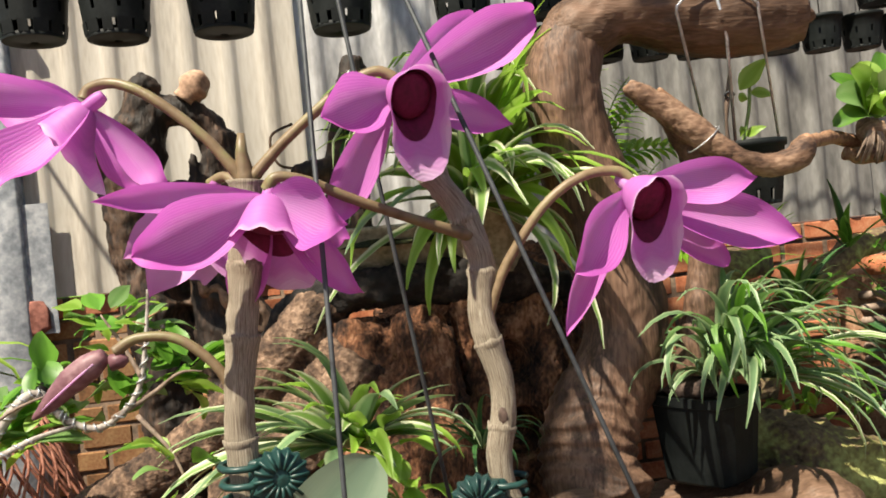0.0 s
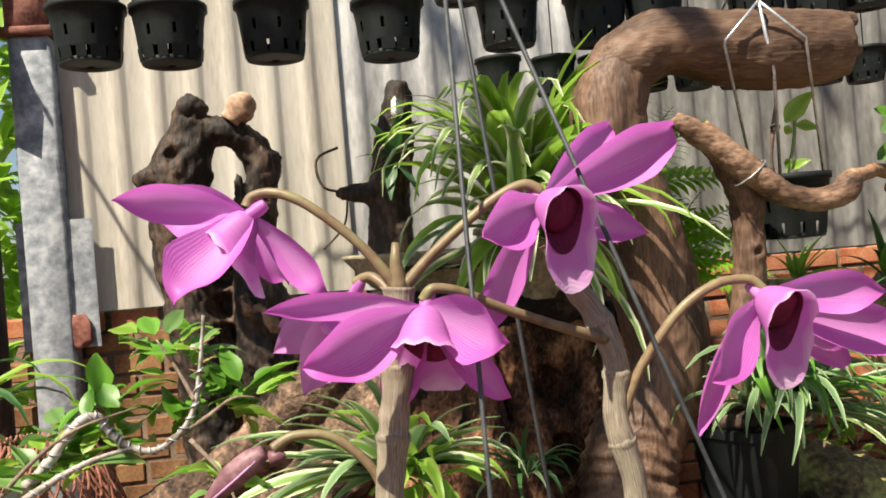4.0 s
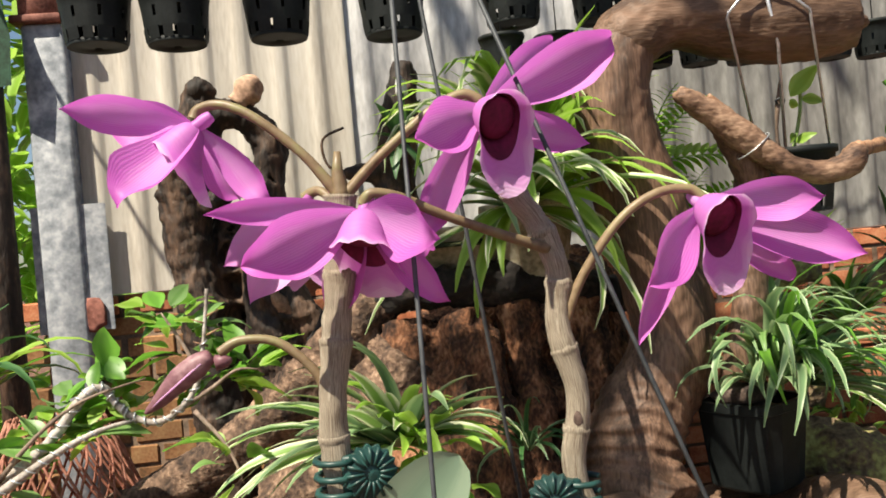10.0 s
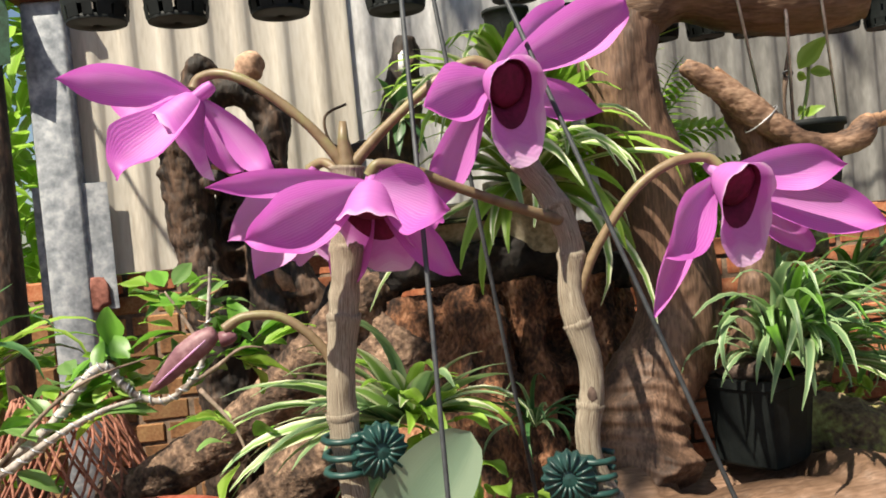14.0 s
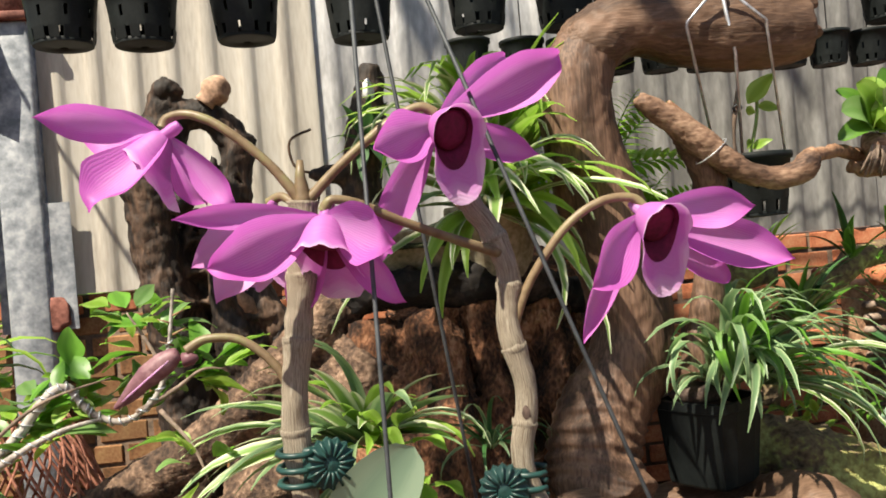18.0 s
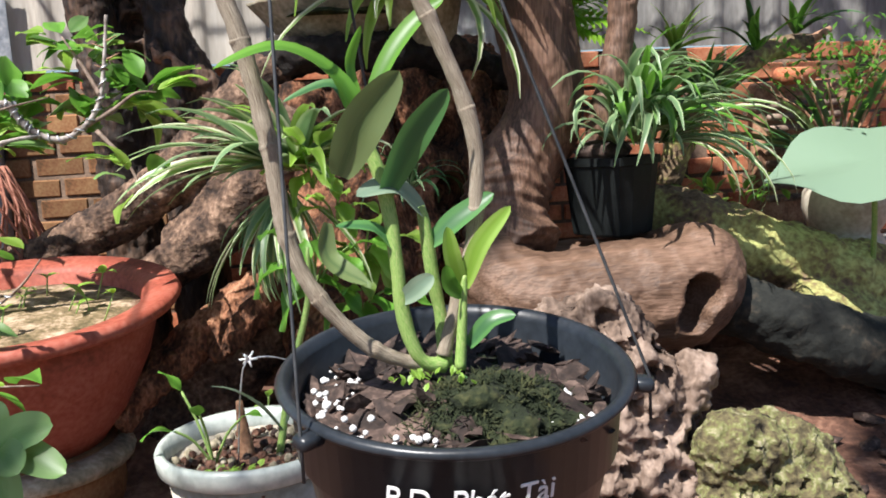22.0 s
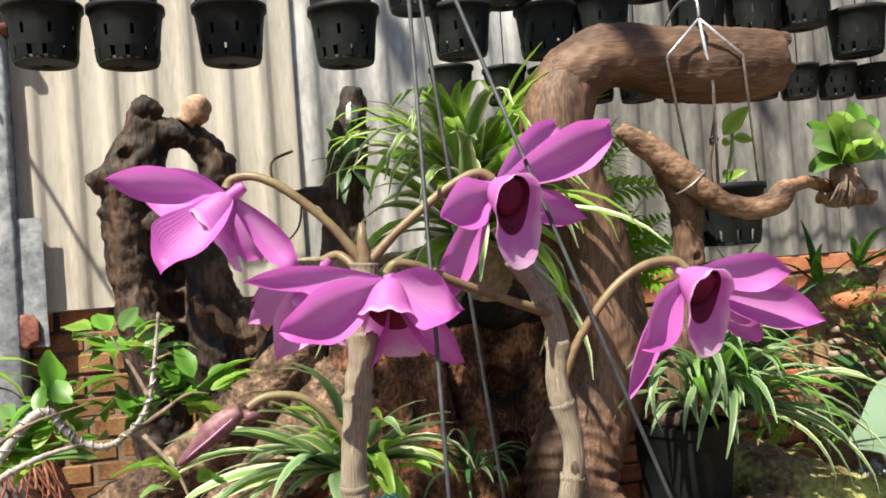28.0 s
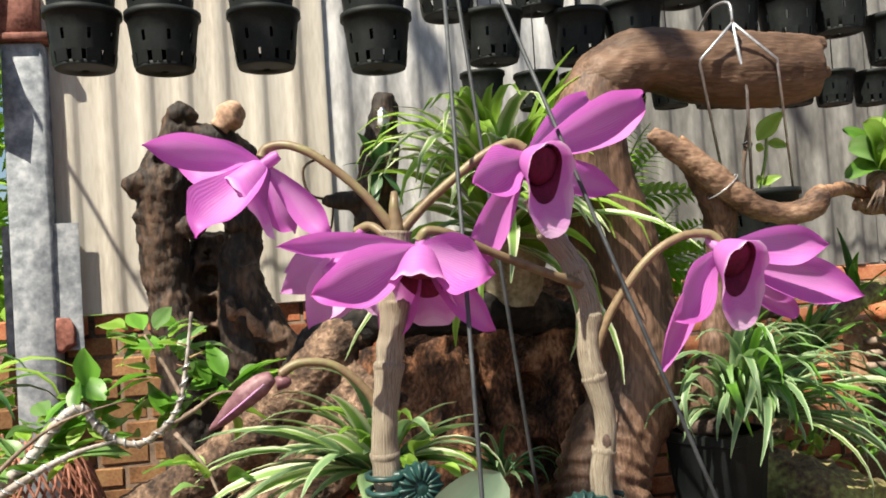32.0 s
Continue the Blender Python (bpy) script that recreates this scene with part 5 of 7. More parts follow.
bonsai = thing("bonsai", (-0.42, 1.72, 0.36), "wired bonsai with rough twisting branches and small oval leaves", "bonsai")
BOUGHS = [
    [(-0.56, 1.76, 0.36), (-0.53, 1.75, 0.47), (-0.46, 1.75, 0.55), (-0.368, 1.75, 0.613), (-0.335, 1.75, 0.645), (-0.302, 1.75, 0.684), (-0.276, 1.75, 0.694), (-0.262, 1.75, 0.672), (-0.24, 1.75, 0.65), (-0.207, 1.75, 0.64), (-0.172, 1.75, 0.66), (-0.151, 1.75, 0.693), (-0.14, 1.75, 0.745), (-0.13, 1.75, 0.812)],
    [(-0.55, 1.73, 0.44), (-0.47, 1.72, 0.54), (-0.39, 1.72, 0.585), (-0.33, 1.72, 0.62), (-0.28, 1.73, 0.64), (-0.235, 1.745, 0.647)],
    [(-0.55, 1.73, 0.44), (-0.42, 1.62, 0.41), (-0.31, 1.56, 0.42), (-0.23, 1.52, 0.46), (-0.19, 1.5, 0.5)],
    [(-0.52, 1.7, 0.42), (-0.38, 1.5, 0.39), (-0.28, 1.42, 0.38), (-0.18, 1.4, 0.375)],
    [(-0.46, 1.6, 0.4), (-0.36, 1.4, 0.33), (-0.3, 1.3, 0.33)],
    [(-0.62, 1.8, 0.5), (-0.56, 1.8, 0.62), (-0.48, 1.82, 0.7)],
    [(-0.19, 1.75, 0.65), (-0.14, 1.75, 0.675), (-0.1, 1.74, 0.7), (-0.07, 1.73, 0.7)],
    [(-0.15, 1.75, 0.7), (-0.17, 1.76, 0.74), (-0.195, 1.76, 0.785)],
    [(-0.42, 1.74, 0.58), (-0.36, 1.73, 0.64), (-0.3, 1.74, 0.68), (-0.22, 1.75, 0.7)],
    [(-0.16, 1.75, 0.65), (-0.12, 1.74, 0.6), (-0.1, 1.73, 0.55)],
]
bl = [mesh("leaf", blade(0.07, 0.033, dr, 7, 0.55, 0.2, tw, 0.35, 0.04), mt) for mt in ("leaf", "leaf", "leaf_pale", "leaf_lime") for dr, tw in ((0.4, 0.2), (0.9, -0.3))]
for k, limb in enumerate(BOUGHS):
    r0 = 0.009 if k == 0 else 0.0085 if k == 1 else 0.004
    part("branch", tube(limb, [r0 * (1 - 0.75 * i / (len(limb) - 1)) for i in range(len(limb))], 8, 0.35, 60, 5), "bonsai_bark" if k < 2 else "pale_wood", bonsai)
    if k < 4:
        part("winding_wire", coil(limb[1:-1] if k == 0 else limb[:-1], r0 * 0.93 if k == 0 else r0, r0 * 0.36, 27 if k == 0 else 14, 0.0014), "alu", bonsai, "silver winding wire")
    dense = tube(limb, 0.001, 4, 0, 1, 6)[0][::4]
    for i in range(32 if k == 0 else 18 if k == 1 else 8 if k == 9 else 9 if k in (2, 3, 4) else 24 if k in (6, 7, 8) else 16):
        p = dense[rnd.randrange(len(dense) // (4 if k == 0 else 3), len(dense))]
        d = Vector((rnd.uniform(-1, 1), rnd.uniform(-1, 0.6), rnd.uniform(-0.25, 0.7))).normalized()
        if k in (0, 1, 6, 7, 8):
            d.y = abs(d.y) + 0.2
        o = p + d * rnd.uniform(0.005, 0.04)
        if k == 0 and o.z > 0.79:
            continue
        share("leaf", rnd.choice(bl), bonsai, aim(o, d + Vector((0, 0, -0.1)), rnd.uniform(-0.7, 0.7)) @ Matrix.Scale(rnd.uniform(0.6, 1.25), 4))
for z, a in ((0.775, 1), (0.765, -1), (0.75, 1), (0.735, -1)):
    part("thorn", tube([(-0.135, 1.75, z), (-0.135 + 0.018 * a, 1.745, z + 0.008)], [0.002, 0.0006], 5), "twig", bonsai)
shoot = thing("young_shoot", (-0.15, 1.15, 0.385), "young shoot with fresh broad oval leaves in front of the bowl", "plant")
SH = Vector((-0.15, 1.15, 0.388))
part("stem", tube([(-0.42, 1.45, 0.4), (-0.3, 1.28, 0.365), (-0.2, 1.18, 0.375), SH], [0.004, 0.0035, 0.003, 0.0025], 8, 0.2, 60, 5), "twig", shoot)
for tip, w, up in (((0.0, 0.012, 0.042), 0.03, 0.4), ((0.05, -0.012, 0.022), 0.034, 0.8), ((0.06, -0.03, -0.012), 0.03, 1), ((-0.04, -0.02, 0.0), 0.032, 0.8), ((0.01, -0.03, -0.07), 0.038, 0.3), ((-0.036, 0.012, 0.03), 0.03, 0.5), ((0.028, -0.035, -0.006), 0.03, 1), ((-0.06, -0.005, -0.02), 0.026, 0.8)):
    v = Vector(tip)
    part("leaf", ribbon([SH, SH + v * 0.5 + Vector((0, 0, 0.006)), SH + v], w, (0, -1, up), 0.2, 14, 0.55, 1.0, 0.025), "leaf_pale", shoot)
wick = thing("wicker_cover", (-0.52, 2.15, 0.2), "reddish woven wicker dome standing behind the bowl", "basket")
for k in range(26):
    a = 2 * math.pi * k / 26
    for tw in (-1.6, 1.6):
        part("cane", tube([(-0.49 + (0.08 + 0.12 * (1 - (s / 6) ** 1.8)) * math.cos(a + tw * s * 0.16), 2.17 + (0.06 + 0.09 * (1 - (s / 6) ** 1.8)) * math.sin(a + tw * s * 0.16), 0.15 + 0.45 * s / 6) for s in range(7)], 0.0028, 5), "wicker", wick)
side_plant = thing("strap_leaf_plant", (-0.62, 2.0, 0.5), "dark strap-leaved plant beside the post", "plant")
tuft(side_plant, (-0.57, 1.97, 0.62), 22, 0.27, 0.03, ("leaf", "leaf_lime", "leaf_dark"), (0.9, 2.2), (0.5, 1.4), (220, 400))
shrub = thing("shrub", (-0.95, 3.0, 0.0), "sunlit green shrub outside, beyond the post", "shrub")
part("trunk", tube([(-0.95, 3.0, 0), (-0.96, 3.0, 0.7), (-0.9, 3.0, 1.3)], [0.03, 0.025, 0.012], 8, 0.2, 20, 4), "twig", shrub)
cl = []
for k in range(2600):
    p = Vector((-1.0 + rnd.gauss(0, 0.32), 3.2 + max(-0.5, rnd.gauss(0, 0.25)), rnd.uniform(0.1, 2.6)))
    cl.append(at(blade(0.13, 0.065, 0.6, 3, 0.6, 0.2), aim(p, (rnd.uniform(-1, 1), rnd.uniform(-1, 1), rnd.uniform(-0.6, 0.6)))))
tagged(part("crown", join(*cl), "leaf_lime", shrub), kind="stuff")
net = thing("shade_net", (-0.75, 2.45, 1.0), "dark green shade netting hung beside the post", "net")
part("netting", ([Vector((-0.78 + 0.05 * math.sin(3 * j) + 0.09 * i, 2.42 + 0.02 * math.sin(i * 2 + j), 1.25 + 0.1 * j)) for j in range(8) for i in range(3)], [(j * 3 + i, j * 3 + i + 1, j * 3 + i + 4, j * 3 + i + 3) for j in range(7) for i in range(2)], None), "net", net)
part("edge_pole", tube([(-0.66, 2.44, 0), (-0.66, 2.44, 1.9)], 0.03, 10, 0.1), "dark_wood", net)

# ---- white pot in front ----
WX, WY, WZ = 0.035, 1.5, 0.06
white = thing("white_pot", (WX, WY, WZ), "white ribbed plastic pot with gravel soil and small plants", "plant pot")
rv, rf, ru = lathe([(0, 0), (0.085, 0), (0.0855, 0.003), (0.097, 0.09), (0.109, 0.174), (0.104, 0.17), (0, 0.12)], 144)
part("pot_body", at(([Vector((v.x * (1 + 0.007 * math.sin(48 * math.atan2(v.y, v.x))), v.y * (1 + 0.007 * math.sin(48 * math.atan2(v.y, v.x))), v.z)) for v in rv], rf, ru), (WX, WY, WZ)), "cream", white, "dusty cream ribbed side")
part("rim", at(lathe([(0.107, 0.165), (0.119, 0.172), (0.121, 0.19), (0.118, 0.196), (0.111, 0.195), (0.107, 0.18), (0.104, 0.15), (0.107, 0.165)], 60), (WX, WY, WZ)), "white", white, "pale rolled rim")
part("soil", at(lathe([(0, 0.168), (0.06, 0.166), (0.104, 0.16), (0.1, 0.14), (0, 0.14)], 30, wob=0.1), (WX, WY, WZ)), "soil", white)
stone_kinds = [mesh("stone", pebble(0.009, k, 0.4, 1, 2), ("tray", "bark", "soil")[k % 3]) for k in range(6)]
for k in range(150):
    a, r = rnd.uniform(0, 6.28), 0.1 * math.sqrt(rnd.random())
    share("stone", rnd.choice(stone_kinds), white, pose(WX + r * math.cos(a), WY + r * math.sin(a), WZ + 0.168 + 0.004 * rnd.random(), rnd.uniform(0, 90), 0, rnd.uniform(0, 360)) @ Matrix.Scale(rnd.uniform(0.35, 0.9), 4))
slim = thing("slender_orchid", (WX + 0.03, WY, WZ + 0.17), "slender green orchid shoot with narrow leaves in the white pot", "plant")
part("stem", tube([(WX + 0.03, WY, WZ + 0.165), (WX + 0.05, WY, WZ + 0.26), (WX + 0.08, WY, WZ + 0.36), (WX + 0.085, WY, WZ + 0.43)], [0.005, 0.0045, 0.004, 0.002], 8, 0, 1, 4), "green_cane", slim)
sl = mesh("leaf", blade(0.13, 0.021, 0.7, 8, 0.5, 0.35), "glauc")
for h, d in ((0.24, (0.9, -0.3, 0.9)), (0.22, (0.6, -0.4, 1.3)), (0.2, (1, -0.3, 0.2)), (0.21, (-0.6, -0.3, 0.9))):
    share("leaf", sl, slim, aim((WX + 0.04, WY, WZ + h - 0.02), d))
broad_plant("seedling", (WX - 0.05, WY - 0.01, WZ + 0.165), [((-0.7, -0.3, 0.2), 0.09, 0.9), ((-0.1, -0.5, 0.4), 0.1, 0.8), ((0.6, -0.3, 0.3), 0.09, 0.7), ((-0.4, 0.2, 0.5), 0.11, 0.8)], 0.05, 0.024, "leaf", "small leafy seedling in the white pot")
star = thing("wire_hook", (WX + 0.01, WY, WZ + 0.17), "thin white twisted wire hook with a star-shaped knot", "wire")
part("hoop", tube([(WX - 0.02, WY - 0.02, WZ + 0.17), (WX - 0.01, WY - 0.02, WZ + 0.26), (WX + 0.005, WY - 0.02, WZ + 0.3), (WX + 0.06, WY - 0.01, WZ + 0.285), (WX + 0.09, WY, WZ + 0.22)], 0.001, 6, 0, 1, 5), "alu", star)
for k in range(6):
    part("spike", tube([(WX + 0.003, WY - 0.02, WZ + 0.3), (WX + 0.003 + 0.011 * math.cos(k), WY - 0.02 + 0.008 * math.sin(2 * k), WZ + 0.3 + 0.009 * math.sin(k))], [0.0022, 0.0012], 5), "bloom", star)
dry = thing("dry_stub", (WX - 0.01, WY + 0.01, WZ + 0.17), "dry brown stub in the white pot", "plant")
part("stub", tube([(WX - 0.01, WY + 0.01, WZ + 0.16), (WX - 0.015, WY + 0.01, WZ + 0.24)], [0.012, 0.004], 8, 0.3, 60, 4), "twig", dry)
cover = thing("ground_cover", (WX - 0.03, WY - 0.05, WZ + 0.17), "tiny bright green ground cover in the white pot", "plant")
tl = mesh("leaf", blade(0.012, 0.009, 0.3, 3, 0.6, 0.1), "leaf_lime")
for k in range(50):
    share("leaf", tl, cover, aim((WX - 0.03 + rnd.gauss(0, 0.02), WY - 0.06 + rnd.gauss(0, 0.013), WZ + 0.172), (rnd.uniform(-1, 1), rnd.uniform(-1, 1), 0.5)))

# ---- right side ----
perch = thing("leafy_orchid", (1.06, 1.96, 0.95), "yellow-green broad-leaved orchid tied to the end of the twig", "plant")
EP = Vector((1.06, 1.95, 0.985))
for tip, w, mat in (((-0.075, -0.02, 0.03), 0.055, "leaf_pale"), ((-0.05, -0.03, 0.075), 0.05, "leaf_lime"), ((-0.01, 0.0, 0.09), 0.05, "leaf_lime"), ((0.04, 0.01, 0.105), 0.045, "leaf"), ((0.075, 0.0, 0.075), 0.036, "leaf"),
                    ((-0.03, -0.05, 0.045), 0.058, "leaf_lime"), ((0.03, -0.055, 0.05), 0.06, "olive"), ((0.06, -0.03, 0.03), 0.055, "leaf_lime"), ((0.095, -0.02, -0.005), 0.042, "leaf_pale"), ((-0.085, -0.02, -0.02), 0.036, "leaf"), ((0.005, -0.06, 0.02), 0.05, "leaf_lime"), ((-0.07, 0.0, 0.07), 0.03, "leaf")):
    v = Vector(tip)
    part("leaf", ribbon([EP, EP + v * 0.5 + Vector((0, -0.012, 0.012)), EP + v], w, (v.x * 2, -1, 0.5), 0.3, 12, 0.55, 0.9, 0.012), mat, perch)
part("root_ball", at(pebble(0.03, 3, 0.5, 2, 2, (1, 0.9, 0.8)), (1.06, 1.955, 0.955)), "arm_wood", perch, "brown root ball")
part("mount_stub", tube([(1.02, 1.97, 0.92), (1.07, 1.97, 0.912), (1.125, 1.97, 0.915)], [0.012, 0.015, 0.012], 9, 0.4, 45, 4), "twig", perch)
for k in range(14):
    a = rnd.uniform(-0.035, 0.035)
    part("air_root", tube([(1.06 + a * 0.4, 1.935, 0.96), (1.06 + a, 1.93, 0.93), (1.06 + a * 1.2, 1.945, 0.905 + rnd.uniform(-0.01, 0.015))], 0.0022, 5, 0, 1, 3), "pale_wood", perch)

limb = thing("mossy_branch", (1.05, 2.1, 0.6), "rough lichen-grey branch rising across the brick wall", "branch")
part("limb", tube([(0.9, 2.12, 0.48), (0.95, 2.11, 0.63), (1.032, 2.1, 0.698), (1.111, 2.1, 0.748), (1.215, 2.1, 0.763)], [0.03, 0.028, 0.026, 0.024, 0.02], 11, 0.3, 35, 5), "moss_log", limb)
part("snag", tube([(1.2, 2.1, 0.76), (1.26, 2.09, 0.79)], [0.012, 0.006], 7, 0.3), "twig", limb)
for p, n in (((1.08, 2.08, 0.75), 9), ((1.17, 2.08, 0.78), 9), ((0.97, 2.08, 0.68), 8)):
    o = thing("small_orchid", p, "small strap-leaved orchid sitting on the branch", "plant", "small orchids")
    tuft(o, p, n, 0.12, 0.016, ("leaf", "leaf_dark"), (0.2, 1.2), (0.3, 1.4), (180, 360))
o = thing("small_orchid", (0.9, 2.15, 0.92), "small orchid mounted on a hanging wood block", "plant", "small orchids")
tuft(o, (0.92, 2.12, 0.76), 12, 0.1, 0.015, ("leaf", "leaf_lime"), (0.3, 1.3), (0.2, 1.4), (180, 360))
solid("mount_block", tube([(0.8, 2.15, 0.72), (0.87, 2.14, 0.735), (0.95, 2.14, 0.735)], [0.03, 0.035, 0.025], 10, 0.35, 40, 4), "moss_log", "grey mossy wood block below the small orchid", "wood")
red_bloom = thing("red_flower", (0.95, 2.0, 0.62), "small orange-red flower above dark leaves", "flower")
part("bloom", at(pebble(0.009, 4, 0.4, 1, 2), (0.955, 2.0, 0.735)), "terra", red_bloom, "orange-red bloom")
tuft(red_bloom, (0.93, 2.02, 0.64), 22, 0.13, 0.018, ("leaf_dark", "leaf", "olive"), (0.2, 1.4), (0.4, 1.4), (180, 380))

agave = thing("strap_leaf_plant", (1.25, 2.1, 0.5), "tall dull green strap-leaved plant by the clay block", "plant")
tuft(agave, (1.28, 2.1, 0.5), 22, 0.32, 0.024, ("leaf_dark", "olive"), (0.1, 0.8), (0.3, 1.4), (90, 330))
block_thing = thing("clay_block", (1.31, 2.28, 0.3), "pale clay slab with horizontal slots standing by the wall", "clay block")
part("slab", at(block(0.24, 0.05, 0.4, 0.008), (1.31, 2.28, 0.49)), "twig", block_thing)
for k in range(9):
    part("ridge", at(block(0.2, 0.02, 0.016, 0.005), (1.31, 2.25, 0.42 + 0.027 * k)), "pale_wood", block_thing)
part("clay_pipe", at(tube([(1.21, 2.2, 0.7), (1.3, 2.22, 0.7)], 0.02, 12), (0, 0, 0)), "brick", block_thing, "short clay pipe")
bush = thing("fine_leaved_bush", (1.24, 2.0, 0.5), "thorny bush with tiny bright green leaves", "shrub")
for k in range(7):
    e = (1.13 + 0.045 * k - 0.05, 1.98 + rnd.uniform(-0.05, 0.05), 0.66 + rnd.uniform(0, 0.13))
    part("stem", tube([(1.24, 2.02, 0.45), ((1.24 + e[0]) / 2, 2.0, 0.6), e], [0.005, 0.003, 0.0015], 6, 0.2, 50, 4), "twig", bush)
cl = [at(blade(0.02, 0.01, 0.4, 2, 0.6, 0.1), aim((1.25 + rnd.gauss(0, 0.085), 1.98 + rnd.gauss(0, 0.05), 0.7 + rnd.gauss(0, 0.045)), (rnd.uniform(-1, 1), rnd.uniform(-1, 1), rnd.uniform(-0.5, 0.8)))) for _ in range(700)]
tagged(part("foliage", join(*cl), "leaf", bush), kind="stuff")
vase = thing("pumpkin_vase", (1.22, 1.98, 0.28), "cream ceramic gourd-shaped planter", "planter")
part("pot_body", at(lathe([(0, 0), (0.06, 0), (0.075, 0.02), (0.078, 0.045), (0.07, 0.065), (0.062, 0.072), (0.074, 0.09), (0.084, 0.125), (0.082, 0.155), (0.07, 0.175), (0.062, 0.178), (0.068, 0.15), (0, 0.14)], 36), (1.22, 1.98, 0.3)), "cream", vase)
lotus = thing("lotus_leaf", (1.12, 1.8, 0.35), "large pale blue-green round leaf on a stalk", "plant")
disc, df, du = [Vector((0, 0, 0))], [], [(0.5, 0.5)]
for j in range(1, 7):
    for k in range(36):
        a = 2 * math.pi * k / 36
        r = 0.19 * j / 6 * (1 + 0.05 * math.sin(5 * a))
        disc.append(Vector((r * math.cos(a), r * math.sin(a) * 0.8, 0.35 * r * r + 0.014 * (j / 6) ** 2 * math.sin(4 * a + 1))))
        du.append((0.5 + 0.12 * j / 6 * math.cos(a * 9), j / 6))
for k in range(36):
    df.append((0, 1 + k, 1 + (k + 1) % 36))
    for j in range(5):
        a, b = 1 + j * 36 + k, 1 + j * 36 + (k + 1) % 36
        df.append((a, a + 36, b + 36, b))
part("blade", at((disc, df, du), Matrix.Translation((1.13, 1.78, 0.53)) @ Matrix.Rotation(radians(-16), 4, "Y") @ Matrix.Rotation(radians(13), 4, "X")), "glauc", lotus)
part("stalk", tube([(1.2, 1.9, 0.1), (1.17, 1.83, 0.35), (1.13, 1.78, 0.528)], 0.005, 8, 0, 1, 4), "green_cane", lotus)
grav = [at(pebble(rnd.uniform(0.008, 0.018), k, 0.35, 1, 2), (1.02 + rnd.uniform(-0.1, 0.45), 2.15 + rnd.uniform(-0.08, 0.12), ground_height(1.2, 2.1) + 0.17 + rnd.uniform(0, 0.02))) for k in range(160)]
melt("gravel_mound", [at(pebble(0.3, 6, 0.2, 3, 1.4, (1.1, 0.6, 0.5)), (1.2, 2.15, 0.18))], "soil", 0.02, [(0.08, 0.03)], label="low bank of soil by the brick wall", category="soil")
solid("gravel", join(*grav), "gravel", "pale gravel scattered below the wall", "gravel", kind="stuff")
low = thing("weed_patch", (1.0, 2.0, 0.42), "bright green low weeds behind the log", "plant")
lw = [mesh("leaf", blade(0.05, 0.02, 0.8, 5, 0.6, 0.2), mt) for mt in ("leaf_lime", "leaf")]
for k in range(60):
    share("leaf", rnd.choice(lw), low, aim((0.98 + rnd.gauss(0, 0.12), 2.08 + rnd.gauss(0, 0.04), 0.43 + rnd.uniform(0, 0.05)), (rnd.uniform(-1, 1), rnd.uniform(-1, 0.4), rnd.uniform(0, 1))))

pieces = [at(pebble(rnd.uniform(0.006, 0.02), k, 0.5, 1, 2.2, (1.6, 0.8, 0.4)), pose(x, y, ground_height(x, y) + 0.006, rnd.uniform(-20, 20), rnd.uniform(-20, 20), rnd.uniform(0, 360))) for k, (x, y) in enumerate([(rnd.uniform(0.75, 1.25), rnd.uniform(1.3, 1.75)) for _ in range(90)] + [(rnd.uniform(-0.25, 0.45), rnd.uniform(1.3, 1.75)) for _ in range(110)])]
solid("bark_litter", join(*pieces), "bark", "broken bark and clods scattered on the red soil", "litter", kind="stuff")

# ---- the hanging orchid ----
J = Vector((0.072, 0.9, 0.862))
NARROW = 0.95
SWAY = 0.058
FOOT = J + Vector((0.045 + SWAY, -0.005, -0.368))
RIM = FOOT + Vector((0.006, 0.0, 0.0))
POT_H = 0.144
TIP = Matrix.Translation(RIM) @ Matrix.Rotation(radians(8), 4, 'X') @ Matrix.Scale(0.94, 4)
TIP0 = TIP @ Matrix.Translation(-RIM)

orchid_pot = thing("hanging_pot", (RIM.x, RIM.y, RIM.z - POT_H), "dark grey plastic pot hung on three wires, handwriting on its side", "plant pot")
part("pot_body", at(lathe([(0, 0), (0.072, 0), (0.074, 0.004), (0.093, 0.105), (0.097, 0.107), (0.099, 0.146), (0.105, 0.147), (0.107, 0.15), (0.104, 0.153), (0.1, 0.152), (0.097, 0.146), (0.095, 0.118), (0.091, 0.115), (0.088, 0.1), (0.07, 0.02), (0, 0.02)], 64), TIP @ Matrix.Translation((0, 0, -0.15))), "potgrey", orchid_pot)
HOOK = J + Vector((0.026, 0.004, 0.165))
for a in (214, 338, 96):
    c, s = math.cos(radians(a)), math.sin(radians(a))
    e = RIM + Vector((0.108 * c, 0.108 * s, 0))
    part("lug", at(block(0.015, 0.012, 0.008, 0.002), TIP @ Matrix.Translation((0.109 * c, 0.109 * s, -0.004)) @ Matrix.Rotation(radians(a), 4, "Z")), "potgrey", orchid_pot)
    out = TIP @ Vector((0.114 * c, 0.114 * s, -0.004))
    part("hanger_wire", tube([out + Vector((0, 0, -0.02)), out + Vector((0, 0, 0.004)), out.lerp(HOOK, 0.5), HOOK], 0.0009, 6), "wire", orchid_pot)
part("hook", tube([HOOK, HOOK + Vector((0.004, 0, 0.03)), HOOK + Vector((0, 0, 0.1)), (HOOK.x, HOOK.y, 1.8)], 0.0018, 6), "wire", orchid_pot)


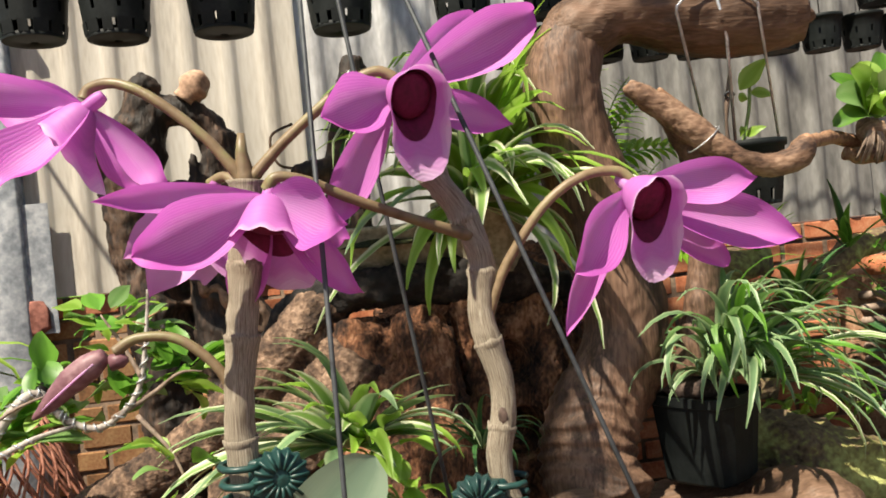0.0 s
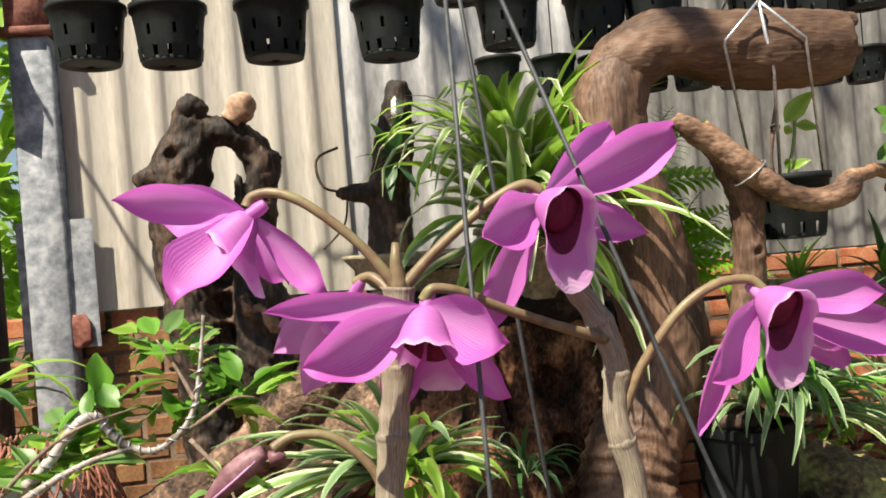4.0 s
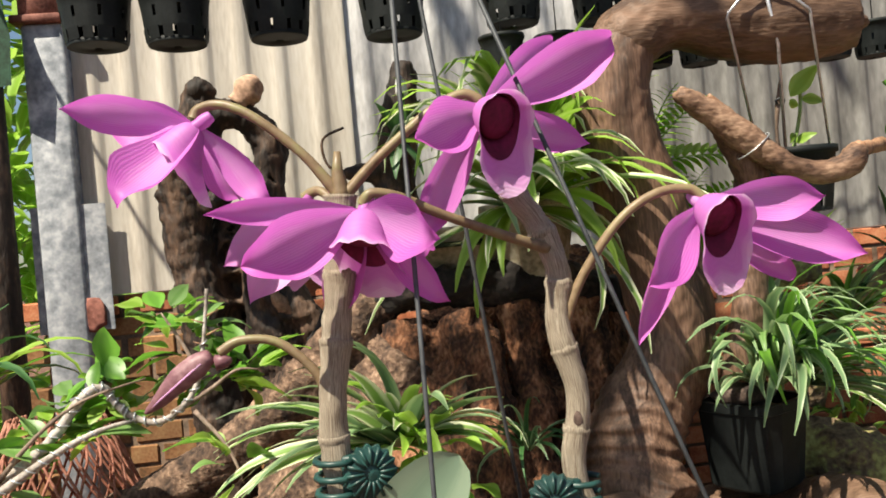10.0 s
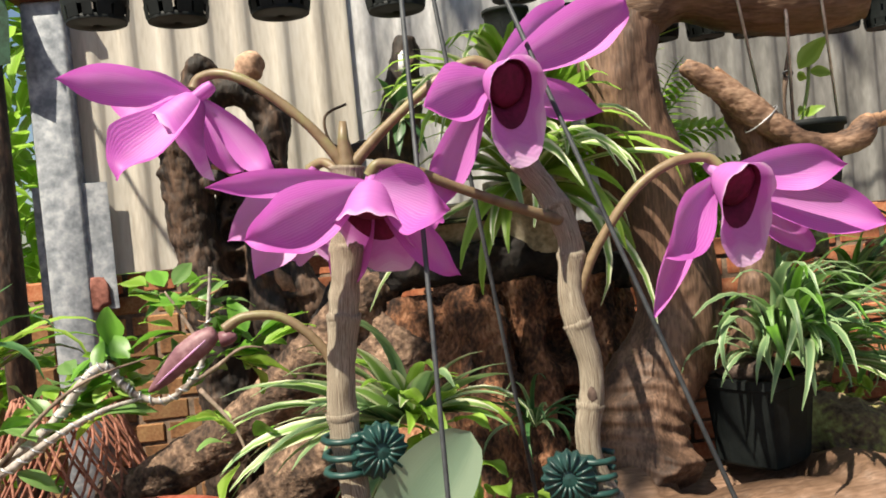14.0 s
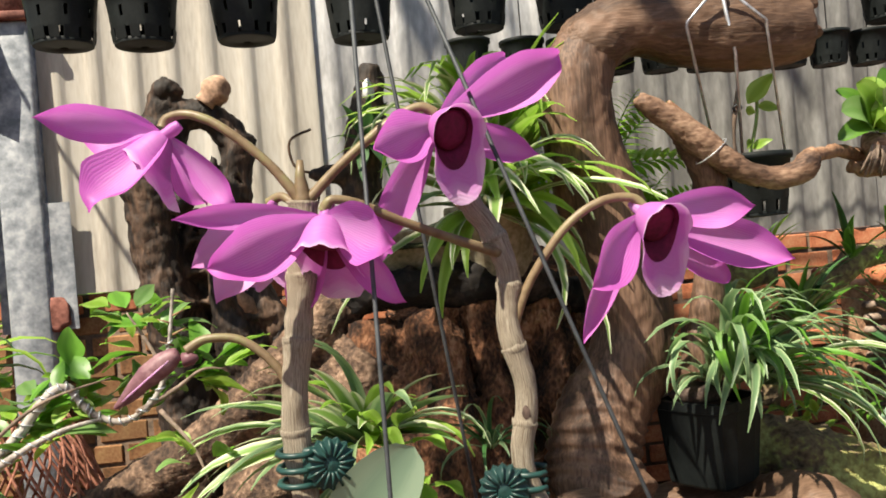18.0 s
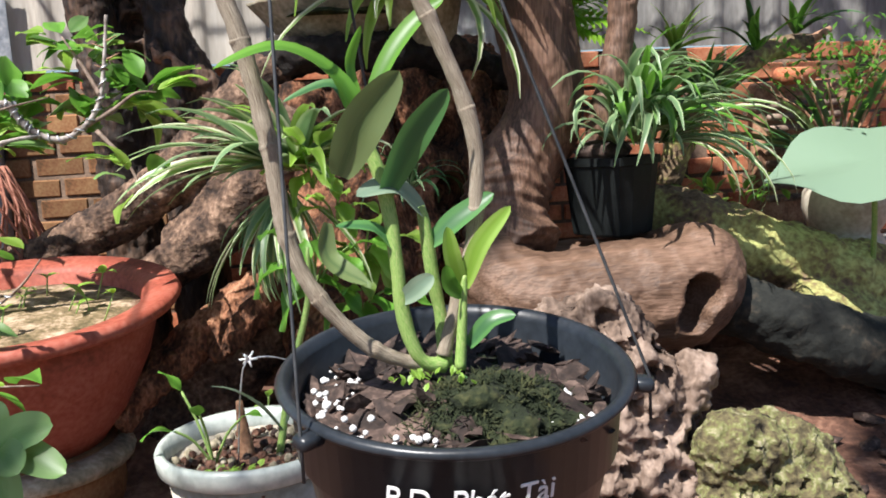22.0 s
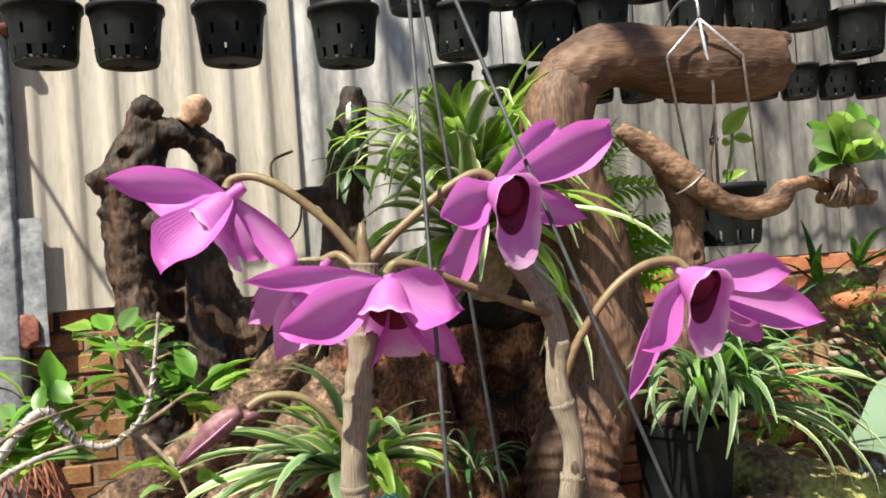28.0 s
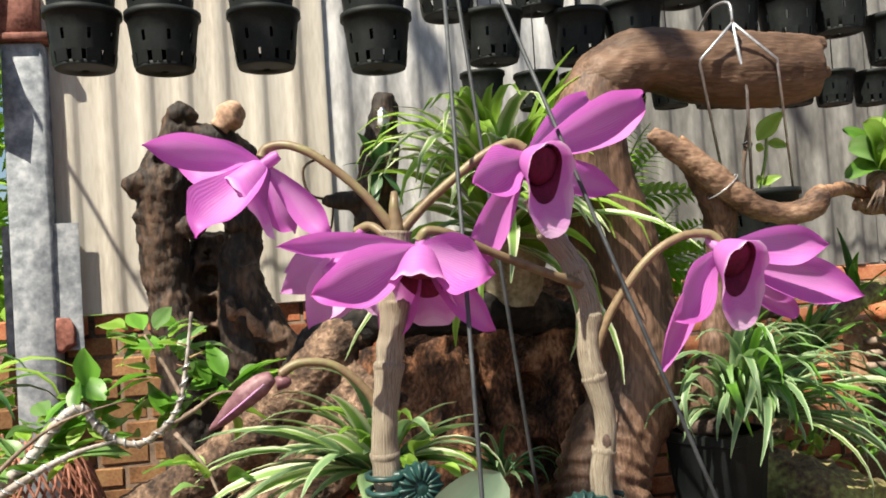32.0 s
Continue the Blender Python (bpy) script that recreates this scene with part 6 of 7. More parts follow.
def lettering(text, size, m, parent):
    cu = bpy.data.curves.new("lettering", "FONT")
    cu.body, cu.size, cu.extrude, cu.shear, cu.offset = text, size, 0.0004, 0.12, 0.0
    ob = new("lettering", cu)
    bpy.context.view_layer.update()
    me = bpy.data.meshes.new_from_object(ob.evaluated_get(bpy.context.evaluated_depsgraph_get()))
    bpy.data.objects.remove(ob)
    V, F = [v.co.copy() for v in me.vertices], [tuple(p.vertices) for p in me.polygons]
    r = 0.0997
    bent = []
    for v in V:
        a = v.x / r
        bent.append(Vector(((r + v.z) * math.sin(a), -(r + v.z) * math.cos(a), v.y)))
    bpy.data.meshes.remove(me)
    return part("lettering", at((bent, F, None), m), "ink", parent, "white handwritten words", smooth=False)


lettering("P.D  Phát Tài", 0.017, TIP @ Matrix.Translation((0, 0, -0.034)) @ Matrix.Rotation(radians(-34), 4, "Z"), orchid_pot)

medium = thing("potting_bark", (RIM.x, RIM.y, RIM.z - 0.04), "coarse bark chips, moss and perlite filling the hanging pot", "potting mix")
part("bed", at(lathe([(0, -0.01), (0.05, -0.012), (0.09, -0.024), (0.084, -0.06), (0, -0.06)], 30, wob=0.12), TIP), "bark", medium)
melt("moss_cushion", [at(pebble(0.042, 3, 0.6, 3, 2.5, (1.2, 0.95, 0.5)), TIP @ Matrix.Translation((0.014, -0.032, -0.02))), at(pebble(0.025, 5, 0.4, 2, 2, (1, 1, 0.6)), RIM + Vector((0.02, 0.03, -0.02)))], "moss", 0.003, [(0.015, 0.014), (0.005, 0.007)], parent=medium, label="dark green moss cushion")
chips = [mesh("bark_chip", pebble(0.009, k + 20, 0.7, 1, 2.8, (1.9, 0.9, 0.35)), "bark", False) for k in range(7)]
for k in range(170):
    a, r = rnd.uniform(0, 6.28), 0.09 * math.sqrt(rnd.random())
    share("bark_chip", rnd.choice(chips), medium, TIP0 @ pose(RIM.x + r * math.cos(a), RIM.y + r * math.sin(a), RIM.z - 0.015 + 0.008 * rnd.random() - 0.9 * r * r, rnd.uniform(-40, 40), rnd.uniform(-40, 40), rnd.uniform(0, 360)) @ Matrix.Scale(rnd.uniform(0.5, 1.15), 4))
pearl = mesh("perlite_grain", pebble(0.0023, 2, 0.15, 1), "perlite")
for k in range(80):
    a, r = rnd.choice((2.6, 3.3, 4.3, 5.6)) + rnd.gauss(0, 0.3), 0.06 + 0.027 * rnd.random()
    share("perlite_grain", pearl, medium, TIP0 @ pose(RIM.x + r * math.cos(a), RIM.y + r * math.sin(a), RIM.z - 0.009 - 0.9 * r * r, 0, 0, rnd.uniform(0, 360)) @ Matrix.Scale(rnd.uniform(0.5, 1.25), 4))

tufts = []
for k in range(1800):
    a, r = rnd.uniform(0, 6.28), 0.058 * math.sqrt(rnd.random())
    x, y = 0.012 + 1.1 * r * math.cos(a), -0.032 + 0.88 * r * math.sin(a)
    tufts.append(at(blade(rnd.uniform(0.005, 0.011), 0.0014, 0.6, 2, 0.6, 0.1), TIP @ aim((x, y, -0.02 + 0.022 * max(0.0, 1 - (r / 0.05) ** 2)), (rnd.uniform(-1, 1), rnd.uniform(-1, 1), 0.7))))
tagged(part("moss_fuzz", join(*tufts), "moss", medium), kind="stuff")
orchid = thing("orchid", FOOT, "orchid with grey jointed canes and nodding magenta-pink flowers with dark throats", "orchid")


def cane(rel, r0, r1, knots=9):
    """A jointed cane: slightly swollen joints with papery rings, leaning with the swing of the pot."""
    P = [J + Vector((x * NARROW + (SWAY + 0.005) * (max(0, -z - 0.1) / 0.268) ** 1.15, y - 0.005 * max(0, -z) / 0.368, z)) for x, y, z in rel]
    base_line = tube(P, 0.001, 3, 0, 1, 14)[0]
    mid = [sum((base_line[i * 3 + k] for k in range(3)), Vector()) / 3 for i in range(len(base_line) // 3)]
    n = len(mid)
    radii = []
    for i in range(n):
        t = i / (n - 1)
        u = (t * knots) % 1.0
        radii.append((r0 + (r1 - r0) * t) * (1 + 0.07 * math.exp(-((min(u, 1 - u)) / 0.035) ** 2) - 0.1 * math.sin(math.pi * u) + 0.05 * nz((u, i * 0.1, 3), 3)))
    return tube(mid, radii, 14, 0.14, 150), mid


def joints(mid, r0, r1, knots):
    """Torn papery collars at the joints of a cane."""
    n = len(mid)
    for k in range(1, knots):
        i = min(n - 2, round(k / knots * (n - 1)))
        d = (mid[i + 1] - mid[i]).normalized()
        r = (r0 + (r1 - r0) * i / n) * 1.1
        side, out = d.orthogonal().normalized(), []
        for j, (h, q) in enumerate(((-0.001, 0.9), (0.0, 0.96), (0.0016, 1.0), (0.0019, 0.93))):
            for m in range(14):
                a = 2 * math.pi * m / 14
                up = h + (0.002 * nz((m * 1.7, k, i), 1.0) if j > 1 else 0)
                out.append(mid[i] - d * up + (side * math.cos(a) + d.cross(side) * math.sin(a)) * r * q)
        F = [(j * 14 + m, j * 14 + (m + 1) % 14, (j + 1) * 14 + (m + 1) % 14, (j + 1) * 14 + m) for j in range(3) for m in range(14)]
        part("papery_collar", (out, F, [(v.x * 40, v.z * 40) for v in out]), "cane", orchid)


g, left_mid = cane([(0.0, 0, 0.0), (-0.003, 0, -0.03), (-0.007, 0, -0.055), (-0.011, 0, -0.091), (-0.013, 0, -0.14), (-0.011, 0, -0.185), (-0.014, -0.002, -0.24), (-0.021, -0.004, -0.287), (-0.015, -0.006, -0.321), (0.006, -0.005, -0.352), (0.035, 0, -0.366)], 0.0064, 0.0043, 10)
part("cane", g, "cane", orchid, "withered grey cane")
joints(left_mid, 0.0064, 0.0043, 10)
g, right_mid = cane([(0.066, 0.012, 0.012), (0.071, 0.01, -0.003), (0.08, 0.008, -0.018), (0.0855, 0.006, -0.036), (0.0835, 0.004, -0.058), (0.0885, 0.003, -0.086), (0.082, 0.002, -0.116), (0.089, 0, -0.15), (0.098, 0, -0.19), (0.102, 0, -0.24), (0.086, 0, -0.29), (0.066, 0, -0.325), (0.044, 0, -0.36)], 0.0056, 0.0044, 11)
part("cane", g, "cane", orchid, "crooked withered grey cane")
joints(right_mid, 0.0056, 0.0044, 11)
part("cane_tip", tube([J + Vector((0, 0, -0.006)), J + Vector((0, 0, 0.002)), J + Vector((-0.0005, 0, 0.01)), J + Vector((0.0, 0, 0.0165))], [0.005, 0.0034, 0.0021, 0.0013], 8), "stalk", orchid)
for p, r in (((-0.0095, -0.0046, -0.088), 0.0024), ((0.0825, -0.0025, -0.093), 0.0024)):
    part("dark_scar", at(pebble(r, 2, 0.3, 2, 1.5, (0.8, 0.5, 1.3)), J + Vector(p)), "bark", orchid, "dark scar on the cane")


def flower(rel, axis, tips, lip_axis, size=1.0, pale=False, lip=0.8):
    """A nodding flower: three narrow sepals, two broad petals and a trumpet lip with a dark throat. tips: kind, tip from the flower's base, width."""
    P, axis = J + Vector((rel[0] * NARROW, rel[1], rel[2])), Vector(axis).normalized()
    size *= 0.95
    fl = part("flower", at(tube([(-0.005, 0, 0), (-0.002, 0, 0), (0.004, 0, 0)], [0.002, 0.0027, 0.0026], 10, 0, 1, 4), aim(P, axis)), "petal", orchid, "pale pink half-open flower" if pale else "magenta-pink flower with a dark maroon throat")
    mat = "petal_pale" if pale else "petal"
    for kind, tip, width in tips:
        v = Vector(tip) * size * 1.04
        x = v.normalized()
        z = axis * 0.45 + Vector((rnd.uniform(-0.25, 0.25), -0.75, rnd.uniform(0.0, 0.3)))
        z = (z - x * z.dot(x)).normalized()
        b = P + axis * 0.002 + x * 0.001
        curl = rnd.choice((-0.16, -0.1, 0.1, 0.16))
        pts = [b, b + v * 0.33 - z * v.length * 0.08, b + v * 0.7 - z * v.length * (0.06 - curl * 0.2), b + v * 0.9 + z * v.length * curl * 0.4, b + v + z * v.length * curl]
        part(kind, ribbon(pts, width * size * 0.92, z, rnd.uniform(0.4, 0.85), 22, 1.55, rnd.uniform(0.95, 1.15), 0.035), mat, fl)
    V, Fc, U = [], [], []
    n, rows = 40, 13
    for j in range(rows):
        t = j / (rows - 1)
        for k in range(n):
            a = 2 * math.pi * k / n
            low = 0.5 - 0.5 * math.sin(a)
            flare = max(0, t - 0.72) / 0.28
            lobe = max(0, t - 0.5) / 0.5
            r = (0.0042 + 0.0096 * t ** 0.55) * (1 - 0.2 * flare * low ** 2 * (1 - low)) + 0.003 * flare * (0.35 + low) + 0.013 * lobe ** 1.3 * low ** 7
            x = t * 0.021 + 0.011 * lobe * low ** 4
            fringe = 0.0007 * flare * nz((k * 1.9, j, 5), 1.0) + 0.0008 * flare * math.sin(9 * a)
            V.append(Vector((x + fringe, r * math.cos(a) * (1 + 0.06 * flare * math.sin(5 * a)), r * math.sin(a) - 0.005 * t * t * low ** 2)))
            U.append((0.5 + 0.5 * t ** 3 * (0.85 + 0.15 * math.sin(7 * a)), t))
    for j in range(rows - 1):
        for k in range(n):
            a, b = j * n + k, j * n + (k + 1) % n
            Fc.append((a, b, b + n, a + n))
    m = aim(P + axis * 0.002, lip_axis) @ Matrix.Scale(size * lip, 4)
    part("lip", at((V, Fc, U), m), "lip", fl, "pink trumpet lip with a pale fringe")
    if not pale:
        T2 = [Vector((v.x * 0.97 + 0.0003, v.y * 0.95, v.z * 0.95)) for v in V[n:n * 10]]
        part("throat", at((T2, [q for q in Fc if max(q) < 9 * n], None), m), "throat", fl, "dark maroon throat")
        part("throat_back", at(pebble(0.0112, 1, 0.05, 2, 1, (0.3, 1, 1)), m @ Matrix.Translation((0.0125, 0, -0.0006))), "throat", fl)
    return fl


def stalk(*rel, r=0.0019):
    return part("flower_stalk", tube([J + Vector((p[0] * NARROW, p[1], p[2])) for p in rel], [r * 1.3] + [r] * (len(rel) - 2) + [r * 1.25], 10, 0.06, 200, 8), "stalk", orchid)


flower((-0.053, 0.008, 0.032), (-0.8, 0.1, -0.5), [
    ("sepal", (-0.045, -0.004, 0.01), 0.017), ("petal", (-0.036, 0.03, 0.006), 0.024), ("petal", (-0.026, -0.022, -0.026), 0.03),
    ("sepal", (0.024, -0.006, -0.031), 0.015), ("sepal", (0.008, 0.03, -0.028), 0.016)], (-0.62, 0.1, -0.66), 1.02, False, 0.68)
stalk((0.0, 0, -0.001), (-0.013, 0.001, 0.016), (-0.03, 0.003, 0.031), (-0.043, 0.006, 0.038), (-0.053, 0.009, 0.038), (-0.056, 0.009, 0.034))
flower((0.057, -0.004, 0.028), (0.55, -0.55, -0.5), [
    ("petal", (0.053, -0.006, 0.023), 0.024), ("sepal", (0.036, 0.016, 0.03), 0.018), ("petal", (-0.03, -0.018, -0.012), 0.024),
    ("sepal", (-0.027, -0.006, -0.046), 0.018), ("sepal", (0.04, 0.014, -0.014), 0.017)], (0.42, -0.85, -0.38))
stalk((0.001, 0, -0.001), (0.015, -0.001, 0.012), (0.037, -0.003, 0.028), (0.051, -0.004, 0.034), (0.058, -0.004, 0.031))
flower((0.009, -0.012, -0.006), (-0.35, -0.5, -0.8), [
    ("sepal", (-0.055, 0.006, 0.005), 0.012), ("petal", (-0.042, -0.014, -0.016), 0.026), ("petal", (0.02, -0.026, -0.012), 0.027),
    ("sepal", (0.026, -0.004, -0.036), 0.015), ("sepal", (0.026, 0.024, -0.018), 0.016), ("sepal", (-0.014, 0.016, -0.038), 0.017)], (-0.15, -0.36, -0.95), 1.0)
stalk((0.082, 0.004, -0.027), (0.057, -0.004, -0.018), (0.037, -0.009, -0.01), (0.023, -0.012, -0.0035), (0.012, -0.013, -0.001), (0.008, -0.012, -0.005))
flower((0.145, -0.002, -0.014), (0.4, -0.6, -0.65), [
    ("petal", (0.062, 0.0, -0.024), 0.023), ("sepal", (0.042, -0.012, 0.0), 0.02), ("petal", (-0.026, -0.016, -0.028), 0.025),
    ("sepal", (-0.031, 0.006, -0.05), 0.015), ("sepal", (0.044, 0.012, -0.034), 0.017)], (0.3, -0.85, -0.48), 1.0)
stalk((0.084, 0.003, -0.062), (0.0935, 0.002, -0.041), (0.111, -0.001, -0.019), (0.127, -0.002, -0.0095), (0.141, -0.002, -0.0085), (0.147, -0.002, -0.013))
flower((-0.016, 0.026, -0.001), (-0.5, 0.3, -0.8), [
    ("sepal", (-0.034, 0.004, -0.021), 0.02), ("petal", (-0.024, -0.012, -0.038), 0.024), ("petal", (-0.012, 0.024, -0.036), 0.022),
    ("sepal", (0.012, 0.008, -0.034), 0.016), ("sepal", (-0.03, 0.022, -0.01), 0.016)], (-0.4, 0.2, -0.8), 0.95, True, 0.8)
stalk((0.003, 0.006, -0.02), (-0.002, 0.014, -0.004), (-0.009, 0.022, 0.004), (-0.016, 0.026, 0.002))
bud_axis = Vector((-0.8, 0.0, -0.6))
bud = part("bud", at(tube([(0, 0, 0), (0.006, 0, 0.0006), (0.014, 0, 0.001), (0.025, 0, 0), (0.032, 0, 0)], [0.0026, 0.0047, 0.005, 0.0028, 0.0006], 12, 0.08, 90, 6), aim(J + Vector((-0.0535, 0.0037, -0.0555)), bud_axis)), "bud", orchid, "closed dusky pink bud")
part("bud_seam", tube([J + Vector((-0.0535, 0.0037, -0.0555)) + bud_axis * q + Vector((0, -h, 0.0)) for q, h in ((0.004, 0.004), (0.012, 0.0052), (0.022, 0.0036), (0.03, 0.0008))], 0.0004, 5, 0, 1, 4), "petal_pale", bud)
part("bud_spur", at(tube([(0, 0, 0), (0.004, 0, 0), (0.006, 0, 0)], [0.003, 0.0026, 0.001], 8), aim(J + Vector((-0.052, 0.0037, -0.0585)), (0.95, 0, 0.1))), "bud", bud)
stalk((-0.0105, 0.0, -0.084), (-0.015, 0.001, -0.067), (-0.029, 0.003, -0.0535), (-0.044, 0.004, -0.051), (-0.053, 0.004, -0.055), r=0.0018)

# shoots and leaves at the foot
SHOOTS = [
    ([(0, 0, 0.002), (-0.014, -0.004, 0.008), (-0.022, -0.004, 0.032), (-0.024, -0.004, 0.063), (-0.027, -0.002, 0.097), (-0.033, 0, 0.121), (-0.044, 0.002, 0.151)], 0.0039, "green_cane", "young green cane"),
    ([(0.002, 0.004, 0.0), (0.0, 0.004, 0.03), (-0.003, 0.004, 0.05), (-0.006, 0.004, 0.08), (-0.008, 0.004, 0.092)], 0.0038, "green_cane", "pale green cane"),
    ([(0.008, -0.004, 0), (0.011, -0.004, 0.03), (0.013, -0.004, 0.053)], 0.0028, "green_cane", "young green shoot"),
]
for pts, r, mat, lab in SHOOTS:
    part("green_shoot", tube([FOOT + Vector(p) for p in pts], [r * 1.25] + [r * (1.08 if i % 2 else 0.94) for i in range(len(pts) - 2)] + [r * 0.55], 12, 0.12, 90, 6), mat, orchid, lab)
# curve of each leaf from the foot, width, facing, material
for pts, w, face, mat in (
    ([(-0.052, -0.01, 0.112), (-0.04, -0.014, 0.137), (-0.018, -0.016, 0.164)], 0.03, (0.3, -1, 0.1), "olive"),
    ([(-0.028, -0.004, 0.1), (-0.014, -0.012, 0.128), (0.007, -0.016, 0.154)], 0.023, (0.5, -1, 0.2), "orchid_leaf"),
    ([(-0.036, 0.002, 0.135), (-0.05, -0.004, 0.163), (-0.078, -0.014, 0.178), (-0.11, -0.026, 0.168)], 0.019, (-0.3, -0.6, 1), "leaf"),
    ([(-0.036, 0.002, 0.14), (-0.022, 0.004, 0.17), (-0.004, 0.006, 0.192), (0.012, 0.006, 0.203)], 0.014, (-0.6, -1, 0.5), "leaf"),
    ([(-0.037, 0.004, 0.15), (-0.042, 0.006, 0.17), (-0.034, 0.006, 0.19)], 0.011, (0.8, -0.7, 0), "leaf"),
    ([(-0.041, 0.004, 0.145), (-0.052, 0.008, 0.16), (-0.078, 0.012, 0.152)], 0.013, (0, -0.5, 1), "orchid_leaf"),
    ([(-0.006, 0.004, 0.088), (-0.023, -0.004, 0.104), (-0.044, -0.012, 0.101)], 0.02, (-0.1, -0.8, 1), "glauc"),
    ([(-0.004, 0.004, 0.07), (0.012, 0.0, 0.084), (0.032, -0.004, 0.097)], 0.017, (-0.4, -0.9, 0.6), "orchid_leaf"),
    ([(0.012, -0.004, 0.046), (0.006, -0.008, 0.063), (0.004, -0.008, 0.081)], 0.013, (0.2, -1, 0.2), "leaf_lime"),
    ([(0.013, -0.004, 0.046), (0.022, -0.008, 0.07), (0.039, -0.012, 0.09)], 0.014, (-0.3, -1, 0.3), "leaf_lime"),
    ([(0.011, -0.005, 0.042), (0.003, -0.012, 0.05), (0.001, -0.014, 0.061)], 0.012, (0.2, -1, 0.2), "leaf"),
    ([(-0.023, -0.006, 0.042), (-0.014, -0.012, 0.05), (-0.006, -0.014, 0.056)], 0.014, (0.2, -1, 0.5), "glauc"),
    ([(-0.024, -0.004, 0.07), (-0.036, -0.008, 0.083), (-0.056, -0.012, 0.086)], 0.012, (-0.2, -0.6, 1), "orchid_leaf"),
    ([(-0.06, -0.01, 0.088), (-0.061, -0.016, 0.07), (-0.042, -0.022, 0.056)], 0.016, (0.8, -1, 0.2), "olive"),
    ([(0.014, -0.002, 0.012), (0.026, -0.006, 0.026), (0.04, -0.01, 0.029)], 0.013, (0, -0.8, 0.8), "orchid_leaf"),
    ([(0.008, -0.006, -0.004), (0.009, -0.014, -0.01), (0.009, -0.016, -0.022)], 0.011, (0, -1, 0.2), "orchid_leaf"),
):
    part("leaf", ribbon([FOOT + Vector(p) for p in pts], w * 0.8, face, 0.25, 14, 0.6, 0.9, 0.012), mat, orchid)
part("leaf", ribbon([J + Vector(p) for p in ((0.0, -0.002, -0.145), (0.016, -0.005, -0.122), (0.035, -0.008, -0.1))], 0.033, (0.3, -1, 0.3), 0.15, 14, 0.55, 0.95, 0.01), "glauc", orchid, "broad pale leaf")
ferny = thing("tiny_fern", FOOT + Vector((-0.02, -0.02, 0.0)), "tiny bright fern sprigs at the orchid's foot", "fern")
for k in range(26):
    share("leaf", tl, ferny, aim(FOOT + Vector((-0.012 + rnd.gauss(0, 0.012), -0.02 + rnd.gauss(0, 0.008), 0.0)), (rnd.uniform(-1, 1), rnd.uniform(-1, 1), 1.2)) @ Matrix.Scale(0.45, 4))


def clip(mid, z, side, name_label):
    """A plastic orchid clip: curved prongs round the cane and a scalloped disc."""
    c = min(mid, key=lambda p: abs(p.z - z)).copy()
    t = thing("orchid_clip", c, name_label, "clip", "orchid clips")
    for k in range(3):
        pts = [c + Vector((0.0085 * math.cos(a), 0.0085 * math.sin(a), 0.006 - 0.006 * k)) for a in [radians(20 + 29 * i) for i in range(11)]]
        part("prong", tube(pts, 0.0013, 6), "clip", t)
    d = c + Vector((0.012 * side, -0.006, 0.001))
    part("bridge", at(block(0.012, 0.006, 0.016, 0.001), c + Vector((0.007 * side, -0.003, 0))), "clip", t)
    V, Fd = [Vector((0, 0, 0.002))], []
    for k in range(32):
        a = 2 * math.pi * k / 32
        V.append(Vector((0.0098 * (1 + 0.07 * math.cos(16 * a)) * math.cos(a), 0.0098 * (1 + 0.07 * math.cos(16 * a)) * math.sin(a), 0)))
    V += [v + Vector((0, 0, -0.003)) for v in V]
    for k in range(32):
        a, b = 1 + k, 1 + (k + 1) % 32
        Fd += [(0, a, b), (33, b + 33, a + 33), (a, a + 33, b + 33, b)]
    m = aim(d, (0.25 * side, -1, 0.1)) @ Matrix.Rotation(radians(90), 4, "Y")
    part("disc", at((V, Fd, None), m), "clip", t, smooth=False)
    for k in range(16):
        a = 2 * math.pi * k / 16
        part("disc_rib", at(tube([(0.003 * math.cos(a), 0.003 * math.sin(a), 0.002), (0.0095 * math.cos(a), 0.0095 * math.sin(a), 0.0012)], 0.0007, 4), m), "clip", t)
    return t


clip(left_mid, J.z - 0.103, 1, "dark green plastic flower-shaped clip holding the cane to the wire")
clip(right_mid, J.z - 0.122, -1, "dark green plastic clip on the crooked cane")

# ---- unseen tree, its leaves added high overhead to break up the sun ----
tree = thing("overhanging_tree", (-2.9, -0.2, 0.0), "unseen leafy tree added overhead to dapple the sun", "tree")
SPINE = [Vector(p) for p in ((-2.9, -0.2, 0), (-2.86, -0.2, 1.8), (-2.65, -0.3, 3.1), (-2.0, -0.65, 3.7), (-1.2, -1.05, 3.95), (-0.4, -1.2, 4.1))]
part("trunk", tube(SPINE, [0.14, 0.11, 0.085, 0.055, 0.035, 0.012], 12, 0.15, 6, 5), "twig", tree)
cr = random.Random(21)
cl = []
# first four clusters are placed to shade the stump and right foreground
SHADE = [(-1.13, 0.42), (-1.22, 0.56), (-1.34, 0.6), (-0.72, 0.0), (-2.6, -1.9)]
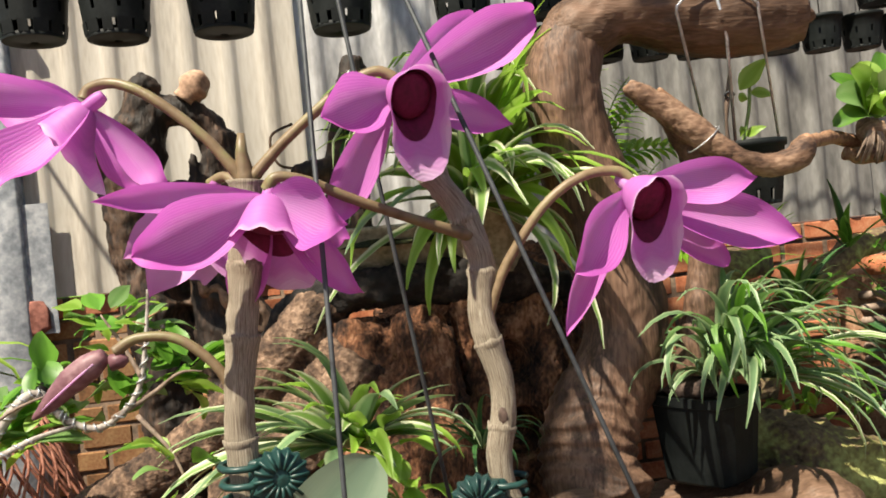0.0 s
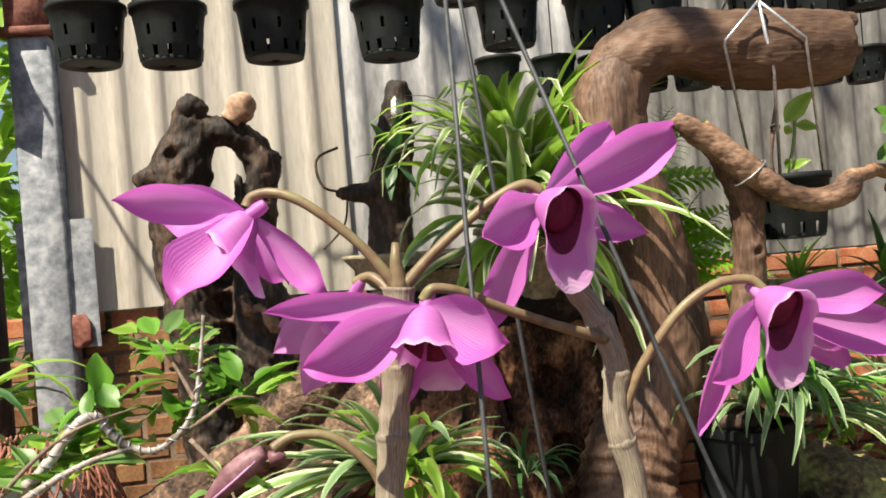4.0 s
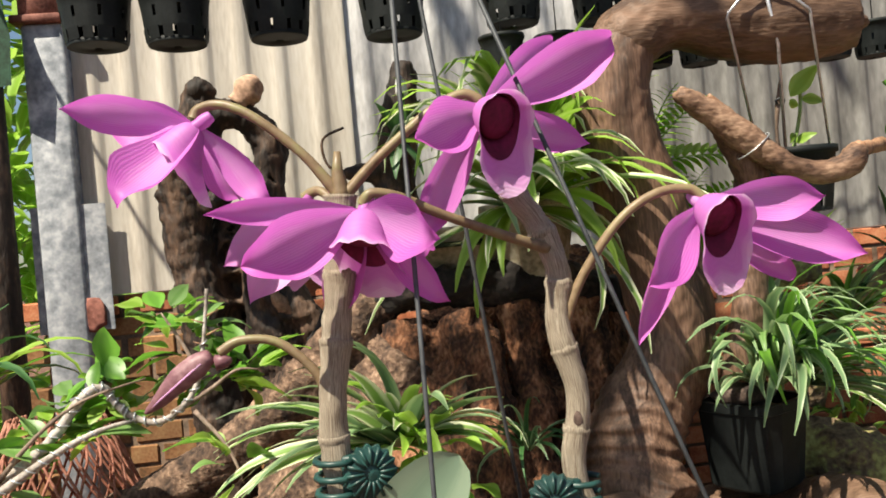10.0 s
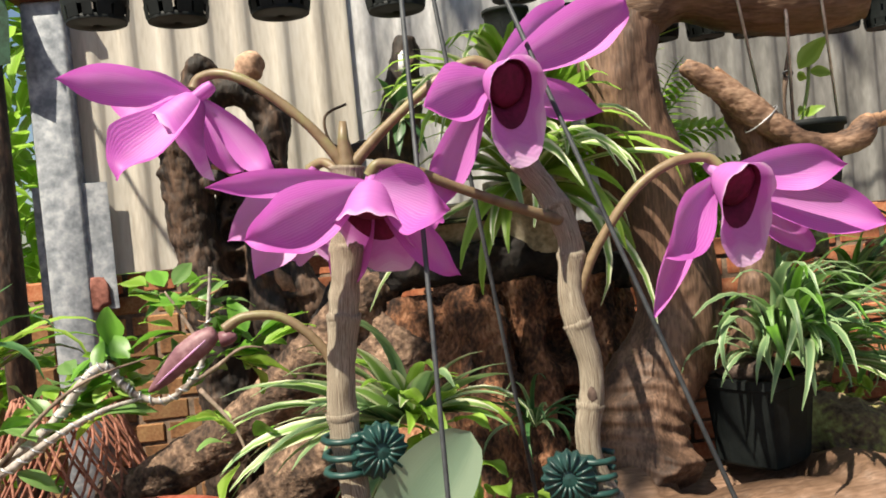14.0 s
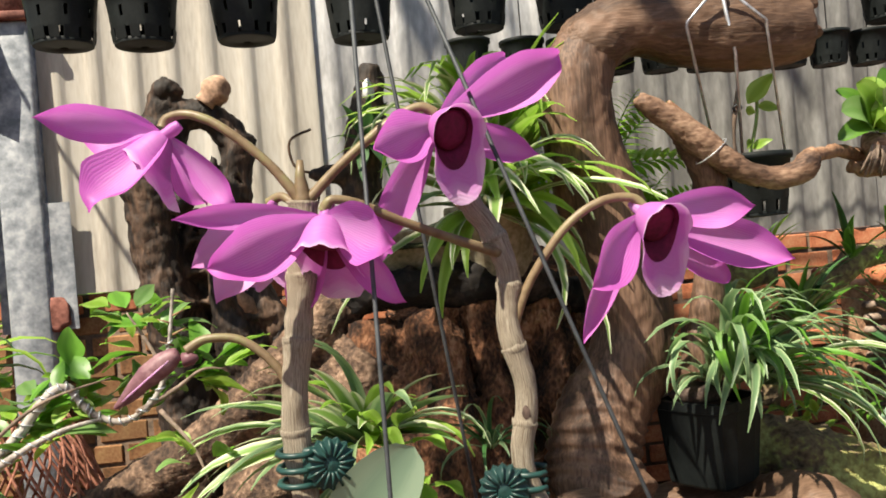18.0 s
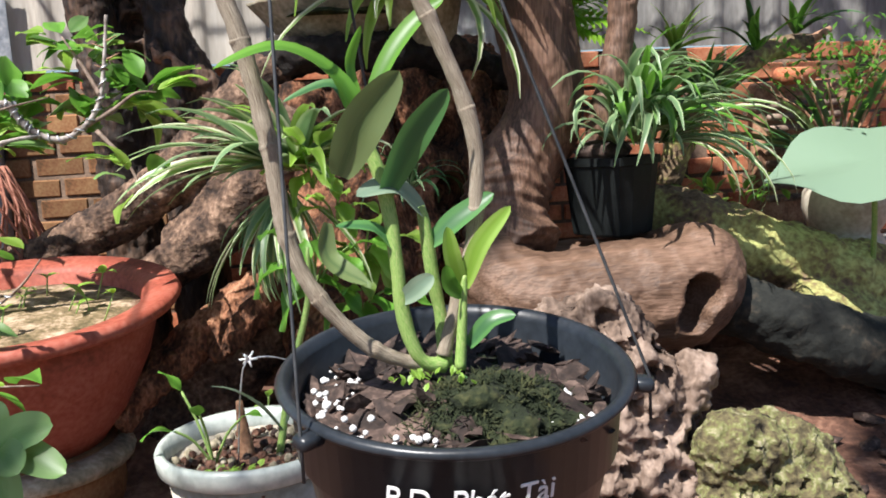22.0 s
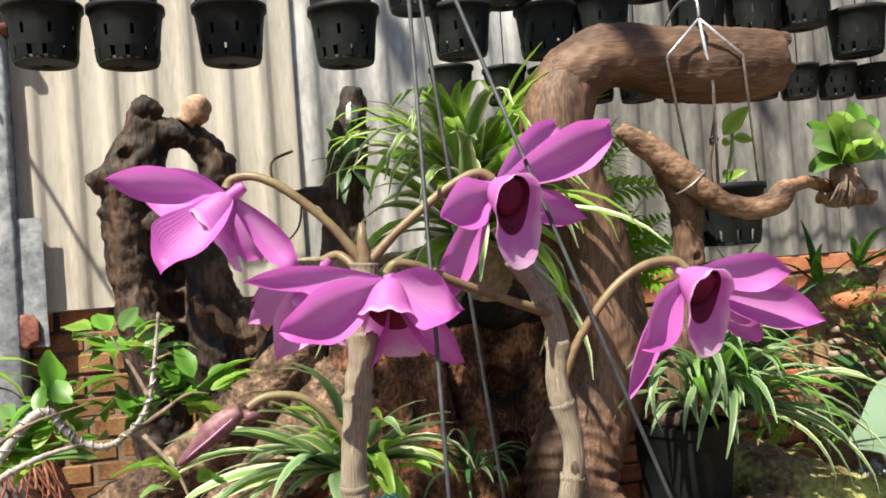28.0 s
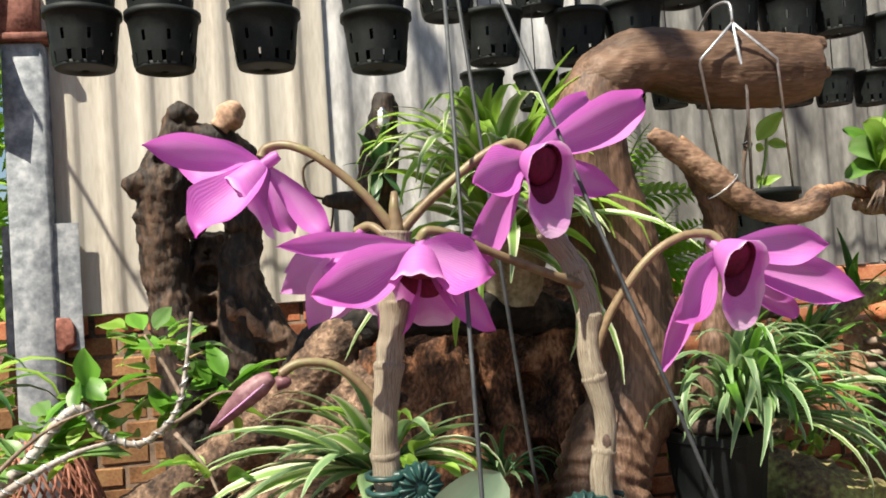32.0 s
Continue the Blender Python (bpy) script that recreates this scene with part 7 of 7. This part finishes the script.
for k in range(48):
    if k < len(SHADE):
        c = Vector((SHADE[k][0] + cr.gauss(0, 0.03), SHADE[k][1] + cr.gauss(0, 0.03), cr.uniform(3.6, 3.9)))
    else:
        c = Vector((cr.uniform(-3.2, 0.9), cr.uniform(-2.6, 1.4), cr.uniform(3.3, 4.2)))
    # gaps kept in the crown so chosen plants and wall stay sunlit
    if k >= len(SHADE) and any(math.hypot(c.x - u, c.y - v) < w for u, v, w in ((-0.7, 0.5, 0.34), (-1.5, 1.25, 0.55), (-1.8, 0.45, 0.48), (-1.5, 0.25, 0.28), (-0.95, 0.8, 0.45), (-0.5, 0.5, 0.25), (-0.2, 0.65, 0.3))):
        continue
    root_at = min(SPINE[2:], key=lambda p: (p - c).length)
    part("branch", tube([root_at, root_at.lerp(c, 0.5) + Vector((0, 0, 0.12)), c], [0.014, 0.009, 0.004], 6, 0.15, 8, 4), "twig", tree)
    for _ in range(4 if k == 4 else 9):
        cl.append(at(blade(0.2, 0.09, 0.5, 3, 0.6, 0.15), aim(c + Vector((cr.gauss(0, 0.1), cr.gauss(0, 0.1), cr.gauss(0, 0.06))), (cr.uniform(-1, 1), cr.uniform(-1, 1), cr.uniform(-0.5, 0.3)))))
tagged(part("crown", join(*cl), "leaf_dark", tree), kind="stuff")

# ---- bricks last ----
BW, BH = 0.1135, 0.0475
brick_new = [mesh("brick", block(BW - 0.009 - 0.002 * k, 0.05, BH - 0.009 + 0.001 * k, 0.0025), "brick", False) for k in range(3)]
brick_old = [mesh("brick", block(BW - 0.008 - 0.002 * k, 0.05, BH - 0.008 + 0.001 * k, 0.003), "brick_old", False) for k in range(3)]
far = []
rowi = 0
z = BRICK_TOP - BH / 2
while z > 0.02:
    x = -0.62 + (BW / 2 if rowi % 2 else 0)
    while x < 3.6:
        near = (-0.7 < x < -0.1 or 0.8 < x < 1.72) and z > 0.24
        y = WALL + 0.036 + rnd.uniform(-0.003, 0.003)
        if near:
            share("brick", rnd.choice(brick_old if x < 0.3 and z < 0.74 else brick_new), wall_low, pose(x, y, z, rnd.uniform(-1, 1), rnd.uniform(-0.8, 0.8), rnd.uniform(-1, 1)))
        else:
            far.append(at(block(BW - 0.009, 0.05, BH - 0.009), (x, y, z)))
        x += BW
    z -= BH
    rowi += 1
tagged(part("bricks", join(*far), "brick", wall_low, smooth=False), kind="stuff")
